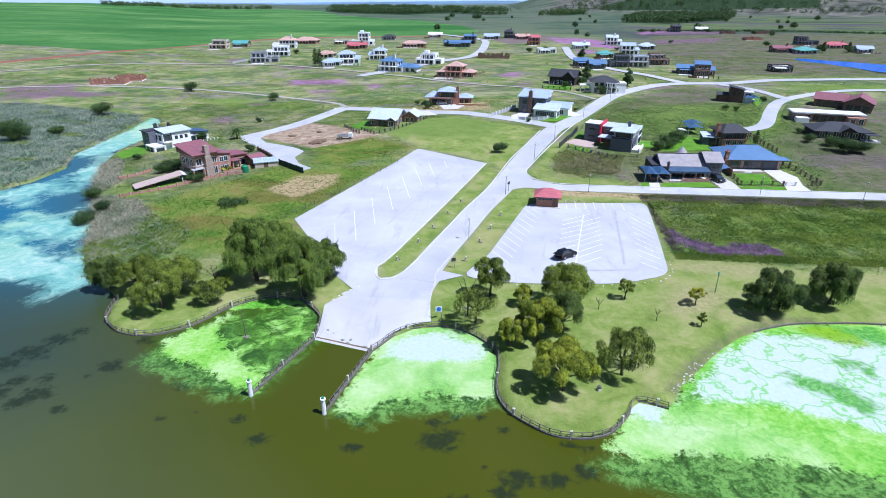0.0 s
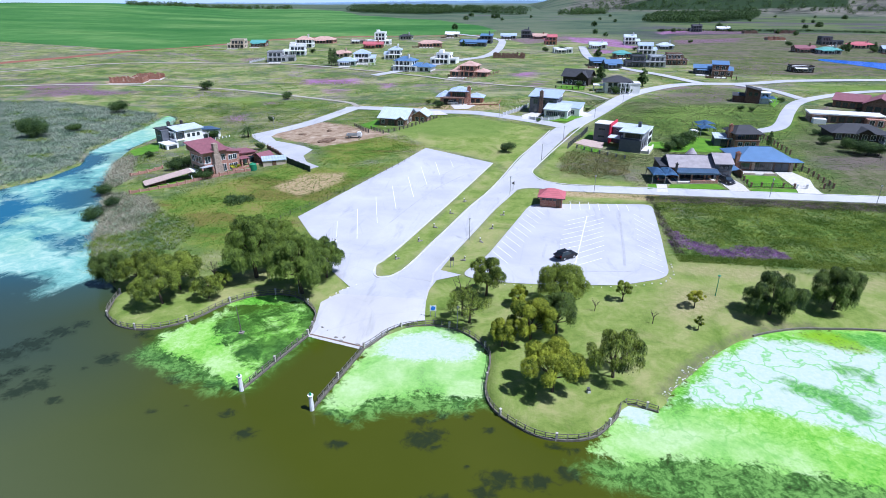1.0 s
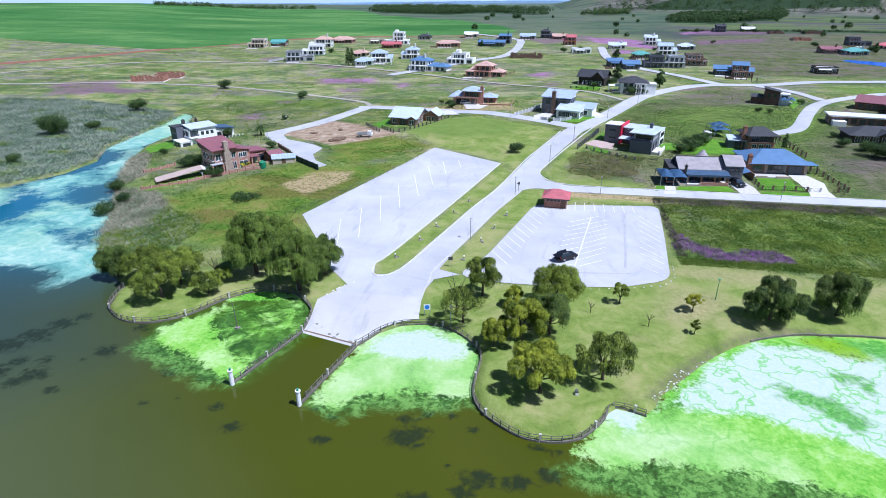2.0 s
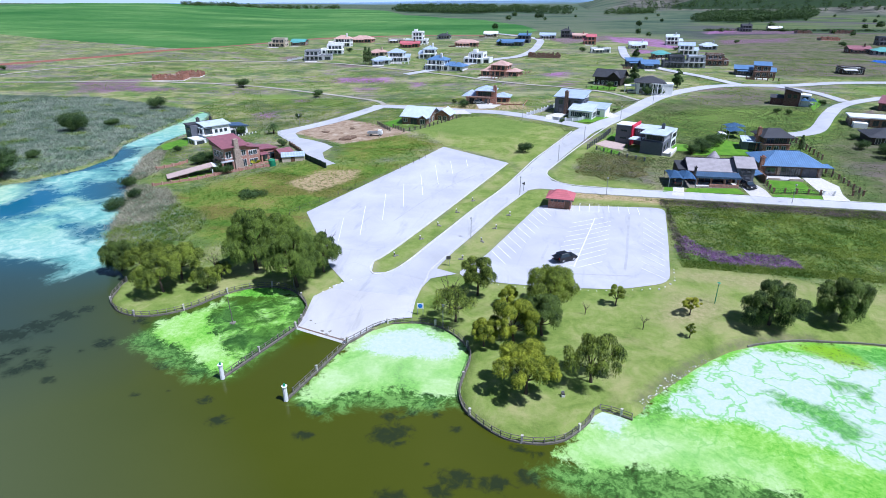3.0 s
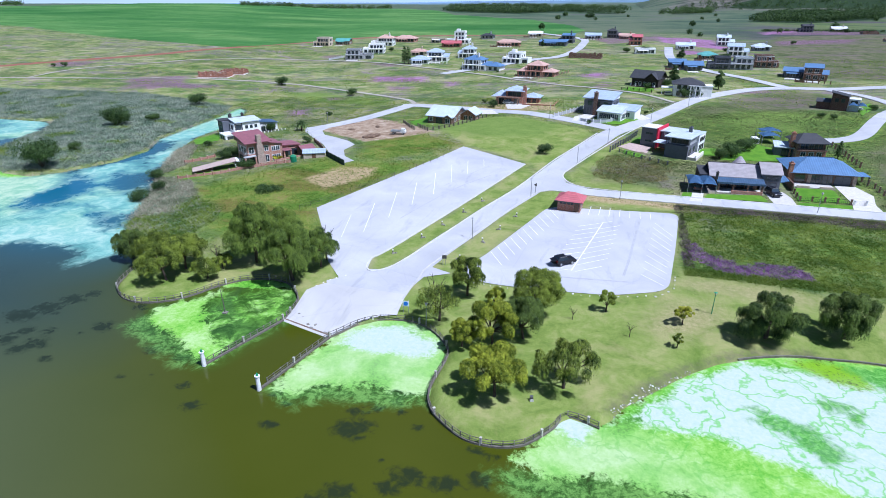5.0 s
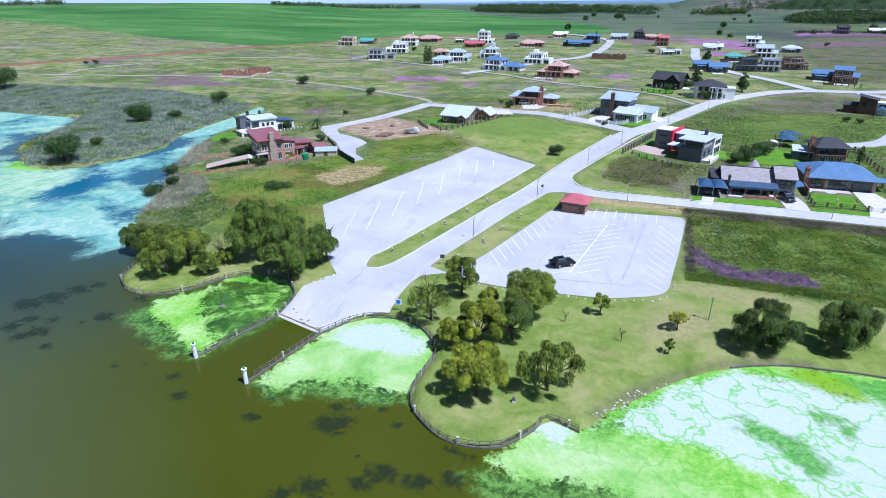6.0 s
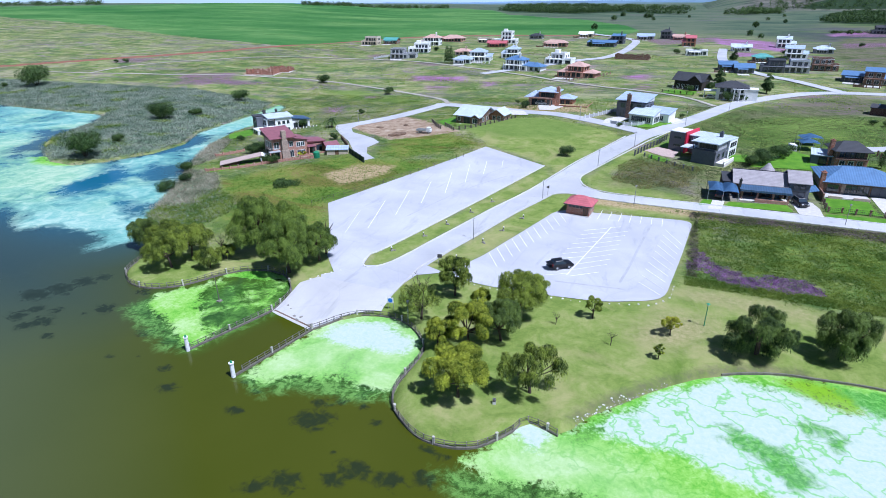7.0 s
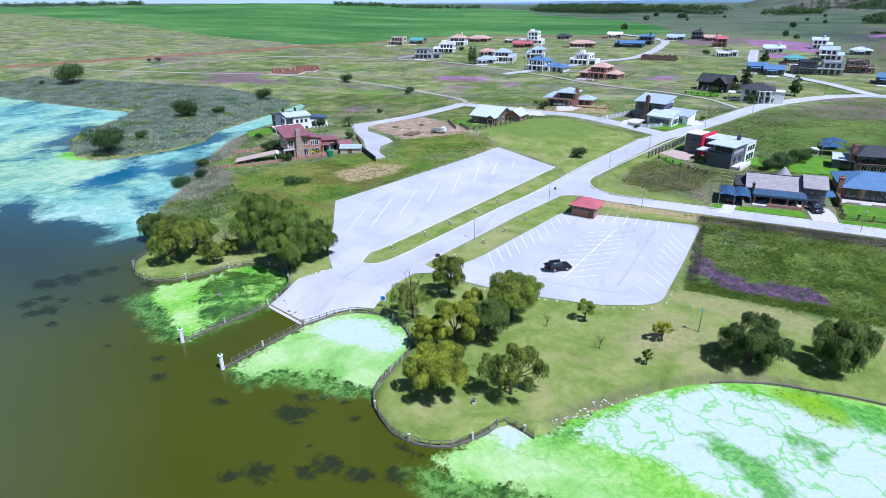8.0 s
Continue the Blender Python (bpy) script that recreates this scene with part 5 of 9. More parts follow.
plant_copy(dull, *(16.5, 87.6), 280, 0.5, "dark green bushy tree near the car park edge")
# clump on the lawn beside the river mouth
big = plant(tree("willow_tree", 21, 12.0, 7.2, LEAF_BIG, "large dark green willow beside the car park", 42000, 0.14, 1.8, 15, low=0.1, wrap=1.6), *(-36.3, 85.2))
plant_copy(big, *(-26.5, 80.9), 75, 0.86, "dark green willow in front of the car park")
plant_copy(big, *(-24.1, 86.8), 160, 0.62, "green willow overhanging the asphalt edge")
plant_copy(big, *(-33.9, 91.7), 220, 0.72, "yellow-green willow behind others of a clump")
broad = plant(tree("shade_tree", 23, 7.0, 5.6, LEAF_BROAD, "broad olive-green tree on the lakeside lawn", 24000, 0.12, 0.9, 13, low=0.2), *(-47.5, 74.5))
plant_copy(broad, *(-47.2, 79.1), 190, 1.0, "olive-green tree in a lakeside clump")
plant_copy(broad, *(-54.3, 80), 320, 0.86, "olive-green tree near the lake fence")
plant_copy(willow, *(-60.8, 81.2), 40, 0.8, "dark green willow at the river mouth")
plant_copy(broad, *(-40.9, 76.9), 110, 0.56, "small dark green tree on the lakeside lawn")
plant_copy(broad, *(-40.6, 80.9), 250, 0.44, "small green tree beside bare branches")
# young and bare trees on the lawn
plant(tree("young_tree", 31, 3.8, 1.9, LEAF_BROAD, "young green tree with a leaning trunk on the lawn", 4200, 0.1, 0.3, 7, low=0.26, group="young trees"), *(26.1, 84.5))
plant(tree("young_tree", 32, 2.5, 1.7, LEAF_YELLOW, "small yellow-green tree on the lawn", 4200, 0.08, 0.1, 8, low=0.4, group="young trees", wrap=1.8), *(37.2, 83.8), 0, 1.2)
plant(tree("young_tree", 33, 2.4, 1.0, LEAF_OLIVE, "small twiggy sapling on the lawn", 2200, 0.09, 0.0, 8, low=0.25, group="young trees", wrap=1.7), *(36, 77.1))


def bare_tree(x, y, tall, label, seed):
    rng = random.Random(seed)
    top = tagged(new("bare_tree"), label, "tree", "bare trees")
    bm = bmesh.new()
    tube(bm, [(0, 0, -0.2), (0.05, 0, tall * 0.3), (0.02, 0.05, tall * 0.5)], 0.02 * tall + 0.02, 0.02 * tall, 6)
    part("trunk", bm, BARK, top)
    for k in range(7):
        a = k * 2.4 + rng.uniform(0, 0.5)
        r = tall * rng.uniform(0.15, 0.34)
        s = Vector((0.03, 0.03, tall * rng.uniform(0.3, 0.5)))
        e = Vector((math.cos(a) * r, math.sin(a) * r, tall * rng.uniform(0.7, 1.0)))
        bm = bmesh.new()
        tube(bm, [s, s.lerp(e, 0.5) + Vector((0, 0, 0.1)), e], 0.012 * tall, 0.004 * tall, 5)
        for j in range(3):
            p = s.lerp(e, 0.5 + 0.15 * j)
            q = p + Vector((rng.uniform(-1, 1), rng.uniform(-1, 1), rng.uniform(0.3, 1))) * tall * 0.12
            tube(bm, [p, q], 0.006 * tall, 0.003 * tall, 4)
        part("branch", bm, BARK, top)
    top.matrix_basis = pose(x, y, height(x, y))


bare_tree(*(29.6, 78), 2.4, "small leafless tree on the lawn", 1)
bare_tree(*(21.3, 80.7), 2.2, "small leafless sapling on the lawn", 2)
bare_tree(*(0.7, 76.8), 6.4, "bare grey tree behind the forecourt trees", 3)
bare_tree(*(-42, 81.5), 4.6, "bare grey tree among lakeside trees", 4)
bare_tree(*(-24.6, 89.8), 6.5, "bare branches above the willow at the asphalt edge", 5)

# ---- houses ----
BRICK_RED = brickwork("red_brick", (0.36, 0.14, 0.085), (0.42, 0.36, 0.3))
BRICK_PINK = brickwork("pink_brick", (0.46, 0.21, 0.15), (0.5, 0.42, 0.36))
BRICK_BROWN = brickwork("brown_brick", (0.2, 0.105, 0.07), (0.3, 0.26, 0.22))
BRICK_DARK = brickwork("dark_brick", (0.11, 0.05, 0.045), (0.2, 0.15, 0.13))
BRICK_PALE = plain("pale_pink_paving", (0.55, 0.42, 0.37), 0.9)
STONE = plain("stone_cladding", (0.46, 0.36, 0.29), 0.9, vary=0.25, scale=2.5, relief=0.08)
PLASTER_WHITE = plain("white_plaster", (0.84, 0.84, 0.83), 0.8, vary=0.06)
PLASTER_GREY = plain("grey_plaster", (0.42, 0.43, 0.45), 0.8, vary=0.08)
PLASTER_SLATE = plain("slate_plaster", (0.12, 0.13, 0.155), 0.8, vary=0.1)
PLASTER_BEIGE = plain("beige_plaster", (0.55, 0.46, 0.36), 0.85, vary=0.08)
RED_PAINT = plain("red_paint", (0.62, 0.02, 0.06), 0.55, vary=0.06)
DARK_WOOD = plain("dark_timber", (0.045, 0.035, 0.03), 0.8, vary=0.2)
ROOF_BLUE = roofing("blue_sheet_roof", (0.11, 0.21, 0.38), 3.0)
ROOF_PALE = roofing("pale_sheet_roof", (0.56, 0.63, 0.7), 2.0, 0.5)
ROOF_SKY = roofing("light_blue_roof", (0.42, 0.5, 0.63), 2.0, 0.5)
ROOF_MAROON = roofing("maroon_tile_roof", (0.26, 0.1, 0.12), 3.0, 0.6, courses=True)
ROOF_RED = roofing("faded_red_roof", (0.5, 0.13, 0.15), 3.0, 0.6, courses=True)
ROOF_TERRA = roofing("terracotta_roof", (0.56, 0.36, 0.3), 3.0, 0.75, courses=True)
ROOF_TILE = roofing("grey_brown_tile_roof", (0.34, 0.31, 0.32), 3.5, 0.7, courses=True)
ROOF_DARK = roofing("charcoal_roof", (0.045, 0.047, 0.056), 3.0, 0.8, courses=True)
ROOF_SLATE = roofing("slate_blue_roof", (0.05, 0.1, 0.18), 3.0, 0.6)
ROOF_GREEN = roofing("green_roof", (0.12, 0.36, 0.33), 2.0, 0.6)
ROOF_WHITE = plain("white_flat_roof", (0.72, 0.73, 0.74), 0.7, vary=0.08)
PANE = glass_material("window_glass", (0.035, 0.05, 0.065))
FRAME_DARK = plain("dark_frame", (0.06, 0.055, 0.055), 0.5)
FRAME_WHITE = plain("white_frame", (0.75, 0.75, 0.75), 0.5)
DOOR_WOOD = plain("door_wood", (0.17, 0.085, 0.045), 0.6, vary=0.15)
HEAP = plain("loose_earth", (0.2, 0.13, 0.085), 0.95, vary=0.25, scale=2.0, relief=0.08)
SHADE_NET = plain("blue_shade_net", (0.09, 0.2, 0.38), 0.8, vary=0.12)


def site(name, x, y, rot, label, category="house", group="", up=0.0, size=1.0):
    ob = tagged(new(name), label, category, group)
    ob.matrix_basis = pose(x, y, height(x, y) + up, 0, 0, rot) @ Matrix.Diagonal((size, size, size, 1))
    return ob


def block(top, b, z0, z1, mat, name="wall", label=""):
    x0, y0, x1, y1 = b
    bm = box_mesh(x0, y0, z0, x1, y1, z1)
    bmesh.ops.bevel(bm, geom=bm.edges[:], offset=0.03, segments=1, affect="EDGES")
    return part(name, bm, mat, top, label)


def shell(name, verts, faces, mat, top, thick=0.16):
    """A roof sheet given by its upper corners, with thickness."""
    n = len(verts)
    v = list(verts) + [(x, y, z - thick) for x, y, z in verts]
    f = list(faces) + [tuple(i + n for i in reversed(q)) for q in faces]
    count = {}
    for q in faces:
        for a, b in zip(q, q[1:] + q[:1]):
            count[(a, b)] = 1
    for a, b in count:
        if (b, a) not in count:
            f.append((b, a, a + n, b + n))
    return mesh_from(name, v, f, mat, top)


def hip(top, b, z, rise, mat, over=0.6, ridge=None):
    x0, y0, x1, y1 = b[0] - over, b[1] - over, b[2] + over, b[3] + over
    w, d = x1 - x0, y1 - y0
    z -= 0.05
    if w >= d:
        k = d / 2 if ridge is None else ridge
        r = [(x0 + k, (y0 + y1) / 2, z + rise), (x1 - k, (y0 + y1) / 2, z + rise)]
        faces = [(0, 1, 5, 4), (1, 2, 5), (2, 3, 4, 5), (3, 0, 4)]
    else:
        k = w / 2 if ridge is None else ridge
        r = [((x0 + x1) / 2, y0 + k, z + rise), ((x0 + x1) / 2, y1 - k, z + rise)]
        faces = [(0, 1, 4), (1, 2, 5, 4), (2, 3, 5), (3, 0, 4, 5)]
    return shell("roof", [(x0, y0, z), (x1, y0, z), (x1, y1, z), (x0, y1, z)] + r, faces, mat, top)


def gable(top, b, z, rise, mat, wall, over=0.5, along="x", share=0.5):
    x0, y0, x1, y1 = b
    o = over
    if along == "x":
        m = y0 + (y1 - y0) * share
        verts = [(x0 - o, y0 - o, z), (x1 + o, y0 - o, z), (x1 + o, m, z + rise), (x0 - o, m, z + rise), (x1 + o, y1 + o, z), (x0 - o, y1 + o, z)]
        tri = [[(x, y0, z - 0.1), (x, y1, z - 0.1), (x, m, z + rise - 0.25)] for x in (x0 + 0.02, x1 - 0.02)]
    else:
        m = x0 + (x1 - x0) * share
        verts = [(x0 - o, y1 + o, z), (x0 - o, y0 - o, z), (m, y0 - o, z + rise), (m, y1 + o, z + rise), (x1 + o, y0 - o, z), (x1 + o, y1 + o, z)]
        tri = [[(x0, y, z - 0.1), (x1, y, z - 0.1), (m, y, z + rise - 0.25)] for y in (y0 + 0.02, y1 - 0.02)]
    for t in tri:
        mesh_from("gable_wall", t, [(0, 1, 2)], wall, top)
    return shell("roof", verts, [(0, 1, 2, 3), (3, 2, 4, 5)], mat, top)


def mono(top, b, z_front, z_back, mat, over=0.4, wall=None, thick=0.18, along="y"):
    x0, y0, x1, y1 = b[0] - over, b[1] - over, b[2] + over, b[3] + over
    if along == "y":
        verts = [(x0, y0, z_front), (x1, y0, z_front), (x1, y1, z_back), (x0, y1, z_back)]
    else:
        verts = [(x0, y0, z_front), (x1, y0, z_back), (x1, y1, z_back), (x0, y1, z_front)]
    if wall:
        lo = min(z_front, z_back) - 0.3
        k = over
        inner = [(b[0], b[1]), (b[2], b[1]), (b[2], b[3]), (b[0], b[3])]
        top_z = [z_front, z_front, z_back, z_back] if along == "y" else [z_front, z_back, z_back, z_front]
        v = [(x, y, lo) for x, y in inner] + [(x, y, q - thick + 0.02) for (x, y), q in zip(inner, top_z)]
        mesh_from("gable_wall", v, [(0, 1, 5, 4), (1, 2, 6, 5), (2, 3, 7, 6), (3, 0, 4, 7)], wall, top)
    return shell("roof", verts, [(0, 1, 2, 3)], mat, top, thick)


def slab(top, b, z, mat, over=0.4, thick=0.3, name="roof"):
    return block(top, (b[0] - over, b[1] - over, b[2] + over, b[3] + over), z, z + thick, mat, name)


WINDOWS = {}


def opening(top, b, side, u, z, w, h, frame_mat=None, name="window", fill=None):
    """A window or door on one side of a block: frame with a bar, and the pane behind it. u runs along the side from its left end."""
    frame_mat, fill = frame_mat or FRAME_DARK, fill or PANE
    key = (round(w, 2), round(h, 2), frame_mat.name, fill.name, name)
    if key not in WINDOWS:
        bm = bmesh.new()
        t = 0.09
        for q in ((-w / 2 - t, 0, -w / 2, h), (w / 2, 0, w / 2 + t, h), (-w / 2 - t, h, w / 2 + t, h + t), (-w / 2 - t, -t, w / 2 + t, 0), (-0.03, 0, 0.03, h)):
            box(bm, q[0], -0.08, q[1], q[2], 0.05, q[3])
        f = bpy.data.meshes.new(name)
        bm.to_mesh(f)
        bm.free()
        f.materials.append(frame_mat)
        bm = box_mesh(-w / 2, -0.03, 0, w / 2, 0.05, h)
        p = bpy.data.meshes.new("pane")
        bm.to_mesh(p)
        bm.free()
        p.materials.append(fill)
        WINDOWS[key] = (f, p)
    f, p = WINDOWS[key]
    x0, y0, x1, y1 = b
    x, y, r = {"f": (x0 + u, y0, 0), "r": (x1, y0 + u, 90), "b": (x1 - u, y1, 180), "l": (x0, y1 - u, -90)}[side]
    ob = new(name, f)
    ob.parent = top
    ob.matrix_basis = pose(x, y, z, 0, 0, r)
    q = new("pane" if fill is PANE else "leaf", p)
    q.parent = ob
    return ob


def row(top, b, side, n, z, w, h, frame_mat=None, margin=0.8):
    length = b[2] - b[0] if side in "fb" else b[3] - b[1]
    for i in range(n):
        opening(top, b, side, margin + (length - 2 * margin) * (i + 0.5) / n, z, w, h, frame_mat)


def chimney(top, x, y, z0, z1, mat, w=0.7, d=0.9):
    bm = box_mesh(x - w / 2, y - d / 2, z0, x + w / 2, y + d / 2, z1)
    box(bm, x - w / 2 - 0.1, y - d / 2 - 0.1, z1, x + w / 2 + 0.1, y + d / 2 + 0.1, z1 + 0.18)
    box(bm, x - w / 4, y - d / 4, z1 + 0.18, x + w / 4, y + d / 4, z1 + 0.5)
    return part("chimney", bm, mat, top)


def posts(top, pts, z0, z1, mat, r=0.12, name="post"):
    for x, y in pts:
        part(name, box_mesh(x - r, y - r, z0, x + r, y + r, z1), mat, top)


# washroom hut at the car park
hut = site("washroom_hut", 14.0, 125.6, -6, "small brick hut with a faded red hipped roof", "hut")
B = (0, 0, 5.0, 4.4)
block(hut, B, -0.8, 2.5, BRICK_RED)
hip(hut, B, 2.55, 1.45, ROOF_RED, 0.6, 2.3)
for u in (0.8, 1.6, 2.4, 3.2):
    opening(hut, B, "f", u, 1.75, 0.5, 0.45, FRAME_DARK)
row(hut, B, "r", 2, 1.75, 0.6, 0.45, FRAME_DARK)
opening(hut, B, "f", 4.2, 0.05, 0.85, 1.9, FRAME_DARK, "door", DOOR_WOOD)
block(hut, (-0.9, -0.5, 5.6, -0.02), -0.6, 0.1, PAVING, "step")
part("fascia", box_mesh(-0.62, -0.66, 2.28, 5.62, -0.6, 2.46), FRAME_DARK, hut)

# white house with a steep sky-blue roof, glazed wing and terrace wall
h = site("house", *(12.7, 221.8), -20, "grey and white two-storey house with sky-blue roofs and a glazed wing")
B = (0, 0, 10.5, 7.0)
block(h, B, -0.8, 5.4, PLASTER_SLATE)
mono(h, B, 6.0, 7.9, ROOF_SKY, 0.6, PLASTER_WHITE)
row(h, B, "f", 3, 3.4, 1.5, 1.5)
row(h, B, "f", 3, 0.5, 1.5, 1.8)
row(h, B, "r", 2, 3.4, 1.2, 1.4)
chimney(h, 4.6, -0.45, -0.8, 8.0, BRICK_BROWN, 1.3, 0.85)
W2 = (7.5, -5.2, 16.0, 0.2)
block(h, W2, -0.8, 2.5, PLASTER_WHITE)
mono(h, W2, 2.7, 4.4, ROOF_PALE, 0.4, PLASTER_WHITE)
row(h, W2, "f", 5, 0.4, 1.3, 1.7, FRAME_WHITE)
row(h, W2, "r", 3, 0.4, 1.2, 1.7, FRAME_WHITE)
W3 = (10.6, 0.3, 19.0, 6.0)
block(h, W3, -0.8, 2.7, PLASTER_WHITE)
mono(h, W3, 2.9, 4.2, ROOF_SKY, 0.4, PLASTER_WHITE)
row(h, W3, "f", 2, 0.6, 1.3, 1.5, FRAME_WHITE)

# modern grey house with a red fin wall
h = site("house", *(32.2, 183.2), -22, "modern charcoal house with flat roofs and a bright red fin wall", size=0.86)
B = (0, 0, 5.5, 6.5)
block(h, B, -0.8, 6.2, PLASTER_SLATE)
slab(h, B, 6.2, ROOF_WHITE, 0.1, 0.25)
row(h, B, "f", 1, 4.2, 2.2, 0.5)
row(h, B, "f", 1, 1.6, 2.2, 0.5)
block(h, (5.6, -1.2, 6.1, 9.0), -0.8, 6.75, RED_PAINT, "fin_wall", "bright red fin wall")
C = (6.4, 1.0, 16.5, 9.0)
block(h, C, -0.8, 5.4, PLASTER_SLATE)
slab(h, C, 5.4, ROOF_PALE, 0.3, 0.3)
row(h, C, "f", 6, 4.5, 0.7, 0.55, FRAME_WHITE)
D = (11.2, -8.2, 18.5, 1.0)
block(h, D, -0.8, 3.6, PLASTER_SLATE)
# paler than the walls below, standing in for the sunlit right face
block(h, (11.8, -6.2, 18.3, 0.9), 3.6, 5.9, PLASTER_GREY)
row(h, (11.8, -6.2, 18.3, 0.9), "f", 3, 3.9, 1.8, 1.5)
slab(h, (11.0, -8.3, 18.7, 1.0), 5.9, ROOF_PALE, 0.4, 0.3)
posts(h, [(11.3, -8.0), (18.3, -8.0)], 3.6, 5.9, FRAME_DARK, 0.1)
opening(h, D, "r", 2.0, 0.0, 1.6, 2.2, FRAME_DARK)
row(h, D, "r", 2, 1.0, 1.2, 1.6, FRAME_DARK)
block(h, (18.52, -7.6, 21.3, 0.5), -0.8, 0.25, PAVING, "terrace")
block(h, (20.9, -7.6, 21.2, 0.4), 0.25, 1.0, PLASTER_WHITE, "terrace_wall")
# white plaster paints the sunlit right side of the house
E = (16.6, 1.4, 18.9, 8.5)
block(h, E, -0.8, 5.5, PLASTER_WHITE)
slab(h, E, 5.5, ROOF_PALE, 0.1, 0.2)
row(h, E, "r", 3, 3.3, 1.2, 1.3, FRAME_DARK)
row(h, E, "r", 3, 0.4, 1.2, 1.7, FRAME_DARK)
chimney(h, 15.0, 4.5, 5.4, 7.2, PLASTER_SLATE, 1.0, 1.0)
slab(h, (6.3, -5.5, 11.2, -0.2), 2.8, ROOF_PALE, 0.1, 0.2, "porch_roof")
posts(h, [(6.5, -5.3), (10.8, -5.3)], -0.5, 2.8, FRAME_DARK, 0.1)

# tiled house on the side road
h = site("house", 48.2, 147.2, 2, "brown brick house with pale grey tiled roofs and slate walls")
B = (0, 3.2, 10.6, 11.0)
block(h, B, -0.8, 2.9, BRICK_BROWN)
gable(h, B, 3.0, 2.2, ROOF_TILE, PLASTER_SLATE, 0.45, "x", 0.56)
part("ridge_cap", box_mesh(-0.45, 7.42, 5.16, 11.05, 7.72, 5.27), ROOF_DARK, h)
mono(h, (1.2, 0.4, 11.4, 3.0), 2.3, 2.95, ROOF_SLATE, 0.15)
block(h, (1.0, 0.0, 11.6, 0.22), 1.95, 2.45, ROOF_SLATE, "fascia", "slate-blue sheet fascia")
posts(h, [(1.6, 0.5), (4.8, 0.5), (8.0, 0.5), (11.1, 0.5)], -0.5, 2.3, BRICK_BROWN, 0.2, "pillar")
row(h, (1.2, 3.2, 10.6, 11.0), "f", 4, 0.3, 1.6, 2.0)
block(h, (1.2, -0.6, 11.2, 3.2), -0.8, 0.12, PAVING, "terrace")
block(h, (4.2, -0.9, 11.0, -0.65), -0.5, 0.75, BRICK_PINK, "stoep_wall")
G = (11.1, 2.9, 15.3, 10.6)
block(h, G, -0.8, 4.1, PLASTER_SLATE)
gable(h, G, 4.2, 1.9, ROOF_TILE, PLASTER_SLATE, 0.35, "x", 0.5)
opening(h, G, "f", 2.1, 0.0, 2.6, 2.2, FRAME_DARK, "garage_door", PLASTER_SLATE)
row(h, G, "f", 2, 2.9, 0.9, 0.8)
mono(h, (15.35, 3.4, 17.2, 7.5), 2.3, 2.8, ROOF_BLUE, 0.1, along="x")
chimney(h, 1.0, 1.6, 2.4, 4.1, FRAME_DARK, 0.5, 0.5)
bm = bmesh.new()
bmesh.ops.create_cone(bm, cap_ends=True, segments=16, radius1=2.5, radius2=0.3, depth=2.8, matrix=pose(7.9, 12.9, 4.3))
part("turret_roof", bm, ROOF_TILE, h)
bm = bmesh.new()
bmesh.ops.create_cone(bm, cap_ends=True, segments=16, radius1=2.1, radius2=2.1, depth=3.9, matrix=pose(7.9, 12.9, 1.1))
part("turret_wall", bm, BRICK_BROWN, h)
# dark block with a dark roof, left of the main gable
block(h, (-2.4, 4.0, -0.05, 10.5), -0.8, 2.9, DARK_WOOD, "side_wall")
mono(h, (-2.4, 4.0, -0.05, 10.5), 2.95, 3.5, ROOF_DARK, 0.1)

# blue hipped house
h = site("house", 67.5, 158.2, 2, "brown brick house with a broad blue hipped roof")
B = (0, 0, 14.2, 12.0)
block(h, B, -0.8, 2.9, BRICK_BROWN)
hip(h, (-0.3, -0.7, 14.6, 12.3), 2.95, 2.5, ROOF_BLUE, 0.5, 5.2)
part("ridge_cap", box_mesh(4.2, 5.7, 5.38, 10.1, 5.9, 5.48), ROOF_SLATE, h)
part("gutter", box_mesh(-0.8, -1.32, 2.74, 15.1, -1.2, 2.88), FRAME_DARK, h)
for u in (4.9, 6.1, 7.3, 8.5):
    opening(h, B, "f", u, 0.1, 1.0, 2.1, FRAME_DARK)
opening(h, B, "f", 1.8, 0.6, 2.2, 1.5, FRAME_DARK)
opening(h, B, "f", 11.2, 0.0, 3.4, 2.2, FRAME_DARK, "garage_door", PLASTER_SLATE)
block(h, (3.5, -0.14, 4.3, -0.01), -0.5, 2.85, STONE, "stone_panel")
block(h, (13.4, -0.14, 14.18, -0.01), -0.5, 2.85, STONE, "stone_panel")
row(h, B, "r", 3, 0.8, 1.5, 1.4)
block(h, (-0.6, -3.6, 8.8, -0.02), -0.8, 0.14, PAVING, "terrace")
block(h, (0.4, -3.9, 3.2, -3.62), -0.8, 0.5, BRICK_PALE, "terrace_wall")
block(h, (5.4, -3.9, 8.6, -3.62), -0.8, 0.5, BRICK_PALE, "terrace_wall")
chimney(h, -0.75, -0.5, -0.6, 4.9, BRICK_RED, 0.9, 1.1)
block(h, (-1.3, -6.4, -1.0, -1.1), -0.8, 1.6, BRICK_BROWN, "yard_wall")
slab(h, (14.7, 0.6, 17.0, 4.6), 2.4, SHADE_NET, 0.1, 0.1, "shade_roof")
posts(h, [(16.9, 0.7), (16.9, 4.5)], -0.3, 2.4, FRAME_DARK, 0.08)

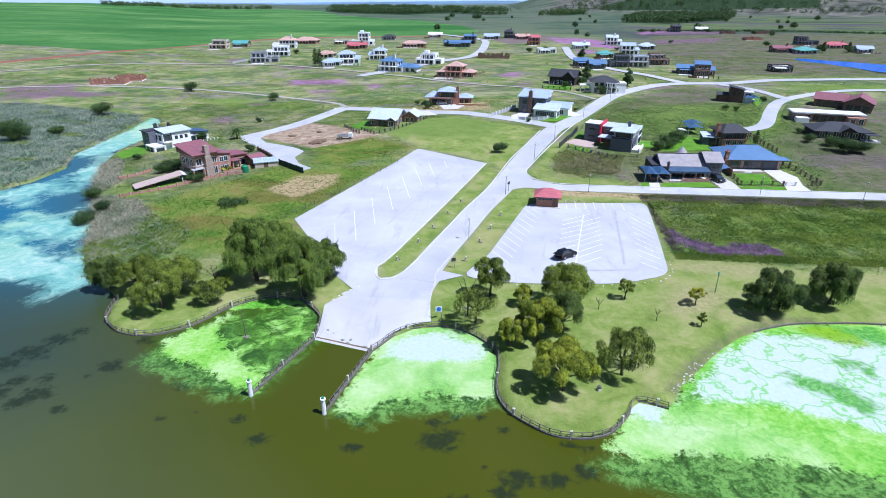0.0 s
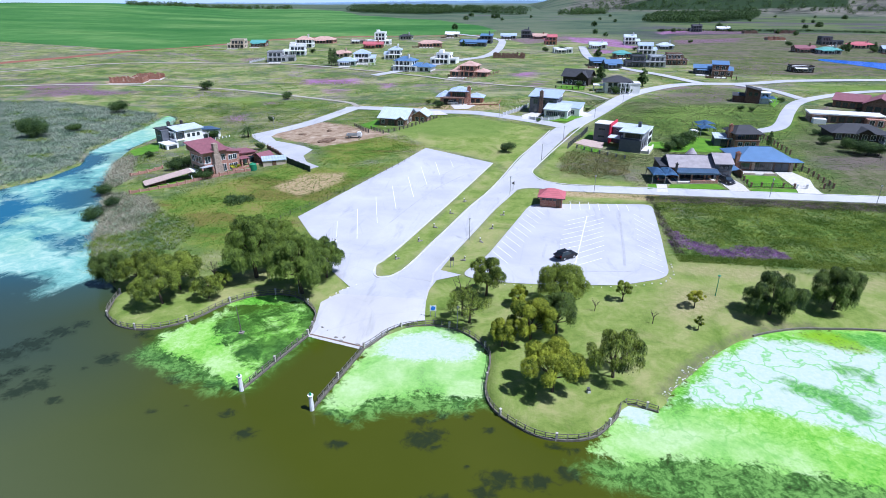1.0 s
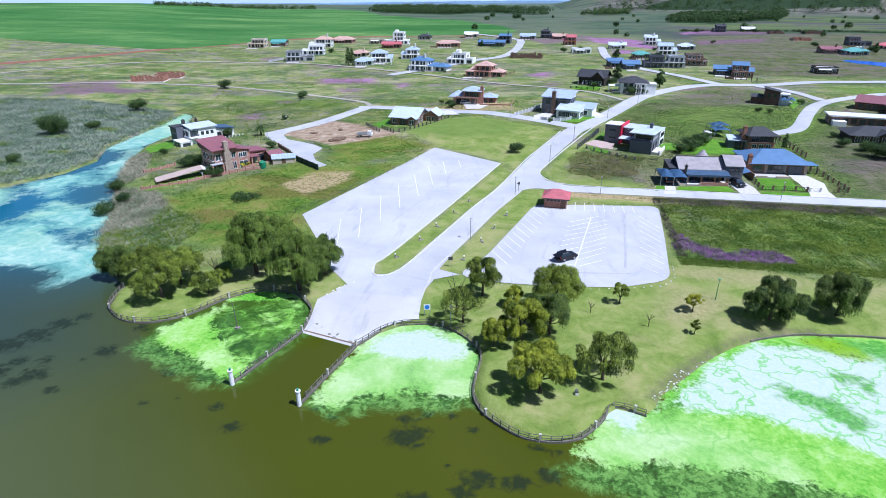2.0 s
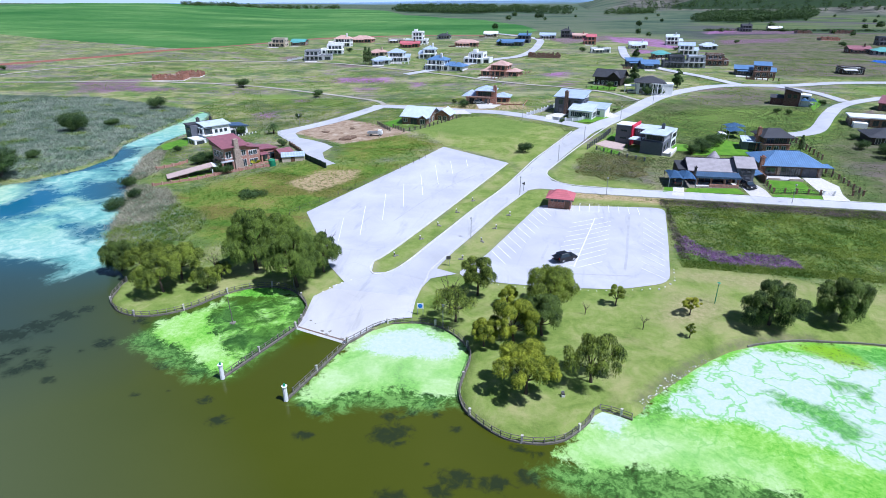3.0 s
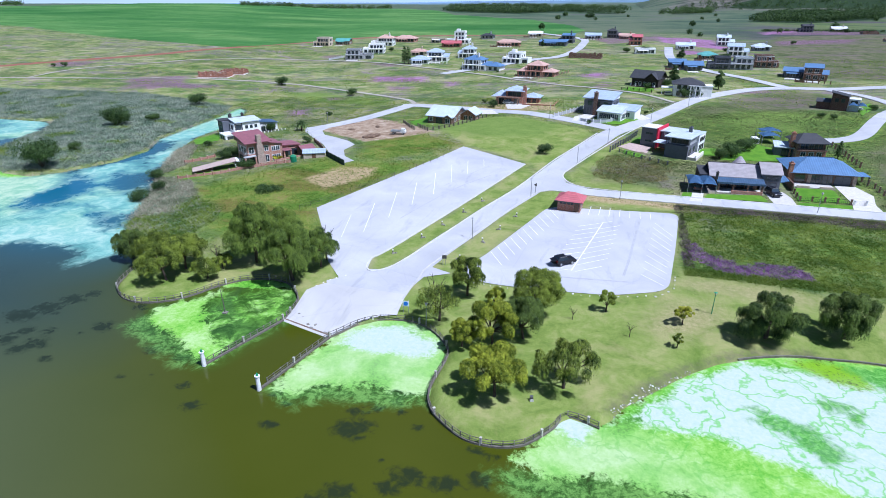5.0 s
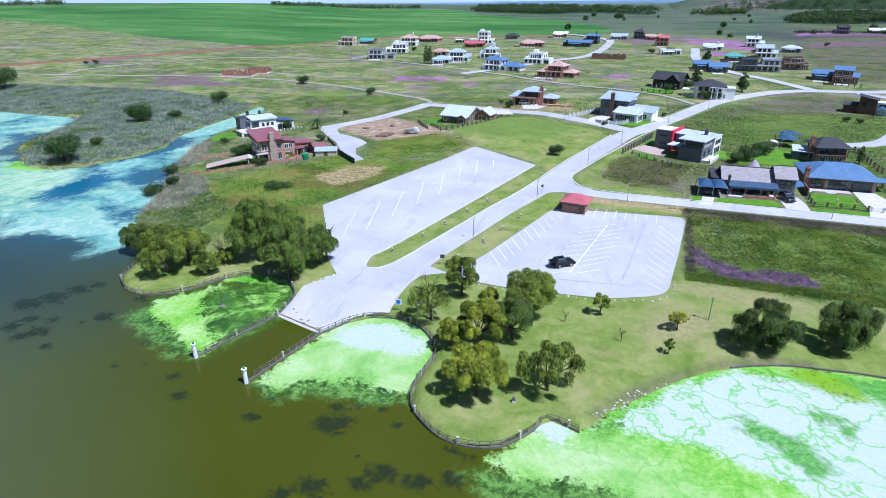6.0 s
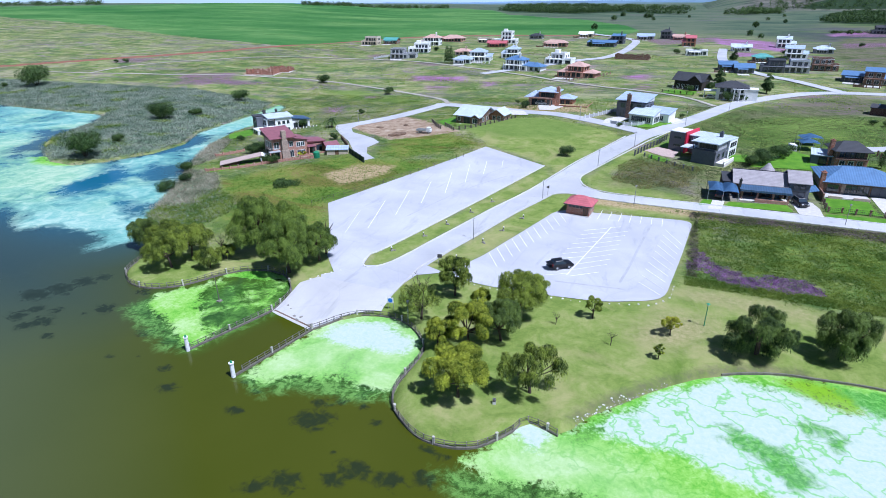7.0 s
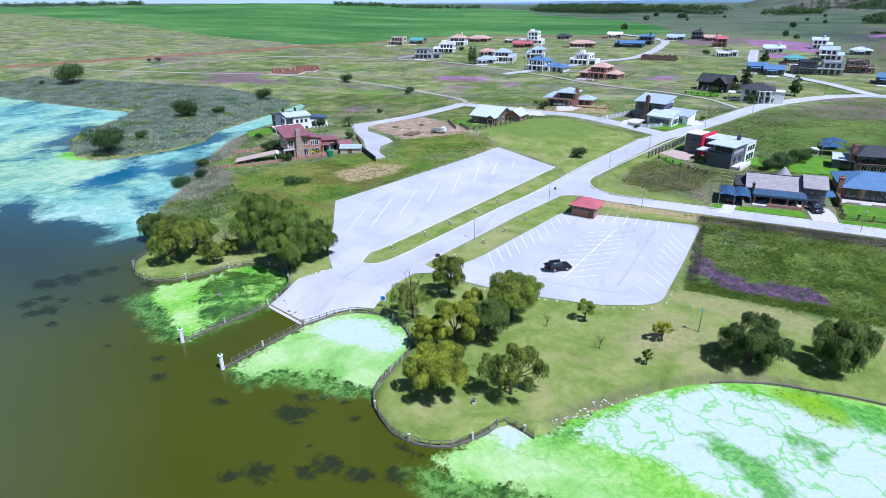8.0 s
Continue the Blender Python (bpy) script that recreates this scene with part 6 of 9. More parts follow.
# dark-roofed two-storey brick house and its sheds
h = site("house", *(72.8, 178.3), 8, "two-storey red brick house with a charcoal hipped roof", size=0.9)
B = (0, 0, 8.4, 8.0)
block(h, B, -0.8, 2.9, BRICK_RED)
block(h, (0.2, 0.6, 8.2, 7.8), 2.9, 5.2, BRICK_BROWN, "upper_wall")
hip(h, B, 5.2, 2.2, ROOF_DARK, 0.8, 3.2)
row(h, (0.2, 0.6, 8.2, 7.8), "f", 5, 3.3, 1.0, 1.4)
row(h, B, "f", 3, 1.0, 1.3, 1.3, FRAME_WHITE)
row(h, B, "r", 3, 1.0, 1.2, 1.2)
slab(h, (0, -0.5, 8.4, 0.5), 2.75, BRICK_BROWN, 0.0, 0.25, "balcony")
posts(h, [(0.2, -0.3), (2.9, -0.3), (5.6, -0.3), (8.2, -0.3)], 3.0, 5.2, FRAME_DARK, 0.07)
chimney(h, -0.6, 3.0, -0.6, 7.4, BRICK_RED, 1.0, 1.2)
s = site("shed", *(68, 180.8), -6, "dark open shed with a pale flat sheet roof", "shed")
block(s, (0, 0, 6.0, 5.0), -0.5, 2.5, PLASTER_SLATE)
mono(s, (0, 0, 6.0, 5.0), 2.6, 3.2, ROOF_PALE, 0.3)
opening(s, (0, 0, 6.0, 5.0), "f", 3.0, 0, 2.6, 2.1, FRAME_DARK)
s = site("storage_container", *(64.6, 191.5), 8, "white steel storage container on the grass", "container", size=0.65)
block(s, (0, 0, 2.4, 5.0), 0.05, 2.6, WHITE, "box")
for k in range(8):
    part("rib", box_mesh(2.4, 0.3 + k * 0.6, 0.2, 2.46, 0.55 + k * 0.6, 2.5), WHITE, s)
opening(s, (0, 0, 2.4, 5.0), "f", 1.2, 0.15, 2.0, 2.2, FRAME_WHITE, "door", WHITE)


def shade_port(px_at, rot, w, d, n, label):
    """Carport of peaked shade nets on steel posts."""
    top = site("shade_carport", *px_at, rot, label, "carport", "shade carports")
    for i in range(n):
        x0, x1 = w * i / n, w * (i + 1) / n
        bm = bmesh.new()
        c = bm.verts.new(((x0 + x1) / 2, d / 2, 3.5))
        ring = []
        for k in range(12):
            a = k / 12 * 4
            s, f = int(a) % 4, a % 1
            p0, p1 = [((x0, 0), (x1, 0)), ((x1, 0), (x1, d)), ((x1, d), (x0, d)), ((x0, d), (x0, 0))][s]
            ring.append(bm.verts.new((p0[0] + (p1[0] - p0[0]) * f, p0[1] + (p1[1] - p0[1]) * f, 2.35 + 0.22 * abs(math.sin(math.pi * f)))))
        for a, b in zip(ring, ring[1:] + ring[:1]):
            bm.faces.new((a, b, c))
        bmesh.ops.solidify(bm, geom=bm.faces[:], thickness=0.03)
        part("shade_net", bm, SHADE_NET, top, "blue shade net")
    posts(top, [(w * i / n, y) for i in range(n + 1) for y in (0.05, d - 0.05)], -0.4, 2.4, STEEL, 0.06)
    return top


shade_port((42.6, 144.4), 1, 6.2, 7.4, 2, "blue shade-net carport beside the tiled house")
shade_port((66.9, 192.0), 10, 5.0, 5.0, 1, "dark blue shade-net carport behind the garden")
shade_port((67.6, 198.4), 10, 6.0, 4.0, 1, "dark blue shade-net carport at the plot edge")

# brick gable house with carports, far down the lane
h = site("house", *(101.1, 254.1), -16, "dark red brick house with a charcoal skillion roof", size=0.9)
B = (0, 0, 6.0, 7.0)
block(h, B, -0.8, 5.4, BRICK_DARK)
mono(h, B, 7.2, 5.8, ROOF_DARK, 0.5, BRICK_DARK, along="x")
block(h, (-5.0, 1.0, -0.05, 6.0), -0.8, 2.8, BRICK_DARK)
mono(h, (-5.0, 1.0, -0.05, 6.0), 3.0, 3.8, ROOF_DARK)
block(h, (6.1, 1.0, 10.0, 6.5), -0.8, 4.6, PLASTER_WHITE)
slab(h, (6.1, 1.0, 10.0, 6.5), 4.6, ROOF_WHITE, 0.3, 0.25)
row(h, B, "f", 2, 3.4, 1.2, 1.4)
row(h, (6.1, 1.0, 10.0, 6.5), "f", 2, 2.9, 1.0, 1.2)
shade_port((106.3, 250.9), -10, 5.6, 4.8, 2, "blue shade-net carport beside the brick house")
shade_port((98.6, 257.8), -10, 5.0, 4.6, 2, "blue shade-net carport behind the brick house")

# maroon-roofed pair, long flat-roofed house and dark-roofed house
h = site("house", *(132.2, 248.3), -32, "long brown brick house with maroon gabled roofs")
B = (0, 0, 11.0, 11.0)
block(h, B, -0.8, 2.6, BRICK_BROWN)
gable(h, B, 2.8, 2.2, ROOF_MAROON, BRICK_BROWN, 0.5, "x")
row(h, B, "f", 4, 0.4, 1.5, 1.6)
C = (10.5, -5.5, 20.0, 8.0)
block(h, C, -0.8, 3.0, BRICK_BROWN)
gable(h, C, 3.0, 2.6, ROOF_MAROON, BRICK_BROWN, 0.6, "y")
row(h, C, "f", 3, 0.4, 1.8, 1.8)
row(h, C, "r", 4, 0.6, 1.4, 1.5)
h = site("house", *(111.2, 218.6), -12, "low brick house with a long white flat roof")
B = (0, 0, 22.0, 7.0)
block(h, B, -0.8, 2.7, BRICK_BROWN)
slab(h, B, 2.7, ROOF_WHITE, 0.6, 0.45)
row(h, B, "f", 8, 0.5, 1.5, 1.6)
block(h, (16.5, -3.0, 22.0, 0.02), -0.8, 2.4, BRICK_PINK)
opening(h, (16.5, -3.0, 22.0, 0.0), "f", 1.5, 0.2, 1.4, 1.8, FRAME_WHITE)
opening(h, (16.5, -3.0, 22.0, 0.0), "f", 4.0, 0.2, 1.4, 1.8, FRAME_WHITE)
block(h, (0.5, -3.2, 4.5, -0.05), -0.8, 1.6, PLASTER_WHITE, "lean_to")
h = site("house", *(106.7, 192.7), -6, "dark timber house with a broad charcoal hipped roof", size=0.88)
B = (0, 0, 18.0, 11.0)
block(h, B, -0.8, 2.6, DARK_WOOD)
hip(h, B, 2.7, 2.5, ROOF_DARK, 1.0)
gable(h, (7.5, -1.5, 12.5, 5.0), 2.75, 1.8, ROOF_DARK, DARK_WOOD, 0.5, "y")
row(h, B, "f", 6, 0.4, 1.6, 1.8, FRAME_WHITE)
block(h, (15.0, -4.0, 20.0, 0), -0.8, 0.2, PAVING, "terrace")
slab(h, (15.2, -3.8, 19.6, -0.3), 2.3, ROOF_DARK, 0.2, 0.15, "porch_roof")
posts(h, [(15.4, -3.6), (19.4, -3.6)], -0.3, 2.3, FRAME_WHITE, 0.1)

# white lakeside house with flat roofs
h = site("house", -100.2, 170.4, 55, "white plastered two-storey house with pale sheet roofs beside the river", size=0.88)
B = (0, 0, 10.4, 7.4)
block(h, B, -1.6, 5.0, PLASTER_WHITE)
mono(h, (0.6, -0.3, 10.6, 6.4), 5.8, 6.5, ROOF_PALE, 0.3, None, 0.3)
block(h, (3.0, 0.2, 10.2, 6.2), 5.0, 5.75, PLASTER_WHITE, "clerestory")
posts(h, [(0.5, -0.4), (3.0, -0.4)], 2.6, 5.75, FRAME_DARK, 0.14)
slab(h, (-0.4, -1.7, 3.2, 0), 2.4, PLASTER_WHITE, 0.0, 0.3, "balcony")
bm = bmesh.new()
tube(bm, [(-0.3, -1.6, 3.5), (3.1, -1.6, 3.5)], 0.04, 0.04, 5)
part("balcony_rail", bm, FRAME_DARK, h)
row(h, (3.2, 0, 10.4, 7.4), "f", 3, 3.0, 0.9, 1.1, FRAME_DARK)
opening(h, B, "f", 1.6, 2.8, 2.2, 1.9, FRAME_DARK)
row(h, (3.2, 0, 10.4, 7.4), "f", 3, 0.3, 0.9, 0.9, FRAME_DARK)
row(h, B, "l", 2, 2.8, 2.0, 1.7, FRAME_DARK)
block(h, (-4.4, -1.6, -0.02, 5.0), -1.6, 1.5, PLASTER_WHITE)
slab(h, (-4.4, -1.6, -0.02, 5.0), 1.5, ROOF_WHITE, 0.1, 0.2)
row(h, (-4.4, -1.6, -0.02, 5.0), "f", 2, -0.2, 1.3, 1.3)
row(h, (-4.4, -1.6, -0.02, 5.0), "l", 2, -0.2, 1.6, 1.4)
block(h, (-2.6, 5.1, 8.0, 10.5), -1.6, 5.6, PLASTER_SLATE)
slab(h, (-2.9, 6.5, 8.2, 10.7), 5.65, ROOF_DARK, 0.2, 0.3)
row(h, (-2.6, 5.1, 8.0, 10.5), "l", 2, 3.2, 1.5, 1.5)
chimney(h, 1.6, 7.8, 5.6, 7.6, FRAME_DARK, 1.0, 1.0)
chimney(h, 7.0, 9.0, 5.6, 7.2, FRAME_DARK, 0.8, 0.8)
C = (10.6, 2.4, 18.6, 9.6)
block(h, C, -1.6, 3.2, PLASTER_WHITE)
mono(h, C, 4.6, 3.4, ROOF_SLATE, 0.5, PLASTER_GREY, along="x")
row(h, C, "f", 3, 0.4, 1.5, 1.9, FRAME_DARK)
opening(h, C, "r", 3.4, 0.0, 2.6, 2.2, FRAME_DARK)
block(h, (11.2, -1.6, 20.5, 2.38), -1.6, 0.3, PAVING, "terrace")
posts(h, [(11.4 + k * 1.45, -1.5) for k in range(7)], 0.3, 1.25, PLASTER_WHITE, 0.12)
for z in (0.75, 1.15):
    bm = bmesh.new()
    tube(bm, [(11.4, -1.5, z), (20.1, -1.5, z)], 0.05, 0.05, 5)
    part("rail", bm, PLASTER_SLATE, h)

# pink brick house with maroon roofs
h = site("house", -73.8, 139.2, 56, "pink face-brick two-storey house with maroon roofs and a stone chimney")
B = (0, 0, 6.4, 7.4)
block(h, B, -1.2, 6.2, BRICK_PINK)
mono(h, (-0.6, -0.7, 6.6, 7.6), 6.6, 8.3, ROOF_MAROON, 0.4, BRICK_BROWN)
bm = bmesh.new()
box(bm, 2.2, -1.3, -1.2, 4.6, 0.05, 3.0)
box(bm, 2.4, -1.25, 3.0, 4.2, 0.05, 5.8)
box(bm, 2.6, -1.2, 5.8, 3.9, -0.05, 8.6)
bmesh.ops.bevel(bm, geom=bm.edges[:], offset=0.06, segments=1, affect="EDGES")
part("stone_chimney", bm, STONE, h, "rough stone chimney stack")
opening(h, B, "f", 1.1, 3.4, 1.4, 1.8, FRAME_WHITE)
opening(h, B, "f", 1.1, 0.4, 1.4, 2.0, FRAME_DARK)
opening(h, B, "f", 5.5, 3.6, 1.1, 1.4, FRAME_WHITE)
opening(h, B, "f", 5.5, 0.5, 1.1, 1.9, FRAME_WHITE)
row(h, B, "l", 3, 3.4, 1.4, 1.7, FRAME_WHITE)
row(h, B, "l", 3, 0.4, 1.4, 1.9, FRAME_DARK)
slab(h, (-1.5, -1.3, 1.9, -0.02), 2.7, PLASTER_GREY, 0.0, 0.25, "balcony")
bm = bmesh.new()
tube(bm, [(-1.4, -0.1, 3.9), (-1.4, -1.2, 3.9), (1.8, -1.2, 3.9)], 0.05, 0.05, 5)
part("balcony_rail", bm, PLASTER_WHITE, h)
posts(h, [(-1.3, -1.1), (1.7, -1.1)], -1.0, 2.7, BRICK_PINK, 0.2, "pillar")
C = (6.42, 0.5, 10.6, 7.0)
block(h, C, -1.2, 4.9, BRICK_PINK)
mono(h, C, 6.0, 5.0, ROOF_MAROON, 0.4, BRICK_PINK, along="x")
row(h, C, "f", 2, 3.2, 1.1, 1.2, FRAME_WHITE)
row(h, C, "f", 2, 0.4, 1.1, 1.6, FRAME_WHITE)
D = (10.62, 2.4, 17.0, 8.0)
block(h, D, -1.2, 2.9, BRICK_PINK)
mono(h, D, 4.0, 3.4, ROOF_MAROON, 0.4, BRICK_PINK, along="x")
row(h, D, "f", 2, 0.3, 2.0, 2.0, FRAME_DARK)
slab(h, (10.7, -0.2, 13.0, 2.38), 2.6, ROOF_MAROON, 0.2, 0.2, "porch_roof")
posts(h, [(10.8, 0.0), (12.9, 0.0)], -0.8, 2.6, BRICK_PINK, 0.2, "pillar")
E = (15.6, -2.4, 19.4, 1.6)
block(h, E, -1.2, 2.3, BRICK_BROWN)
gable(h, E, 2.5, 1.1, ROOF_MAROON, BRICK_BROWN, 0.4, "x")
opening(h, E, "f", 1.9, -0.2, 2.2, 2.0, FRAME_DARK)
block(h, (6.9, -1.6, 15.5, -1.35), -1.2, 1.0, BRICK_PINK, "yard_wall")
# its water tank, garden shelter and low shed
tank = site("water_tank", *(-63.2, 145.2), 0, "dark green plastic rainwater tank beside the house wall", "water tank")
bm = bmesh.new()
bmesh.ops.create_cone(bm, cap_ends=True, segments=20, radius1=0.95, radius2=0.95, depth=1.7, matrix=pose(0, 0, 0.8))
part("drum", bm, plain("tank_green", (0.02, 0.2, 0.1), 0.5), tank)
bm = bmesh.new()
bmesh.ops.create_cone(bm, cap_ends=True, segments=20, radius1=0.95, radius2=0.3, depth=0.4, matrix=pose(0, 0, 1.85))
part("lid", bm, GREEN_PAINT, tank)
s = site("shed", *(-61.6, 148.2), 26, "low shed with a pale blue sheet roof", "shed")
block(s, (0, 0, 6.2, 2.6), -0.5, 1.6, PLASTER_BEIGE)
mono(s, (0, 0, 6.2, 2.6), 1.7, 2.3, ROOF_SKY, 0.25)
opening(s, (0, 0, 6.2, 2.6), "f", 3.0, 0.0, 0.9, 1.5, FRAME_DARK, "door", DOOR_WOOD)
s = site("garden_shelter", *(-76.3, 136.8), 40, "open garden shelter with a long sloping pale roof", "shelter")
mono(s, (-11.5, 0, 0, 4.2), 0.35, 2.2, BRICK_PALE, 0.1, along="x")
mono(s, (0.1, 0, 3.8, 4.2), 2.2, 0.9, PLASTER_WHITE, 0.1, along="x")
posts(s, [(-0.2, 0.2), (-0.2, 4.0), (3.4, 0.2)], -0.5, 1.2, WHITE, 0.12)
s = site("garden_bench", *(-85.7, 131.5), 20, "brick-coloured garden bench deck on the lawn", "bench")
block(s, (0, 0, 4.0, 1.8), -0.2, 0.5, BRICK_PINK, "deck")
block(s, (0, 1.6, 4.0, 1.8), 0.5, 1.1, BRICK_PINK, "back")

# pale-roofed brick cottage
h = site("house", *(-39.8, 198.9), -8, "brown brick cottage with a wide pale sheet roof")
B = (0, 0, 9.6, 11.0)
block(h, B, -0.8, 2.7, BRICK_BROWN)
gable(h, B, 2.8, 2.6, ROOF_PALE, BRICK_BROWN, 0.8, "x", 0.6)
C = (6.6, -1.2, 9.6, 0.02)
block(h, C, -0.8, 2.5, BRICK_BROWN)
gable(h, C, 2.6, 1.1, ROOF_PALE, BRICK_BROWN, 0.3, "y")
opening(h, C, "f", 1.5, 0.7, 1.7, 1.5, FRAME_WHITE)
opening(h, B, "f", 1.2, 0.9, 1.2, 1.2, FRAME_WHITE)
opening(h, B, "f", 4.3, 0.1, 2.2, 2.1)
block(h, (2.4, -2.2, 6.4, 0), -0.6, 0.1, PAVING, "step")
row(h, B, "r", 3, 0.9, 1.2, 1.3, FRAME_WHITE)
D = (9.7, 7.5, 15.0, 13.5)
block(h, D, -0.8, 2.5, BRICK_RED)
gable(h, D, 2.6, 2.0, ROOF_PALE, BRICK_RED, 0.6, "y")
row(h, D, "f", 2, 0.6, 1.2, 1.5, FRAME_WHITE)
slab(h, (5.0, -0.9, 9.6, 0), 2.55, ROOF_SKY, 0.1, 0.15, "porch_roof")

# red-brick house with a tall chimney
h = site("house", *(-23.1, 236.9), -3, "brown brick two-storey house with light blue roofs and a brick chimney")
B = (0, 0, 11.0, 8.0)
block(h, B, -0.8, 3.0, BRICK_RED)
U = (4.0, 0.6, 11.0, 8.0)
block(h, U, 3.0, 5.4, BRICK_RED, "upper_wall")
hip(h, U, 5.5, 1.6, ROOF_SKY, 0.8)
hip(h, (-1.5, 0.8, 4.0, 8.0), 3.1, 2.0, ROOF_SKY, 0.6)
row(h, U, "f", 3, 3.3, 1.6, 1.6)
row(h, B, "f", 3, 0.2, 2.0, 2.1)
slab(h, (1.0, -2.0, 9.6, 0.6), 2.9, BRICK_BROWN, 0.0, 0.3, "balcony")
posts(h, [(1.2, -1.8), (9.4, -1.8)], -0.5, 2.9, BRICK_BROWN, 0.25, "pillar")
chimney(h, 11.6, 0.9, -0.6, 7.2, BRICK_RED, 1.3, 1.1)
D = (11.1, 3.0, 17.0, 9.0)
block(h, D, -0.8, 2.8, BRICK_RED)
hip(h, D, 2.9, 1.5, ROOF_SKY, 0.6)
row(h, D, "f", 2, 0.8, 1.3, 1.3)
block(h, (11.3, -2.5, 24.0, -2.2), -0.6, 1.2, BRICK_RED, "yard_wall")
block(h, (23.7, -2.2, 24.0, 9.0), -0.6, 1.2, BRICK_RED, "yard_wall")

# thatched dark house and white house with a charcoal roof
h = site("house", *(29.7, 290.6), -24, "dark timber house under a low charcoal roof")
B = (0, 0, 12.4, 8.0)
block(h, B, -0.8, 3.4, DARK_WOOD)
gable(h, B, 3.5, 3.2, ROOF_DARK, DARK_WOOD, 1.0, "x")
gable(h, (7.0, -1.5, 12.0, 6.0), 3.6, 2.6, ROOF_DARK, DARK_WOOD, 0.6, "y")
row(h, B, "f", 5, 0.3, 1.2, 1.5, FRAME_WHITE)
block(h, (0.5, -2.5, 12.0, 0), -0.8, 0.2, DARK_WOOD, "deck")
posts(h, [(0.7 + k * 2.2, -2.3) for k in range(6)], 0.2, 1.2, WHITE, 0.12)
h = site("house", *(46.3, 266.4), -2, "white two-storey house with a charcoal hipped roof and carport")
B = (0, 0, 11.0, 9.0)
block(h, B, -0.8, 5.0, PLASTER_WHITE)
hip(h, B, 5.0, 2.2, ROOF_DARK, 0.9)
row(h, B, "f", 4, 3.1, 1.3, 1.4)
row(h, B, "f", 4, 0.4, 1.3, 1.8)
block(h, (11.1, 1.0, 15.0, 7.0), -0.8, 4.2, PLASTER_WHITE)
slab(h, (11.1, 1.0, 15.0, 7.0), 4.2, ROOF_WHITE, 0.2, 0.25)
posts(h, [(6.5, -1.6), (8.5, -1.6), (10.5, -1.6)], -0.4, 4.6, PLASTER_WHITE, 0.2, "pillar")
slab(h, (5.8, -1.8, 11.0, 0), 4.5, ROOF_WHITE, 0.1, 0.2, "porch_roof")
s = site("carport", *(41.8, 270), -4, "white-roofed carport with slim posts", "carport")
slab(s, (0, 0, 6.0, 5.0), 2.6, ROOF_WHITE, 0.2, 0.2)
posts(s, [(0.2, 0.2), (5.8, 0.2), (0.2, 4.8), (5.8, 4.8)], -0.4, 2.6, PLASTER_WHITE, 0.12)


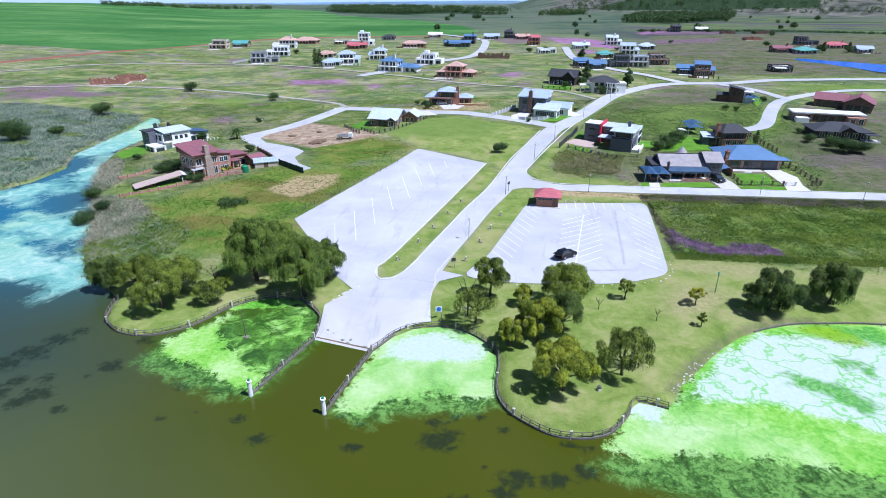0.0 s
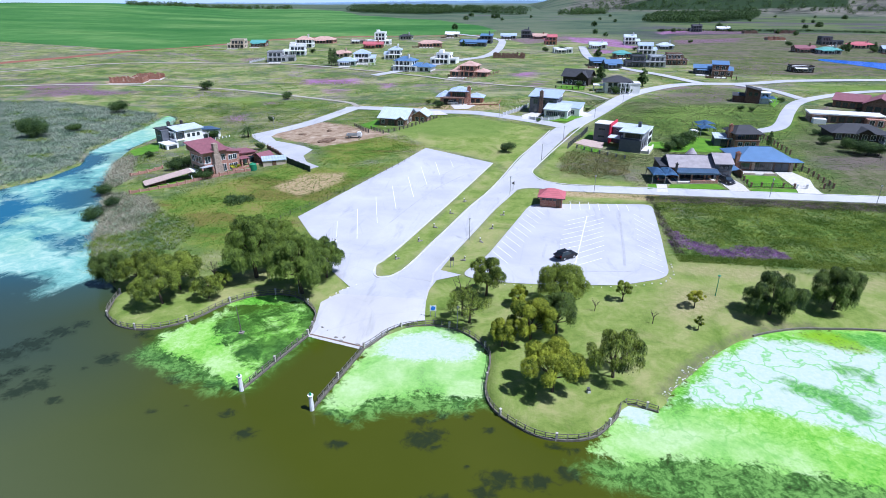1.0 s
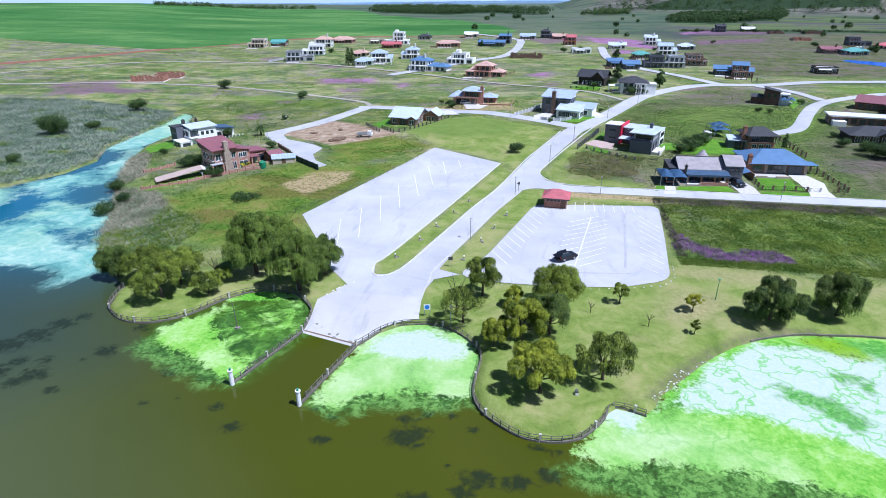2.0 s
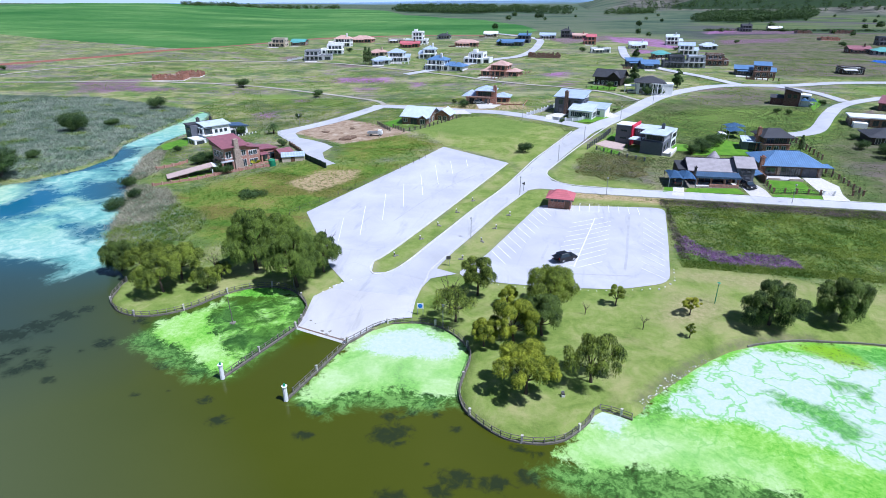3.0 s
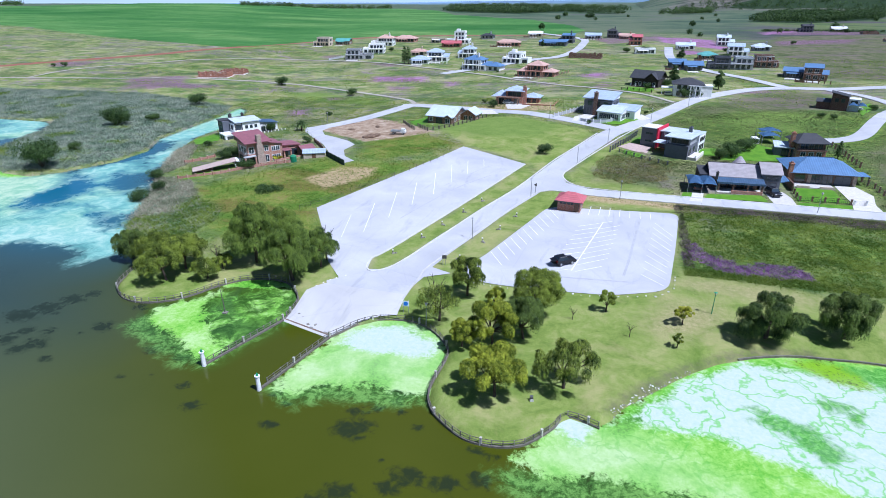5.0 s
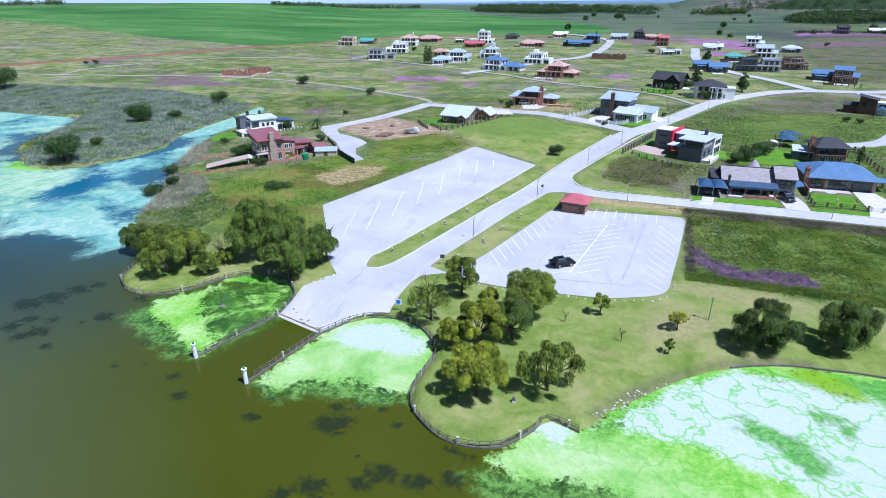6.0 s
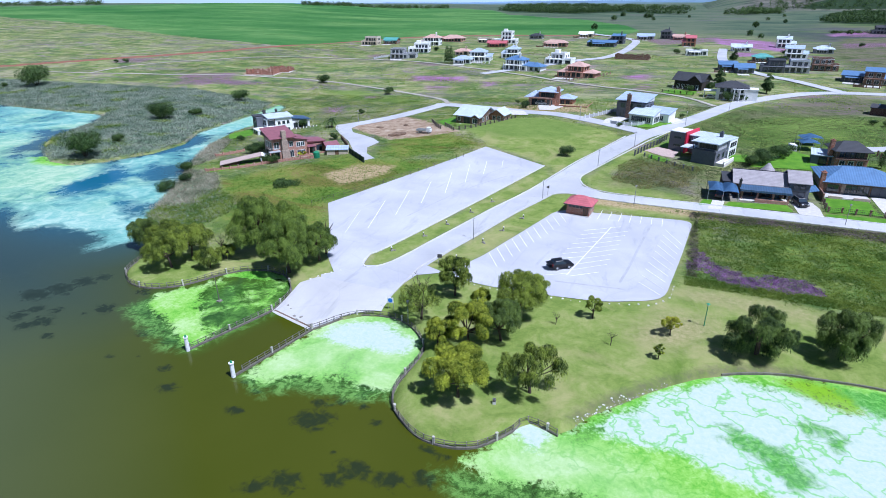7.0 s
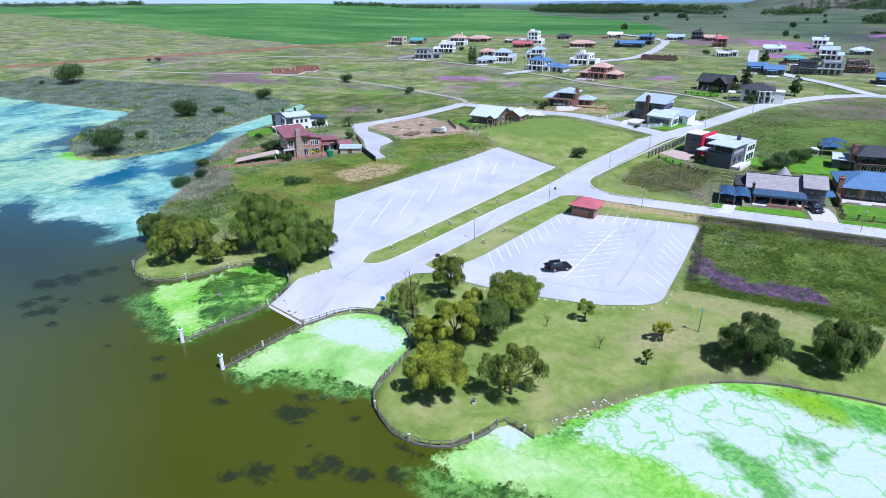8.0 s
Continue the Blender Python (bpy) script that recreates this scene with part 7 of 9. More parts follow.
def far_house(x, y, w, d, storeys, rot, wall, roof, kind, label, wing=0, trim=None, seed=0):
    """A house on the far plots: main block, maybe a wing, roof, windows, door and stoep."""
    rng = random.Random(seed + int(abs(x) * 7 + y))
    top = site("house", x, y, rot, label, "house", "houses on the far plots")
    b = (-w / 2, 0, w / 2, d)
    rise = min(w, d) * 0.24
    block(top, b, -1.2, 2.8, wall)

    def cover(c, z, own, rise_m):
        if own == "hip":
            hip(top, c, z, rise_m, roof, 0.7)
        elif own == "gable":
            gable(top, c, z, rise_m, roof, wall, 0.6, "x")
        elif own == "mono":
            mono(top, c, z + 0.2, z + 1.4, roof, 0.5, wall)
        else:
            slab(top, c, z, roof, 0.12, 0.16)
            for q in ((c[0], c[1], c[2], c[1] + 0.25), (c[0], c[3] - 0.25, c[2], c[3]), (c[0], c[1] + 0.26, c[0] + 0.25, c[3] - 0.26), (c[2] - 0.25, c[1] + 0.26, c[2], c[3] - 0.26)):
                block(top, q, z + 0.17, z + 0.7, wall, "parapet")

    n = max(2, int(w / 2.6))
    row(top, b, "f", n, 0.6, 1.7, 1.7, trim)
    row(top, b, "r", 2, 0.9, 1.3, 1.2, trim)
    row(top, b, "l", 2, 0.9, 1.3, 1.2, trim)
    z, u = 2.8, b
    flip = rng.random() < 0.5
    if storeys > 1:
        # upper floor set back over part of the ground floor, with a roof terrace beside it
        cut = w * rng.uniform(0.22, 0.32)
        u = (b[0] + cut, 0.9, b[2], d) if flip else (b[0], 0.9, b[2] - cut, d)
        rest = (b[0], 0.9, b[0] + cut - 0.02, d) if flip else (b[2] - cut + 0.02, 0.9, b[2], d)
        z = 2.8 * storeys
        block(top, u, 2.82, z, wall)
        for s in range(1, storeys):
            row(top, u, "f", max(2, n - 1), 2.8 * s + 0.5, 1.6, 1.8, trim)
            row(top, u, "r", 2, 2.8 * s + 0.8, 1.3, 1.3, trim)
            row(top, u, "l", 2, 2.8 * s + 0.8, 1.3, 1.3, trim)
        cover(rest, 2.8, "flat" if kind == "flat" or rng.random() < 0.4 else "mono", 1.0)
        deck = (u[0], -1.9, u[2], 0.86)
        slab(top, deck, 2.82, wall, 0.0, 0.22, "balcony")
        k = 4 if w > 11 else 3
        posts(top, [(deck[0] + 0.25 + (deck[2] - deck[0] - 0.5) * i / (k - 1), -1.65) for i in range(k)], -1.0, 2.81, wall, 0.2, "pillar")
        for i in range(k):
            xx = deck[0] + 0.25 + (deck[2] - deck[0] - 0.5) * i / (k - 1)
            part("pillar", box_mesh(xx - 0.13, -1.8, 3.05, xx + 0.13, -1.54, z if rng.random() < 0.6 else 4.0), wall, top)
        block(top, (deck[0] + 0.05, -1.74, deck[2] - 0.05, -1.62), 3.85, 3.95, trim or FRAME_DARK, "handrail")
    elif w > 8:
        # a veranda on posts
        e = (b[0] + w * 0.12, -2.2, b[0] + w * 0.66, -0.02)
        shell("veranda_roof", [(e[0], e[1], 2.2), (e[2], e[1], 2.2), (e[2], e[3], 2.6), (e[0], e[3], 2.6)], [(0, 1, 2, 3)], roof, top, 0.12)
        posts(top, [(e[0] + 0.2, -2.0), ((e[0] + e[2]) / 2, -2.0), (e[2] - 0.2, -2.0)], -1.0, 2.08, wall, 0.14)
    cover(u, z, kind, rise)
    if kind == "flat" and storeys > 1 and wall == PLASTER_WHITE:
        t = (u[0] + 1.0, d * 0.5, u[0] + 3.6, d * 0.5 + 3.0)
        block(top, t, z + 0.17, z + 2.1, wall, "stair_tower")
    if wing:
        c = (b[2] + 0.02, 1.0, b[2] + abs(wing), d - 0.5) if wing > 0 else (b[0] - abs(wing), 1.0, b[0] - 0.02, d - 0.5)
        block(top, c, -1.2, 2.7, wall)
        cover(c, 2.7, kind, min(abs(wing), d) * 0.25)
        row(top, c, "f", 2, 0.5, 1.6, 1.6, trim)
    pick = rng.random()
    if pick < 0.55:
        block(top, (b[0] + w * 0.1, -7.5, b[0] + w * 0.7, -2.4), -1.5, 0.06, PAVING, "yard")
    if pick < 0.4:
        low = PLASTER_WHITE if wall == PLASTER_WHITE else BRICK_BROWN
        posts(top, [(b[0] - 3 + k * 2.4, -8.2) for k in range(int(w / 2.4) + 3)], -1.2, 1.3, low, 0.22, "boundary_pillar")
        block(top, (b[0] - 3, -8.3, b[0] + w * 0.1, -8.1), -1.2, 0.8, low, "boundary_wall")
    if pick > 0.6 and kind != "flat":
        chimney(top, u[0] + (u[2] - u[0]) * 0.75, d * 0.35, z, z + rise + 1.0, wall if wall != DARK_WOOD else BRICK_BROWN, 0.9, 0.9)
    return top


PW, PG, PS, PB = PLASTER_WHITE, PLASTER_GREY, PLASTER_SLATE, PLASTER_BEIGE
FAR = [
    ((-199.8, 426.3), 13, 9, 2, 8, PB, ROOF_WHITE, "flat", "beige two-storey house half built, with a flat roof", 0),
    ((-188.6, 440.2), 11, 8, 1, 4, BRICK_BROWN, ROOF_GREEN, "gable", "brown house with a green sheet roof", 0),
    ((-143.8, 365.5), 12, 9, 2, 14, PG, ROOF_DARK, "flat", "unfinished grey two-storey house behind a fence", 5),
    ((-143.3, 395.1), 15, 9, 2, 14, PW, ROOF_WHITE, "flat", "white two-storey house with a roof terrace", 0),
    ((-152.6, 434.6), 17, 10, 2, 10, PW, ROOF_TERRA, "hip", "white double-storey house with a pale tiled roof", 0),
    ((-147.5, 470.3), 17, 10, 1, 0, BRICK_PINK, ROOF_TERRA, "hip", "low brick house with a terracotta hipped roof", 0),
    ((-118.2, 468.1), 12, 7, 1, 0, PB, ROOF_WHITE, "flat", "low beige flat-roofed outbuilding", 0),
    ((-97.8, 465.2), 12, 9, 3, 4, PW, ROOF_WHITE, "flat", "white three-storey cubic house", -6),
    ((-97.9, 434.5), 14, 7, 1, 6, BRICK_RED, ROOF_RED, "gable", "low house with a bright red roof", 0),
    ((-95.2, 353.6), 11, 8, 1, 8, PW, ROOF_SKY, "hip", "white single-storey house with a light blue roof", 0),
    ((-87.1, 364.6), 13, 9, 2, 8, PW, ROOF_SKY, "hip", "white two-storey house with a light blue roof", 0)] + [
    ((-108.5, 389), 10, 7, 1, 0, PB, ROOF_TERRA, "hip", "small house with a pale roof behind cypress trees", 0),
    ((-72.5, 380.9), 11, 9, 2, 6, PW, ROOF_SKY, "hip", "white two-storey house with tall pillars", 0),
    ((-55.4, 332.9), 14, 9, 2, -14, PW, ROOF_BLUE, "hip", "white two-storey house with a blue roof and garage", 8),
    ((-39.3, 359.6), 12, 9, 2, -10, PW, ROOF_WHITE, "flat", "white cubic house with a roof deck", 4),
    ((-20.1, 311.3), 12, 9, 2, -12, BRICK_PINK, ROOF_TERRA, "hip", "pink brick two-storey house with terracotta roofs", 6),
    ((-24.6, 311.9), 6, 6, 1, -12, BRICK_PINK, ROOF_TERRA, "hip", "brick garage with a terracotta roof", 0),
    ((-90.3, 523.5), 11, 7, 1, 0, PG, ROOF_DARK, "hip", "low house with a dark roof", 0),
    ((-58.7, 451.6), 17, 8, 1, 0, BRICK_PINK, ROOF_TERRA, "hip", "low brick house with a pink tiled roof", 0),
    ((-52.7, 552.3), 12, 8, 1, 0, PB, ROOF_WHITE, "gable", "house with a pale sheet roof", 0),
    ((-27.1, 462.9), 20, 10, 1, -4, PS, ROOF_BLUE, "mono", "house with long blue mono-pitch roofs", 0),
    ((-19.6, 486.8), 12, 9, 2, -4, PS, ROOF_BLUE, "mono", "blue-roofed two-storey house on a far plot", 0)] + [
    ((-1.1, 531.1), 13, 8, 1, 0, PG, ROOF_SKY, "gable", "grey house with a light sheet roof", 0),
    ((15.3, 546.2), 11, 8, 2, 0, PS, ROOF_DARK, "hip", "dark two-storey house on a far plot", 0),
    ((25.9, 535.5), 12, 7, 1, 0, BRICK_PINK, ROOF_TERRA, "gable", "brick cottage with a pale red roof", 0),
    ((32.8, 483.9), 9, 8, 2, 4, BRICK_RED, ROOF_RED, "gable", "tall brick house with a pink-red roof", 0),
    ((38.5, 423.3), 13, 7, 1, 4, PW, ROOF_WHITE, "flat", "white flat-roofed house behind shrubs", 0),
    ((65.8, 455.8), 12, 8, 1, 0, PW, ROOF_PALE, "gable", "white house with a pale roof", 0),
    ((96.6, 495.2), 12, 8, 2, -4, PW, ROOF_PALE, "gable", "white two-storey house with a pale roof", 0),
    ((73.5, 395.3), 10, 7, 1, 0, BRICK_BROWN, ROOF_GREEN, "hip", "dark house with a green roof", 0),
    ((92.9, 415.6), 12, 8, 2, -6, PW, ROOF_SKY, "gable", "white two-storey house with a light blue roof", 0),
    ((113.5, 455.6), 11, 8, 1, -6, PG, ROOF_PALE, "hip", "low grey house with a pale roof", 0),
    ((54.4, 355.8), 9, 8, 1, 4, PS, ROOF_BLUE, "mono", "dark blue house with mono-pitch roofs", 0)] + [
    ((61.5, 347.1), 9, 8, 1, 4, PS, ROOF_BLUE, "gable", "dark blue house with a steep roof", 0),
    ((74.7, 354.9), 11, 9, 2, -2, PS, ROOF_DARK, "flat", "dark glazed two-storey house", 0),
    ((85.4, 355.7), 12, 9, 2, -2, PG, ROOF_PALE, "flat", "long dark glazed house with white fittings", 0),
    ((100, 365.9), 12, 8, 2, -4, BRICK_BROWN, ROOF_WHITE, "flat", "unfinished brick house with a pale slab roof", 0),
    ((107.1, 333.4), 11, 9, 1, -14, PS, ROOF_BLUE, "mono", "slate house with blue roofs", 0),
    ((114, 326.7), 10, 9, 2, -14, BRICK_BROWN, ROOF_BLUE, "mono", "two-storey brick house with a blue roof", 0),
    ((161.1, 344.7), 11, 8, 1, -6, DARK_WOOD, ROOF_WHITE, "flat", "dark cabin with a white flat roof", 0),
    ((193.2, 676.4), 12, 8, 2, 0, PS, ROOF_DARK, "gable", "far slate-grey house on open grassland", 0),
    ((226.1, 691.8), 13, 8, 1, 0, PB, ROOF_WHITE, "gable", "far low house with a white roof", 0),
    ((208, 452.8), 13, 8, 1, 0, BRICK_BROWN, ROOF_MAROON, "gable", "far brown house with a maroon roof", 0),
    ((219.9, 443.4), 14, 8, 1, -6, PG, ROOF_GREEN, "hip", "far house with a green-blue roof", 0)] + [
    ((250.9, 513.3), 12, 8, 2, 0, PS, ROOF_DARK, "flat", "far slate-coloured house beside other far houses", 5),
    ((261.7, 486.6), 16, 8, 1, -6, PB, ROOF_RED, "hip", "far house with a long pink-red roof", 0),
    ((263.8, 453.1), 10, 8, 1, -10, PG, ROOF_SKY, "gable", "far grey house with a light roof", 0),
]
for at, w, d, st, rot, wall, roof, kind, label, wing in FAR:
    far_house(*at, w, d, st, rot, wall, roof, kind, label, wing, FRAME_WHITE if wall in (BRICK_BROWN, DARK_WOOD) else FRAME_DARK)


def ruin(x, y, rot, w, d, label, seed):
    """A roofless house shell of raw brick, with gaps for windows."""
    rng = random.Random(seed)
    top = site("unfinished_house", x, y, rot, label, "house shell", "unfinished houses")
    mat = BRICK_BROWN if "dark" in label or seed == 8 else BRICK_RED
    bays_n = max(4, int(w / 2.6))
    step = w / bays_n
    for yy in (0.0, d, d * 0.5):
        tall = rng.uniform(2.3, 2.9)
        for i in range(bays_n):
            u = step * i
            part("brick_pier", box_mesh(u, yy, -0.6, u + step * 0.42, yy + 0.35, tall + rng.uniform(-0.5, 0.5)), mat, top)
            part("sill_wall", box_mesh(u + step * 0.42, yy + 0.02, -0.6, u + step, yy + 0.33, rng.choice((0.8, 0.9, 1.0, 2.2))), mat, top)
            if rng.random() < 0.5:
                part("lintel", box_mesh(u + step * 0.4, yy + 0.03, 2.0, u + step, yy + 0.32, 2.3), mat, top)
    for i in range(0, bays_n + 1, 2):
        u = min(step * i, w - 0.35)
        block(top, (u, 0.36, u + 0.35, d * 0.5 - 0.02), -0.6, rng.uniform(1.6, 2.8), mat)
        block(top, (u, d * 0.5 + 0.36, u + 0.35, d - 0.02), -0.6, rng.uniform(1.6, 2.8), mat)
    block(top, (-0.5, -0.5, w + 0.5, d + 0.8), -0.8, 0.06, HEAP if mat is BRICK_BROWN else PAVING, "floor_slab")
    return top


ruin(*(-198.8, 279.1), 14, 16, 9, "roofless red brick house shell on cleared ground", 2)
ruin(*(-193.6, 291.9), 14, 13, 8, "low red brick walls of an unfinished house", 3)
ruin(*(-8.3, 391.2), -4, 20, 10, "dark brick shell of an unfinished house", 5)
ruin(*(219.2, 550.7), 0, 14, 9, "far red brick house shell on bare soil", 6)
ruin(*(266.4, 653.3), 0, 20, 9, "far dark brick house shell with tall columns", 7)
ruin(*(234.6, 653.8), 0, 14, 8, "far brick house shell on open grassland", 8)

# ---- gardens, drives and fences ----
DRIVES = [
    ("drive", [(59.9, 149.6), (64.3, 150.0), (65.3, 146.3), (65.4, 141.2), (60.8, 141.2)], "pale paved drive in front of a slate garage"),
    ("drive", [(43.7, 144.6), (46.3, 144.9), (45.4, 138.9), (42.6, 138.7)], "pale paved drive to a shade carport"),
    ("drive", [(77, 157.9), (81.6, 158.1), (83.6, 152.3), (82.1, 146.2), (82.2, 141.7), (76.5, 141.7), (77.5, 146.2)], "pale paved drive beside a green lawn"),
    ("drive", [(26, 179.6), (29.4, 184.4), (35.3, 181.1), (34.1, 174.9), (30.8, 175.8)], "pinkish paved drive to the red-finned house"),
    ("drive", [(10, 215.6), (16.7, 225.2), (19.8, 223.5), (13.9, 209.5), (9.9, 209.1)], "white paved forecourt beside a walled house"),
    ("drive", [(29.7, 219.6), (33.2, 224.9), (36.3, 219.3), (33.3, 215.2)], "short paved drive beside a lawn"),
    ("drive", [(-18.7, 235), (-11.6, 239.9), (-8.3, 233.5), (-10.8, 225.8), (-16.1, 225.5)], "paved drive to the chimneyed brick house"),
    ("drive", [(-27, 223.5), (-21.4, 222.9), (-17.4, 215.2), (-23.7, 214.8)], "paved drive beside the cottage"),
]
for name, ring, label in DRIVES:
    tagged(drape(name, ring, BRICK_PALE if "pinkish" in label else PAVING, 0.03, 3.0), label, "drive", kind="structure")
LAWN_GREEN = leaf("lawn_grass", (0.07, 0.2, 0.01), (0.14, 0.3, 0.02), 0.1)
LAWNS = [[(64.5, 191.5), (68.7, 187.8), (71.1, 180.5), (68.2, 175), (57.1, 173.5), (52.9, 173.1), (57.4, 181.1)], [(47.1, 144.5), (58.8, 146.5), (59.8, 142.5), (46, 141.4)], [(66.8, 154.3), (75.9, 154.5), (76.0, 148.8), (76.8, 146.1), (66.2, 144.4), (66.6, 148.9)], [(66.1, 143.6), (77.1, 144.4), (76.3, 141.8), (65.8, 141.4)], [(43.3, 141.6), (43.7, 144.6), (41.7, 144.4), (40.8, 140.5)], [(16.9, 208), (26.6, 215.4), (30.1, 219.6), (32.2, 216), (25.8, 207.2)], [(22.1, 218.8), (27.4, 225.3), (26.2, 218.2)],
         [(-85.9, 124.5), (-84.7, 131.1), (-76.8, 139), (-74.8, 136.3), (-81.3, 127.7)], [(-113.8, 165.8), (-111, 175.2), (-106.9, 172.2), (-103.6, 165.3), (-107.8, 159.3)]] + [ [(30, 187), (33.5, 194.6), (31.9, 184.6), (30, 183.8)], [(27.8, 176.7), (30.6, 174.6), (33.7, 172.6), (31.7, 170.1), (27.4, 173.2)],
         [(111.2, 256.7), (119.6, 271.1), (119.1, 262.7), (108.2, 242.3)], [(-47.1, 199.7), (-42.9, 208.6), (-39.9, 199.2), (-41.4, 192.5)], [(48.2, 182.2), (53.2, 183.9), (53.8, 176.6), (48.6, 176.2)], [(28.6, 283.5), (39.6, 282.1), (38, 272.3), (25.3, 273.2)]]
for ring in LAWNS:
    tagged(drape("lawn", ring, LAWN_GREEN, 0.045, 3.0), "bright green watered lawn beside a house", "lawn", kind="structure")


def fence(pts, label, mat, pillar, gap=2.4, high=1.3, bars=True, group="garden fences"):
    """Pillars with a rail panel between them."""
    line = [Vector(p) for p in pts]
    top = tagged(new("garden_fence"), label, "fence", group)
    spots = even(line, gap)
    for p in spots:
        z = height(p.x, p.y)
        bm = box_mesh(p.x - 0.17, p.y - 0.17, z - 0.3, p.x + 0.17, p.y + 0.17, z + high)
        box(bm, p.x - 0.22, p.y - 0.22, z + high, p.x + 0.22, p.y + 0.22, z + high + 0.09)
        part("pillar", bm, pillar, top)
    for a, b in zip(spots, spots[1:]):
        za, zb = height(a.x, a.y), height(b.x, b.y)
        for k in (0.2, 0.55, 0.9):
            bm = bmesh.new()
            tube(bm, [(a.x, a.y, za + high * k), (b.x, b.y, zb + high * k)], 0.03, 0.03, 4)
            part("rail", bm, mat, top)
        for i in range(1, 7):
            q, zq = a.lerp(b, i / 7), za + (zb - za) * i / 7
            bm = bmesh.new()
            tube(bm, [(q.x, q.y, zq + 0.1), (q.x, q.y, zq + high * 0.95)], 0.022, 0.022, 4)
            part("bar", bm, mat, top)
    return top


def garden_wall(pts, label, mat, high=1.3, pillar=None, gap=2.4, full=0.8):
    line = [Vector(p) for p in pts]
    spots = even(line, gap)
    top = tagged(new("garden_wall"), label, "garden wall", "garden walls")
    for a, b in zip(spots, spots[1:]):
        d = (b - a)
        m = pose(a.x, a.y, min(height(a.x, a.y), height(b.x, b.y)), 0, 0, math.degrees(math.atan2(d.y, d.x)))
        part("panel", box_mesh(0.16, -0.09, -0.4, d.length - 0.16, 0.09, high * full, m), mat, top)
    for a in spots:
        part("pillar", box_mesh(-0.19, -0.19, -0.4, 0.19, 0.19, high, pose(a.x, a.y, height(a.x, a.y))), pillar or mat, top)
    return top


garden_wall([(3.1, 214), (7.3, 221.2), (13.2, 232.4)], "pale pillared garden wall", PLASTER_GREY, 1.5, PLASTER_WHITE)
garden_wall([(12.5, 209.4), (16.5, 208), (20.9, 208.4), (26.7, 216.4)], "white pillared front wall with grey panels", PLASTER_GREY, 1.4, PLASTER_WHITE)
garden_wall([(28.2, 222.4), (33.3, 230.1)], "white pillared wall beside the glazed wing", PLASTER_WHITE, 1.6)
fence([(23.8, 174), (26.8, 181.6), (28.9, 186.3), (31.6, 194.4)], "black pillared fence before the red-finned house", FRAME_DARK, PLASTER_SLATE, 1.9, 1.6)
fence([(26.4, 174.2), (30.2, 171.1), (35, 167.6), (40.6, 164.4)], "dark slatted fence along a garden", FRAME_DARK, PLASTER_SLATE, 2.6, 1.0)
fence([(66.6, 152.5), (66.4, 144.9), (69.3, 145.3), (72, 145.4), (74.8, 145.5), (77.4, 145.3)], "low fence with brown brick pillars", FRAME_DARK, BRICK_BROWN, 2.6, 1.2)
fence([(84.2, 162.7), (85.6, 157.8), (86, 151.6), (86.7, 146.4), (82.4, 145.8)], "fence with brown brick pillars beside a drive", FRAME_DARK, BRICK_BROWN, 2.4, 1.3)
fence([(85.7, 193.5), (86.2, 188.4), (86.5, 181), (87.4, 173.2)], "fence with dark brick pillars behind the blue roof", FRAME_DARK, BRICK_BROWN, 2.4, 1.5)
fence([(77.5, 145.2), (80, 145.4), (82.2, 145.6)], "white steel gate across a paved drive", FRAME_WHITE, FRAME_WHITE, 2.4, 1.1)
fence([(-41.4, 192.5), (-35.7, 185.7), (-31.2, 190.1), (-26.6, 198.2), (-20.1, 211.5)], "green wire fence round the cottage garden", RAIL, RAIL, 2.2, 1.1)
fence([(-48.7, 198.1), (-44, 191), (-40, 186)], "green wire fence beside bare sand", RAIL, RAIL, 2.2, 1.1)
garden_wall([(-56, 152.0), (-46.3, 143.5)], "dark green screen along the turning place", plain("screen_green", (0.02, 0.045, 0.03), 0.8), 1.6, None, 3.1, 0.97)
garden_wall([(-86.7, 125.3), (-81.7, 128.5), (-77.7, 131.9), (-74.9, 135.4), (-68, 141.8), (-62.3, 145.2)], "low pink brick boundary wall with pillars", BRICK_PINK, 1.0, BRICK_PINK, 2.2)
garden_wall([(-95.6, 139.1), (-92.6, 143), (-89.9, 148.2)], "low pink brick garden wall on the river side", BRICK_PINK, 1.0, BRICK_PINK, 2.2)
garden_wall([(-68.3, 167.6), (-62.4, 160.9), (-57.9, 155)], "brown wall beside the cul-de-sac", BRICK_BROWN, 1.2)
garden_wall([(-159.6, 359.4), (-155.2, 373.8)], "grey posts of an unfinished boundary wall", PLASTER_GREY, 1.4)
fence([(25.5, 276.4), (31.8, 274.3), (38.5, 272.4)], "dark post fence before a timber house", FRAME_DARK, DARK_WOOD, 2.6, 1.1)
fence([(-28.3, 312.4), (-18.4, 299.9), (-7.4, 313.3), (-1.1, 326.2)], "low brick-pillared fence round a pink house", RAIL, BRICK_PINK, 3.0, 1.1)
wire = tagged(new("wire_fence"), "thin wire fence on posts along the car park meadow", "fence", "garden fences")
wpts = even([Vector(p) for p in [(-42, 111), (-30, 137), (-21, 160)]], 3.0)
for p in wpts:
    z = height(p.x, p.y)
    bm = bmesh.new()
    tube(bm, [(p.x, p.y, z - 0.2), (p.x, p.y, z + 1.1)], 0.05, 0.04, 5)
    part("post", bm, RAIL, wire)
for k in (0.5, 1.0):
    bm = bmesh.new()
    tube(bm, [(p.x, p.y, height(p.x, p.y) + k) for p in wpts], 0.02, 0.02, 4)
    part("wire", bm, RAIL, wire)

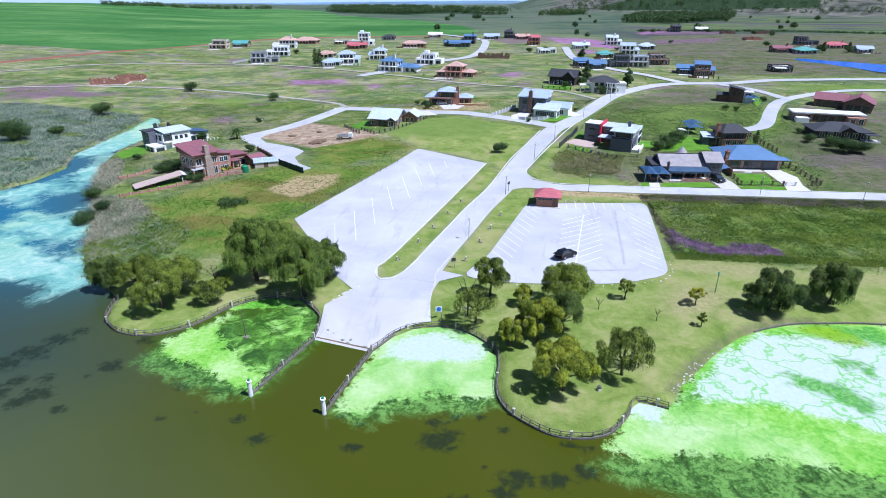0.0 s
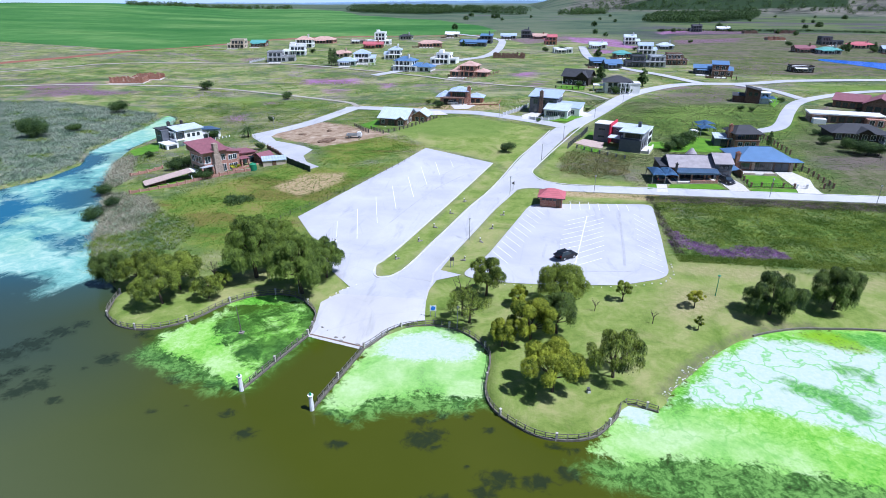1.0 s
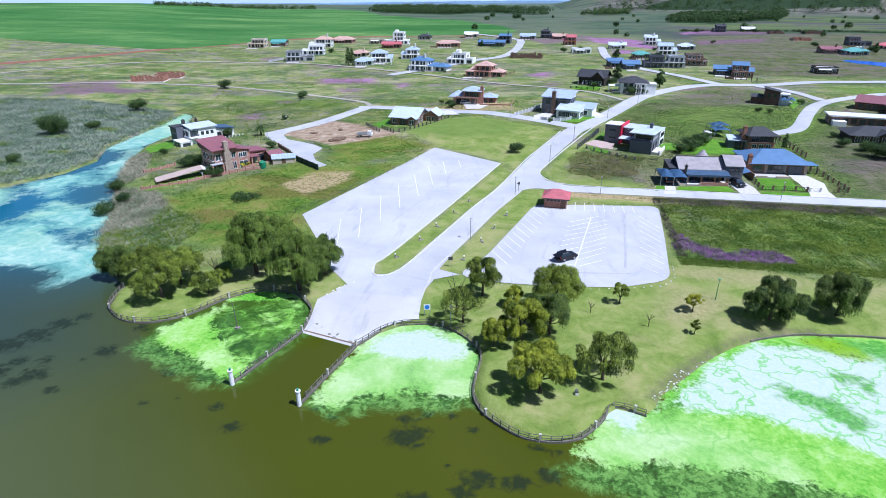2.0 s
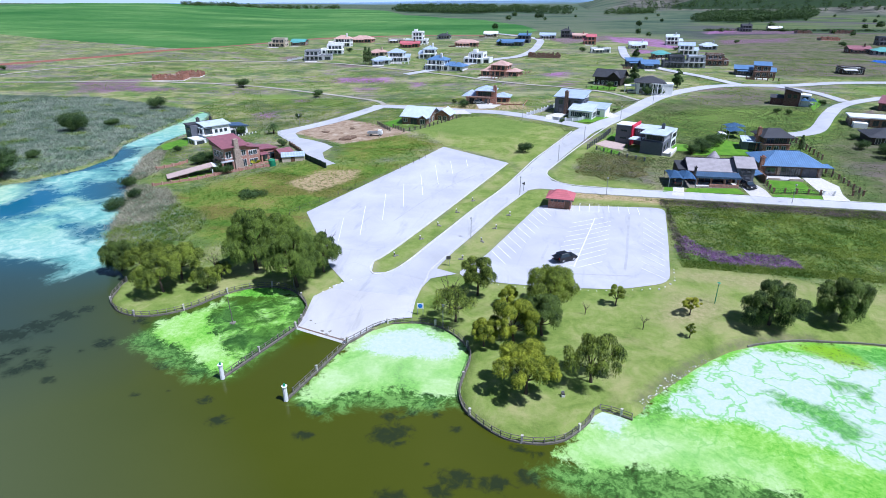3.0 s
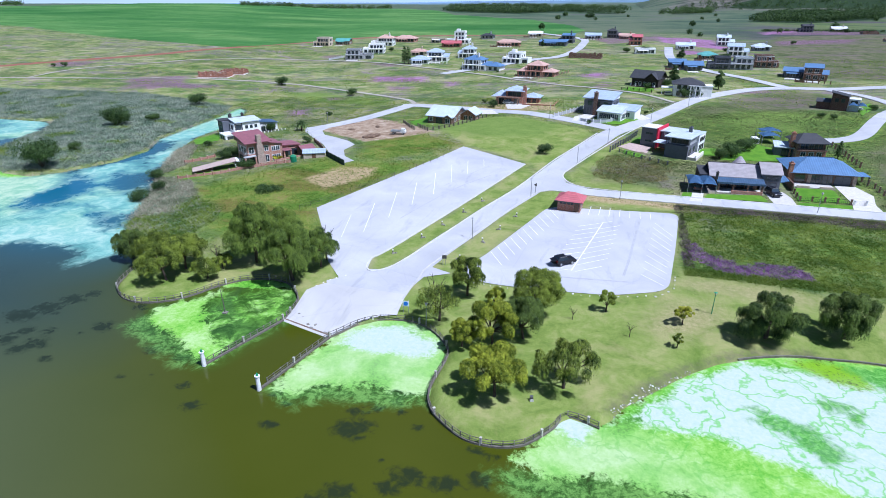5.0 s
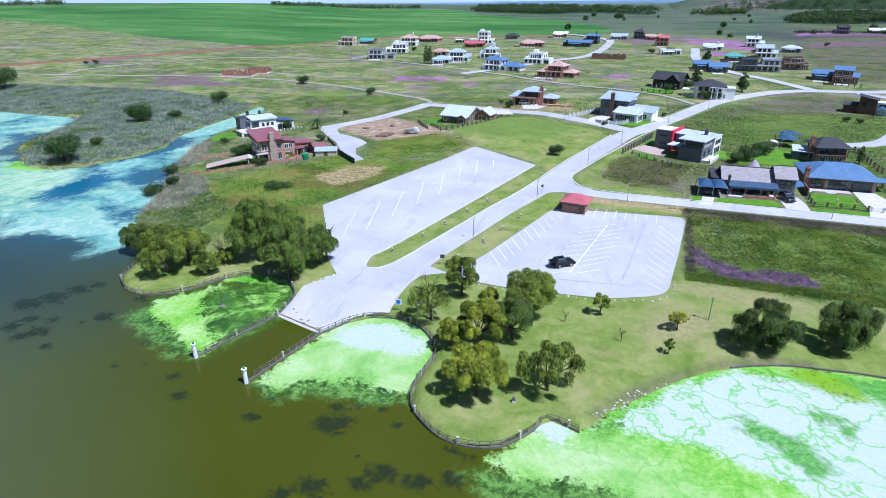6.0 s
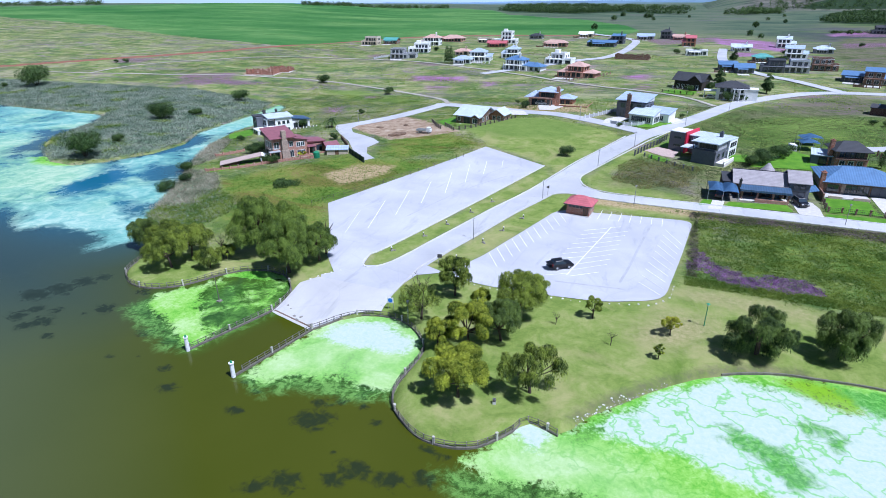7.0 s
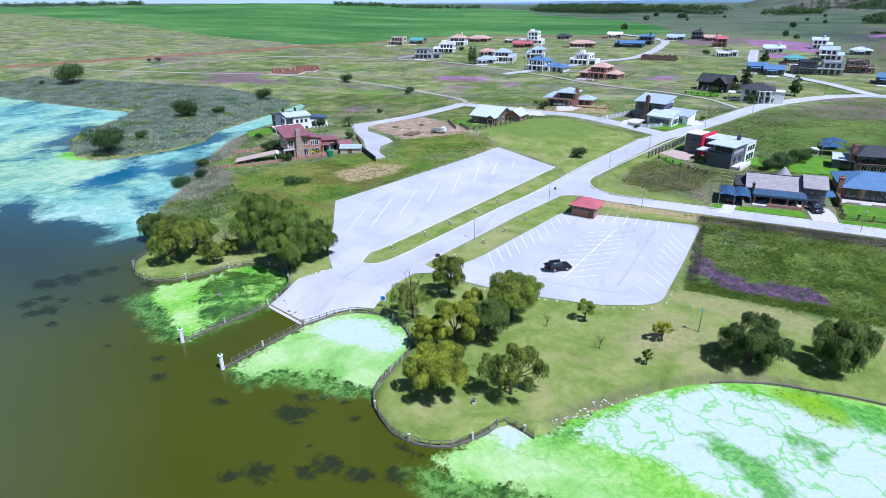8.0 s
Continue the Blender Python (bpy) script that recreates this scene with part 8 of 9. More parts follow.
# ---- vehicles ----
CAR_BLACK = plain("black_car_paint", (0.006, 0.006, 0.008), 0.3, vary=0.1)
CAR_BLUE = plain("dark_blue_car_paint", (0.01, 0.013, 0.022), 0.3)
CAR_WHITE = plain("white_car_paint", (0.75, 0.76, 0.77), 0.3)
CAR_SILVER = plain("silver_car_paint", (0.45, 0.47, 0.49), 0.3, 0.5)
TYRE = plain("tyre_rubber", (0.02, 0.02, 0.02), 0.9)
RIM = plain("wheel_rim", (0.5, 0.51, 0.52), 0.35, 0.8)
LIGHT_RED = plain("tail_light", (0.4, 0.02, 0.02), 0.3)
LIGHT_CLEAR = plain("head_light", (0.8, 0.8, 0.8), 0.2)


def extrude_side(pts, half, tuck=0.0):
    """A closed side outline in x and z, drawn out to both sides."""
    bm = bmesh.new()
    top = max(z for _, z in pts)
    low = min(z for _, z in pts)
    a = [bm.verts.new((x, -half + tuck * (z - low) / (top - low), z)) for x, z in pts]
    b = [bm.verts.new((x, half - tuck * (z - low) / (top - low), z)) for x, z in pts]
    bm.faces.new(a)
    bm.faces.new(b[::-1])
    for i in range(len(pts)):
        j = (i + 1) % len(pts)
        bm.faces.new((a[j], a[i], b[i], b[j]))
    bmesh.ops.recalc_face_normals(bm, faces=bm.faces[:])
    return bm


def wheels(top, xs, half, r=0.36):
    for x in xs:
        for s in (-1, 1):
            bm = bmesh.new()
            bmesh.ops.create_cone(bm, cap_ends=True, segments=18, radius1=r, radius2=r, depth=0.24, matrix=pose(0, 0, 0, 90))
            w = part("tyre", bm, TYRE, top)
            w.matrix_basis = pose(x, s * (half - 0.08), r)
            bm = bmesh.new()
            bmesh.ops.create_cone(bm, cap_ends=True, segments=12, radius1=r * 0.62, radius2=r * 0.62, depth=0.26, matrix=pose(0, 0, 0, 90))
            part("rim", bm, RIM, w)


def car(x, y, rot, paint, label, long=4.7, tall=1.75, hatch=False, name="car"):
    top = site(name, x, y, rot, label, "car", up=0.06)
    h, half = long / 2, 0.92
    bm = extrude_side([(-h, 0.45), (-h + 0.1, 0.3), (h - 0.15, 0.3), (h, 0.5), (h - 0.03, 0.8), (h - 0.25, 0.95), (h - 1.2, 1.05), (-h + 0.15, 1.08), (-h, 0.95)], half)
    bmesh.ops.bevel(bm, geom=bm.edges[:], offset=0.05, segments=2, affect="EDGES")
    part("body", bm, paint, top)
    part("cabin", extrude_side([(-h + 0.1, 1.04), (h - 1.25, 1.02), (h - 1.95, tall - 0.06), (-h + 0.45, tall - 0.04)], half - 0.03, 0.16), PANE, top, "dark glazing")
    bm = box_mesh(-h + 0.42, -half + 0.2, tall - 0.08, h - 1.95, half - 0.2, tall + 0.02)
    bmesh.ops.bevel(bm, geom=bm.edges[:], offset=0.04, segments=1, affect="EDGES")
    part("roof", bm, paint, top)
    for px in (h - 1.95, 0.15 * h, -h + 0.42):
        for s in (-1, 1):
            part("pillar", box_mesh(px - 0.06, s * (half - 0.14) - 0.03, 1.04, px + 0.06, s * (half - 0.14) + 0.03, tall), paint, top)
    for s in (-1, 1):
        part("roof_rail", box_mesh(-h + 0.6, s * (half - 0.26) - 0.025, tall + 0.02, h - 2.1, s * (half - 0.26) + 0.025, tall + 0.08), STEEL, top)
        part("headlight", box_mesh(h - 0.2, s * 0.65 - 0.2, 0.72, h - 0.01, s * 0.65 + 0.2, 0.88), LIGHT_CLEAR, top)
        part("tail_light", box_mesh(-h - 0.015, s * 0.75 - 0.12, 0.75, -h + 0.05, s * 0.75 + 0.12, 1.05), LIGHT_RED, top)
        part("mirror", box_mesh(h - 1.55, s * (half + 0.08) - 0.09, 1.02, h - 1.4, s * (half + 0.08) + 0.09, 1.18), paint, top)
    if hatch:
        part("tailgate", box_mesh(-h - 0.75, -half + 0.2, 0, -h + 0.42, half - 0.2, 0.07, pose(0, 0, tall - 0.02, 0, -10, 0)), paint, top, "raised tailgate")
        part("load_floor", box_mesh(-h - 0.55, -half + 0.15, 0.55, -h, half - 0.15, 0.63), paint, top, "lowered lower tailgate")
    wheels(top, (-h + 0.85, h - 0.95), half)
    return top


car(*(18.2, 99.7), 38, CAR_BLACK, "black off-road estate car with its tailgate open, in the car park", 4.1, 1.6, True)
car(*(61.6, 147.6), -70, CAR_BLUE, "dark blue car parked on a paved drive", 4.4, 1.65)
car(*(45.2, 147.6), 85, CAR_BLACK, "dark car under a blue shade net", 4.3, 1.6)
car(*(-17.9, 236.4), 8, CAR_SILVER, "silver car parked before a brick house", 4.4, 1.6)
car(*(110.2, 255.2), -5, CAR_WHITE, "white car parked under a shade net", 4.3, 1.5)
car(*(-62.9, 339.6), 10, CAR_WHITE, "white car parked beside a white house", 4.3, 1.5)
car(*(45, 267.6), 0, CAR_SILVER, "pale car under a carport", 4.3, 1.5)
truck = site("flatbed_truck", *(-43.9, 180.2), 4, "white flatbed light truck parked beside bare sand", "truck", up=0.04)
bm = extrude_side([(0.9, 0.5), (2.3, 0.5), (2.35, 1.2), (1.95, 1.95), (0.95, 2.0)], 0.9, 0.08)
bmesh.ops.bevel(bm, geom=bm.edges[:], offset=0.06, segments=1, affect="EDGES")
part("cab", bm, CAR_WHITE, truck)
part("windscreen", box_mesh(1.5, -0.83, 1.25, 2.14, 0.83, 1.75), PANE, truck)
part("load_bed", box_mesh(-2.6, -0.95, 0.75, 0.8, 0.95, 0.88), CAR_SILVER, truck)
for b in ((-2.6, -0.95, 0.8, -0.9), (-2.6, 0.9, 0.8, 0.95), (-2.6, -0.9, -2.55, 0.9)):
    part("drop_side", box_mesh(b[0], b[1], 0.88, b[2], b[3], 1.25), CAR_SILVER, truck)
wheels(truck, (-1.7, 1.6), 0.9, 0.38)


# ---- street lamps, signs, stones ----
def street_lamp(x, y, tall=4.2, label="slim grey street lamp with a small lantern", green=False):
    top = site("street_lamp", x, y, 0, label, "street lamp", "street lamps")
    bm = bmesh.new()
    tube(bm, [(0, 0, -0.3), (0, 0, 0.8), (0, 0, tall)], 0.085, 0.05, 8)
    part("post", bm, GREEN_PAINT if green else STEEL, top)
    bm = bmesh.new()
    bmesh.ops.create_cone(bm, cap_ends=True, segments=10, radius1=0.12, radius2=0.24, depth=0.34, matrix=pose(0, 0, tall + 0.15))
    part("lantern", bm, LIGHT_CLEAR, top)
    bm = bmesh.new()
    bmesh.ops.create_cone(bm, cap_ends=True, segments=10, radius1=0.28, radius2=0.05, depth=0.14, matrix=pose(0, 0, tall + 0.38))
    part("cap", bm, GREEN_PAINT if green else STEEL, top)
    return top


for at in ((27.3, 135.8), (15.5, 161.3), (22.9, 182.1), (36.2, 215), (50.5, 243.2), (-0.5, 105.7), (7.1, 132.6), (91.2, 136.2), (1.7, 212), (-76.6, 193.3), (68.6, 138.3)):
    street_lamp(*at)
street_lamp(*(41.8, 88.4), 3.4, "slim green lamp post on the lawn", True)
street_lamp(*(-27, 80.7), 3.4, "slim grey lamp post near the lagoon fence")
street_lamp(*(0.3, 73.6), 3.4, "slim grey lamp post among lakeside trees")
mast = tagged(new("water_mast"), "thin dark mast standing in the lagoon algae", "mast")
bm = bmesh.new()
tube(bm, [(0, 0, -0.8), (-0.1, 0.05, 2), (-0.3, 0.1, 4.6)], 0.09, 0.04, 6)
part("pole", bm, RAIL, mast)
part("foot", box_mesh(-0.35, -0.35, -0.8, 0.35, 0.35, 0.18), POST, mast)
mast.matrix_basis = pose(*[(-31.6, 68.7)][0], 0)

SIGN_BLUE = plain("sign_blue", (0.02, 0.16, 0.6), 0.4, vary=0.05)
info = site("notice_board", -3.7, 75.7, 12, "white notice board with a round blue disc, beside the slipway", "sign")
posts(info, [(-0.42, 0), (0.42, 0)], -0.3, 2.15, STEEL, 0.04)
part("board", box_mesh(-0.5, -0.09, 1.1, 0.5, -0.05, 2.05), WHITE, info)
bm = bmesh.new()
bmesh.ops.create_cone(bm, cap_ends=True, segments=24, radius1=0.36, radius2=0.36, depth=0.03, matrix=pose(0, -0.11, 1.6, 90))
part("disc", bm, SIGN_BLUE, info, "round blue disc")
sign = site("warning_sign", *(7.8, 134.9), 20, "triangular road sign on a grey post", "sign")
posts(sign, [(0, 0)], -0.3, 2.4, STEEL, 0.04)
bm = bmesh.new()
bmesh.ops.create_cone(bm, cap_ends=True, segments=3, radius1=0.5, radius2=0.5, depth=0.03, matrix=pose(0, -0.06, 2.2, 90, 0, 0) @ pose(0, 0, 0, 0, 0, 90))
part("plate", bm, FRAME_DARK, sign)
sign = site("road_sign", *(-2.7, 93.4), 20, "small dark sign board on two posts beside the road", "sign")
posts(sign, [(-0.25, 0), (0.25, 0)], -0.3, 1.9, STEEL, 0.04)
part("plate", box_mesh(-0.4, -0.07, 1.3, 0.4, -0.04, 2.0), FRAME_DARK, sign)

ROCK = plain("grey_stone", (0.28, 0.26, 0.23), 0.95, vary=0.2, scale=4, relief=0.03)
ROCK_WHITE = plain("whitewashed_stone", (0.74, 0.73, 0.7), 0.9, vary=0.12, scale=4)


def stone_mesh(seed, mat):
    bm = bmesh.new()
    bmesh.ops.create_icosphere(bm, subdivisions=2, radius=1.0)
    for v in bm.verts:
        v.co *= 0.8 + 0.35 * noise.noise(v.co * 1.4 + Vector((seed * 3.1, 0, 0)))
        v.co.z = max(v.co.z, -0.35) * 0.8
    me = bpy.data.meshes.new("stone")
    bm.to_mesh(me)
    bm.free()
    me.materials.append(mat)
    return me


STONES = [stone_mesh(i, ROCK) for i in range(4)]
PALE = [stone_mesh(i + 9, ROCK_WHITE) for i in range(3)]
rng = random.Random(4)


def scatter_stones(line, gap, lo, hi, meshes, label, group, jitter=0.2):
    for i, p in enumerate(even(line, gap)):
        x, y = p.x + rng.uniform(-jitter, jitter), p.y + rng.uniform(-jitter, jitter)
        ob = tagged(new("stone", meshes[i % len(meshes)]), label, "stone", group)
        s = rng.uniform(lo, hi)
        ob.matrix_basis = pose(x, y, max(0.02, height(x, y)) + s * 0.2, 0, 0, rng.uniform(0, 360)) @ Matrix.Diagonal((s * rng.uniform(0.9, 1.4), s, s * 0.9, 1))


scatter_stones(smooth_line([(37.3, 99.5), (36.6, 95.2), (34.6, 92.2), (31, 90.9), (26.5, 89.6), (21, 88.8), (15, 88.2), (8, 87.9), (2, 88.6)], 6), 1.5, 0.1, 0.22, PALE, "whitewashed stone along the car park edge", "car park stones")
scatter_stones(smooth_line([(-18.4, 84.6), (-20, 82.3), (-21.8, 79.6)], 4), 1.4, 0.1, 0.2, PALE, "whitewashed stone beside the forecourt", "car park stones")
scatter_stones(smooth_line([(27.5, 60.2), (29.4, 63.3), (33.4, 67.9), (35.4, 70.3), (38, 73)], 6), 0.22, 0.05, 0.14, STONES + STONES + PALE[:1], "grey stone of the broken shore edge", "shore stones", 0.22)
scatter_stones(smooth_line([(27.3, 60.6), (28.6, 62.4), (31, 65.6), (33.2, 68.2)], 6), 0.42, 0.07, 0.15, PALE, "pale stone lying along the broken shore", "shore stones", 0.4)


for at in [(-17.2, 69.1), (-16, 69.2), (-16.2, 68.3), (-13.6, 67.7), (-13.1, 67.5), (-20, 71.4), (-19, 70.7)]:
    ob = tagged(new("stone", STONES[int(at[1] * 3) % 4]), "dark loose stone on the wet concrete slipway", "stone", "slipway stones")
    s = rng.uniform(0.1, 0.28)
    ob.matrix_basis = pose(at[0], at[1], height(*at) + 0.06 + s * 0.2, 0, 0, rng.uniform(0, 360)) @ Matrix.Diagonal((s * 1.7, s, s * 0.6, 1))


def marker(x, y):
    """Boulder with a lamp stub on it, on the verge."""
    top = site("verge_marker", x, y, rng.uniform(0, 360), "small stone-based lamp marker on the grass verge", "marker", "verge markers")
    ob = new("boulder", STONES[int(x) % 4])
    ob.parent = top
    ob.matrix_basis = pose(0, 0, 0.1) @ Matrix.Diagonal((0.42, 0.38, 0.4, 1))
    bm = bmesh.new()
    tube(bm, [(0.1, 0, 0.2), (0.1, 0, 0.75)], 0.09, 0.09, 8)
    part("stub", bm, FRAME_DARK, top)
    bm = bmesh.new()
    bmesh.ops.create_cone(bm, cap_ends=True, segments=10, radius1=0.16, radius2=0.12, depth=0.16, matrix=pose(0.1, 0, 0.82))
    part("lamp_head", bm, WHITE, top)
    ob = new("boulder", STONES[(int(x) + 1) % 4])
    ob.parent = top
    ob.matrix_basis = pose(-0.5, 0.2, 0.05, 0, 0, 60) @ Matrix.Diagonal((0.28, 0.25, 0.28, 1))


for at in [(-13.4, 95.4), (-10.4, 103.7), (-8.3, 111), (-5.8, 119.1), (-3.4, 126.7), (-0.7, 96.4), (1.8, 104.9), (3.8, 111.8), (5.9, 119.5)]:
    marker(*at)
bin_ob = site("braai_stand", *(18.2, 60), 20, "small brick and steel grill stand on the lawn", "grill", size=0.6)
part("plinth", box_mesh(-0.35, -0.35, -0.1, 0.35, 0.35, 0.55), KERB, bin_ob)
part("grill_box", box_mesh(-0.3, -0.3, 0.55, 0.3, 0.3, 0.85), FRAME_DARK, bin_ob)
part("lid", box_mesh(-0.34, 0.2, 0.85, 0.34, 0.3, 1.2), STEEL, bin_ob)


def soil_heap(x, y, wide, tall, seed, label):
    """A loose tipped heap of earth."""
    bm = bmesh.new()
    bmesh.ops.create_icosphere(bm, subdivisions=3, radius=1.0)
    for v in bm.verts:
        n = 1 + 0.35 * noise.noise(v.co * 2.1 + Vector((seed, 0, 0))) + 0.15 * noise.noise(v.co * 6 + Vector((0, seed, 0)))
        v.co = Vector((v.co.x * wide * n, v.co.y * wide * 0.7 * n, max(-0.2, v.co.z) * tall * n))
    ob = part("earth_mound", bm, HEAP)
    ob.matrix_basis = pose(x, y, height(x, y), 0, 0, seed * 40)
    tagged(ob, label, "mound", "earth mounds")


soil_heap(*(-52.1, 175.6), 2.6, 0.9, 1, "loose brown earth mound on bare sand")
soil_heap(*(-50.8, 177.4), 1.8, 0.7, 2, "loose brown earth mound beside another")
soil_heap(*(-55.7, 190.6), 1.3, 0.5, 3, "small earth mound near the lane")
soil_heap(*(-63.5, 185.7), 1.5, 0.4, 4, "low earth mound on bare sand")

# ---- shrubs, palm and cypresses ----
def bush(seed, w, mat, label, count=900, size=0.16, tall=0.75, group="shrubs"):
    rng = np.random.default_rng(seed)
    top = tagged(new("bush"), label, "bush", group)
    lobes = [(rng.normal(scale=w * 0.2), rng.normal(scale=w * 0.2), w * tall * rng.uniform(0.3, 0.6), w * rng.uniform(0.24, 0.34)) for _ in range(10)]
    v, f = leaves_mesh(rng, lobes, count, size, 0.2, 0.05, -1.0)
    mesh_from("foliage", v.tolist(), f.tolist(), mat, top)
    bm = bmesh.new()
    for k in range(5):
        l = lobes[k]
        tube(bm, [(0, 0, -0.1), (l[0] * 0.5, l[1] * 0.5, l[2] * 0.5), l[:3]], 0.06, 0.02, 5)
    part("stem", bm, BARK, top)
    return top


shrub = plant(bush(41, 4.0, LEAF_SHRUB, "round dark green bush beside the car park field", 9000, 0.085, 0.95), *(5.8, 167.8))
SHRUBS = [
    ((-144, 274.7), 1.5, "round dark green bush beside the lane"), ((-95.3, 255), 1.1, "dark green bush beside the lane"), ((-84.5, 209.4), 0.6, "small bush on rough grass"),
    ((-154.3, 174.9), 2.2, "large dark bush among reeds"), ((-148, 187.5), 0.9, "dark green bush among reeds"), ((-153.9, 220.7), 1.7, "wide dark bush among reeds"),
    ((-284.6, 215.9), 3.5, "large dark tree-like bush on the marsh"), ((-155.1, 174.2), 1.5, "dark bush among reeds"), ((-149, 185.6), 0.8, "small bush among reeds"),
    ((-132, 124), 2.8, "broad dark bush at the tip of the reed bank"), ((-138.2, 141.1), 0.9, "dark green bush on the reed bank"), ((-298.3, 208), 0.8, "small bush on the marsh"),
    ((-307, 292.4), 0.9, "far dark bush standing on open grassland"), ((-313.4, 290.5), 0.7, "far dark bush standing on open grassland"),
    ((-93.3, 124.9), 1.0, "dark bush at the river edge"), ((-85.4, 109.9), 1.1, "bush standing in the river shallows"), ((-85.8, 147), 1.0, "garden bush beside a wall"), ((-86.7, 144.9), 0.9, "garden bush beside a wall"),
    ((-83.7, 148), 1.1, "garden bush behind the pink house"), ((-72.5, 137.2), 0.8, "garden bush in front of the pink house"), ((-74.8, 138.1), 0.8, "garden bush before a brick wall"), ((-70.4, 166.4), 0.7, "round bush beside the cul-de-sac"), ((-102.2, 158.4), 0.6, "small green bush in a garden"),
    ((-93.2, 181.6), 1.0, "garden bush between two houses"), ((-85.2, 116.5), 0.8, "dark bush on the reed bank")] + [
    ((56.3, 176.8), 1.3, "garden tree behind the grey house"), ((60.7, 183.3), 1.2, "garden tree behind the grey house"), ((53.2, 174.3), 1.0, "garden bush beside a lawn"), ((63.9, 189.3), 0.8, "garden bush beside a container"),
    ((106.8, 183.6), 1.0, "garden bush before a timber house"), ((106.2, 177.8), 1.4, "large bush before a timber house"), ((108.4, 175.7), 1.4, "large bush before a timber house"), ((112, 176), 1.2, "large bush before a timber house"),
    ((102.3, 186.9), 0.9, "bush beside a timber house"), ((104.3, 198.4), 0.6, "dark green bush beside the lane"), ((116.4, 257.2), 0.7, "bush beside a carport"), ((97.1, 234.2), 0.6, "green hedge bush beside the brick house"), ((93.7, 236.1), 0.6, "green hedge bush beside the brick house"),
    ((45.3, 289.9), 1.2, "garden tree beside a carport"), ((50.7, 265.8), 1.3, "garden tree before a white house"), ((56, 266.8), 0.9, "garden tree before a white house"),
    ((36.4, 281.5), 0.9, "garden bush before a timber house"), ((58.5, 398.4), 1.1, "far garden tree standing on open grassland"), ((83.8, 395.4), 1.2, "far garden tree standing on open grassland"), ((38.2, 430.8), 1.4, "far garden tree standing on open grassland"), ((26.4, 430.4), 1.1, "far garden bush standing on open grassland"), ((89.8, 443.7), 0.8, "far garden bush standing on open grassland"),
    ((147.2, 518.6), 0.9, "dark green bush in far meadow"), ((-22.6, 229.9), 0.9, "garden tree before the brick house")] + [ ((-28.4, 239.3), 0.5, "garden bush on a lawn"), ((-40.6, 325.4), 0.4, "small dark bush beside a far lane"), ((-134.2, 406.6), 1.0, "far garden tree standing on open grassland"),
    ((240, 467.2), 1.4, "far garden tree standing on open grassland"), ((254.2, 456.5), 1.4, "far green tree standing on open grassland"), ((213.9, 496.6), 1.2, "far bush standing on open grassland"), ((-38.5, 495.2), 0.9, "far bush standing on open grassland"), ((34.9, 227.1), 0.4, "small green bush in a garden"), ((15.8, 206.2), 0.45, "clipped garden bush before a wall"),
]
for i, (at, s, label) in enumerate(SHRUBS):
    plant_copy(shrub, *at, i * 77 % 360, s, label)
low_bush = plant(bush(43, 4.0, LEAF_SHRUB, "low leafy green bush in meadow grass", 5000, 0.13, 0.35), -56.6, 119.7)
plant_copy(low_bush, -54.6, 121.4, 70, 0.8)
plant_copy(low_bush, -58.4, 121.6, 160, 0.6)
garden_tree = tagged(new("garden_tree"), "tall dark green tree behind garden walls", "tree", "garden trees")
v, f = leaves_mesh(np.random.default_rng(44), [(0, 0, 1.7, 1.7), (1.3, 0.4, 2.6, 1.5), (-1.2, -0.6, 2.9, 1.5), (0.1, 1.3, 3.2, 1.5), (0.5, -1.2, 3.6, 1.4), (-0.9, 0.7, 4.7, 1.4), (0.8, 0.3, 5.2, 1.4), (-0.2, -0.5, 6.4, 1.2), (0.2, 0.3, 7.6, 0.9)], 5200, 0.24, 0.2, 0.2)
mesh_from("crown", v.tolist(), f.tolist(), LEAF_SHRUB, garden_tree)
bm = bmesh.new()
tube(bm, [(0, 0, -0.3), (0.1, 0, 3), (0, 0.1, 6)], 0.24, 0.06, 6)
part("trunk", bm, BARK, garden_tree)
plant(garden_tree, 48.4, 300)
for px, py, s, label in ((66.8, 289.5, 1.0, "tall dark green tree beside the village road"), (31.5, 291, 0.55, "dark garden tree beside a timber house"), (54, 287.5, 0.6, "dark garden tree before a white house"),
                         (58.8, 396, 0.8, "slim dark tree on a far plot"), (235, 452, 0.9, "far dark tree beside low houses"), (258, 463, 0.8, "far green tree beside a red roof"), (-33.5, 458, 0.6, "small dark tree beside blue roofs")):
    plant_copy(garden_tree, px, py, px * 7 % 360, s, label)
cyp = tagged(new("cypress_tree"), "tall dark cypress beside white houses", "tree", "cypress trees")
v, f = leaves_mesh(np.random.default_rng(51), [(0, 0, z, r) for z, r in ((1.2, 1.2), (2.4, 1.3), (3.6, 1.2), (4.8, 1.0), (5.8, 0.75), (6.6, 0.5))], 1600, 0.2, 0.1, 0.2)
mesh_from("crown", v.tolist(), f.tolist(), LEAF_SHRUB, cyp)
bm = bmesh.new()
tube(bm, [(0, 0, -0.3), (0, 0, 5)], 0.18, 0.05, 6)
part("trunk", bm, BARK, cyp)
plant(cyp, *(-105, 353.8), 0, 1.5)
plant_copy(cyp, *(-102.4, 353.6), 50, 1.45)
plant_copy(cyp, *(84, 181.6), 90, 0.7)

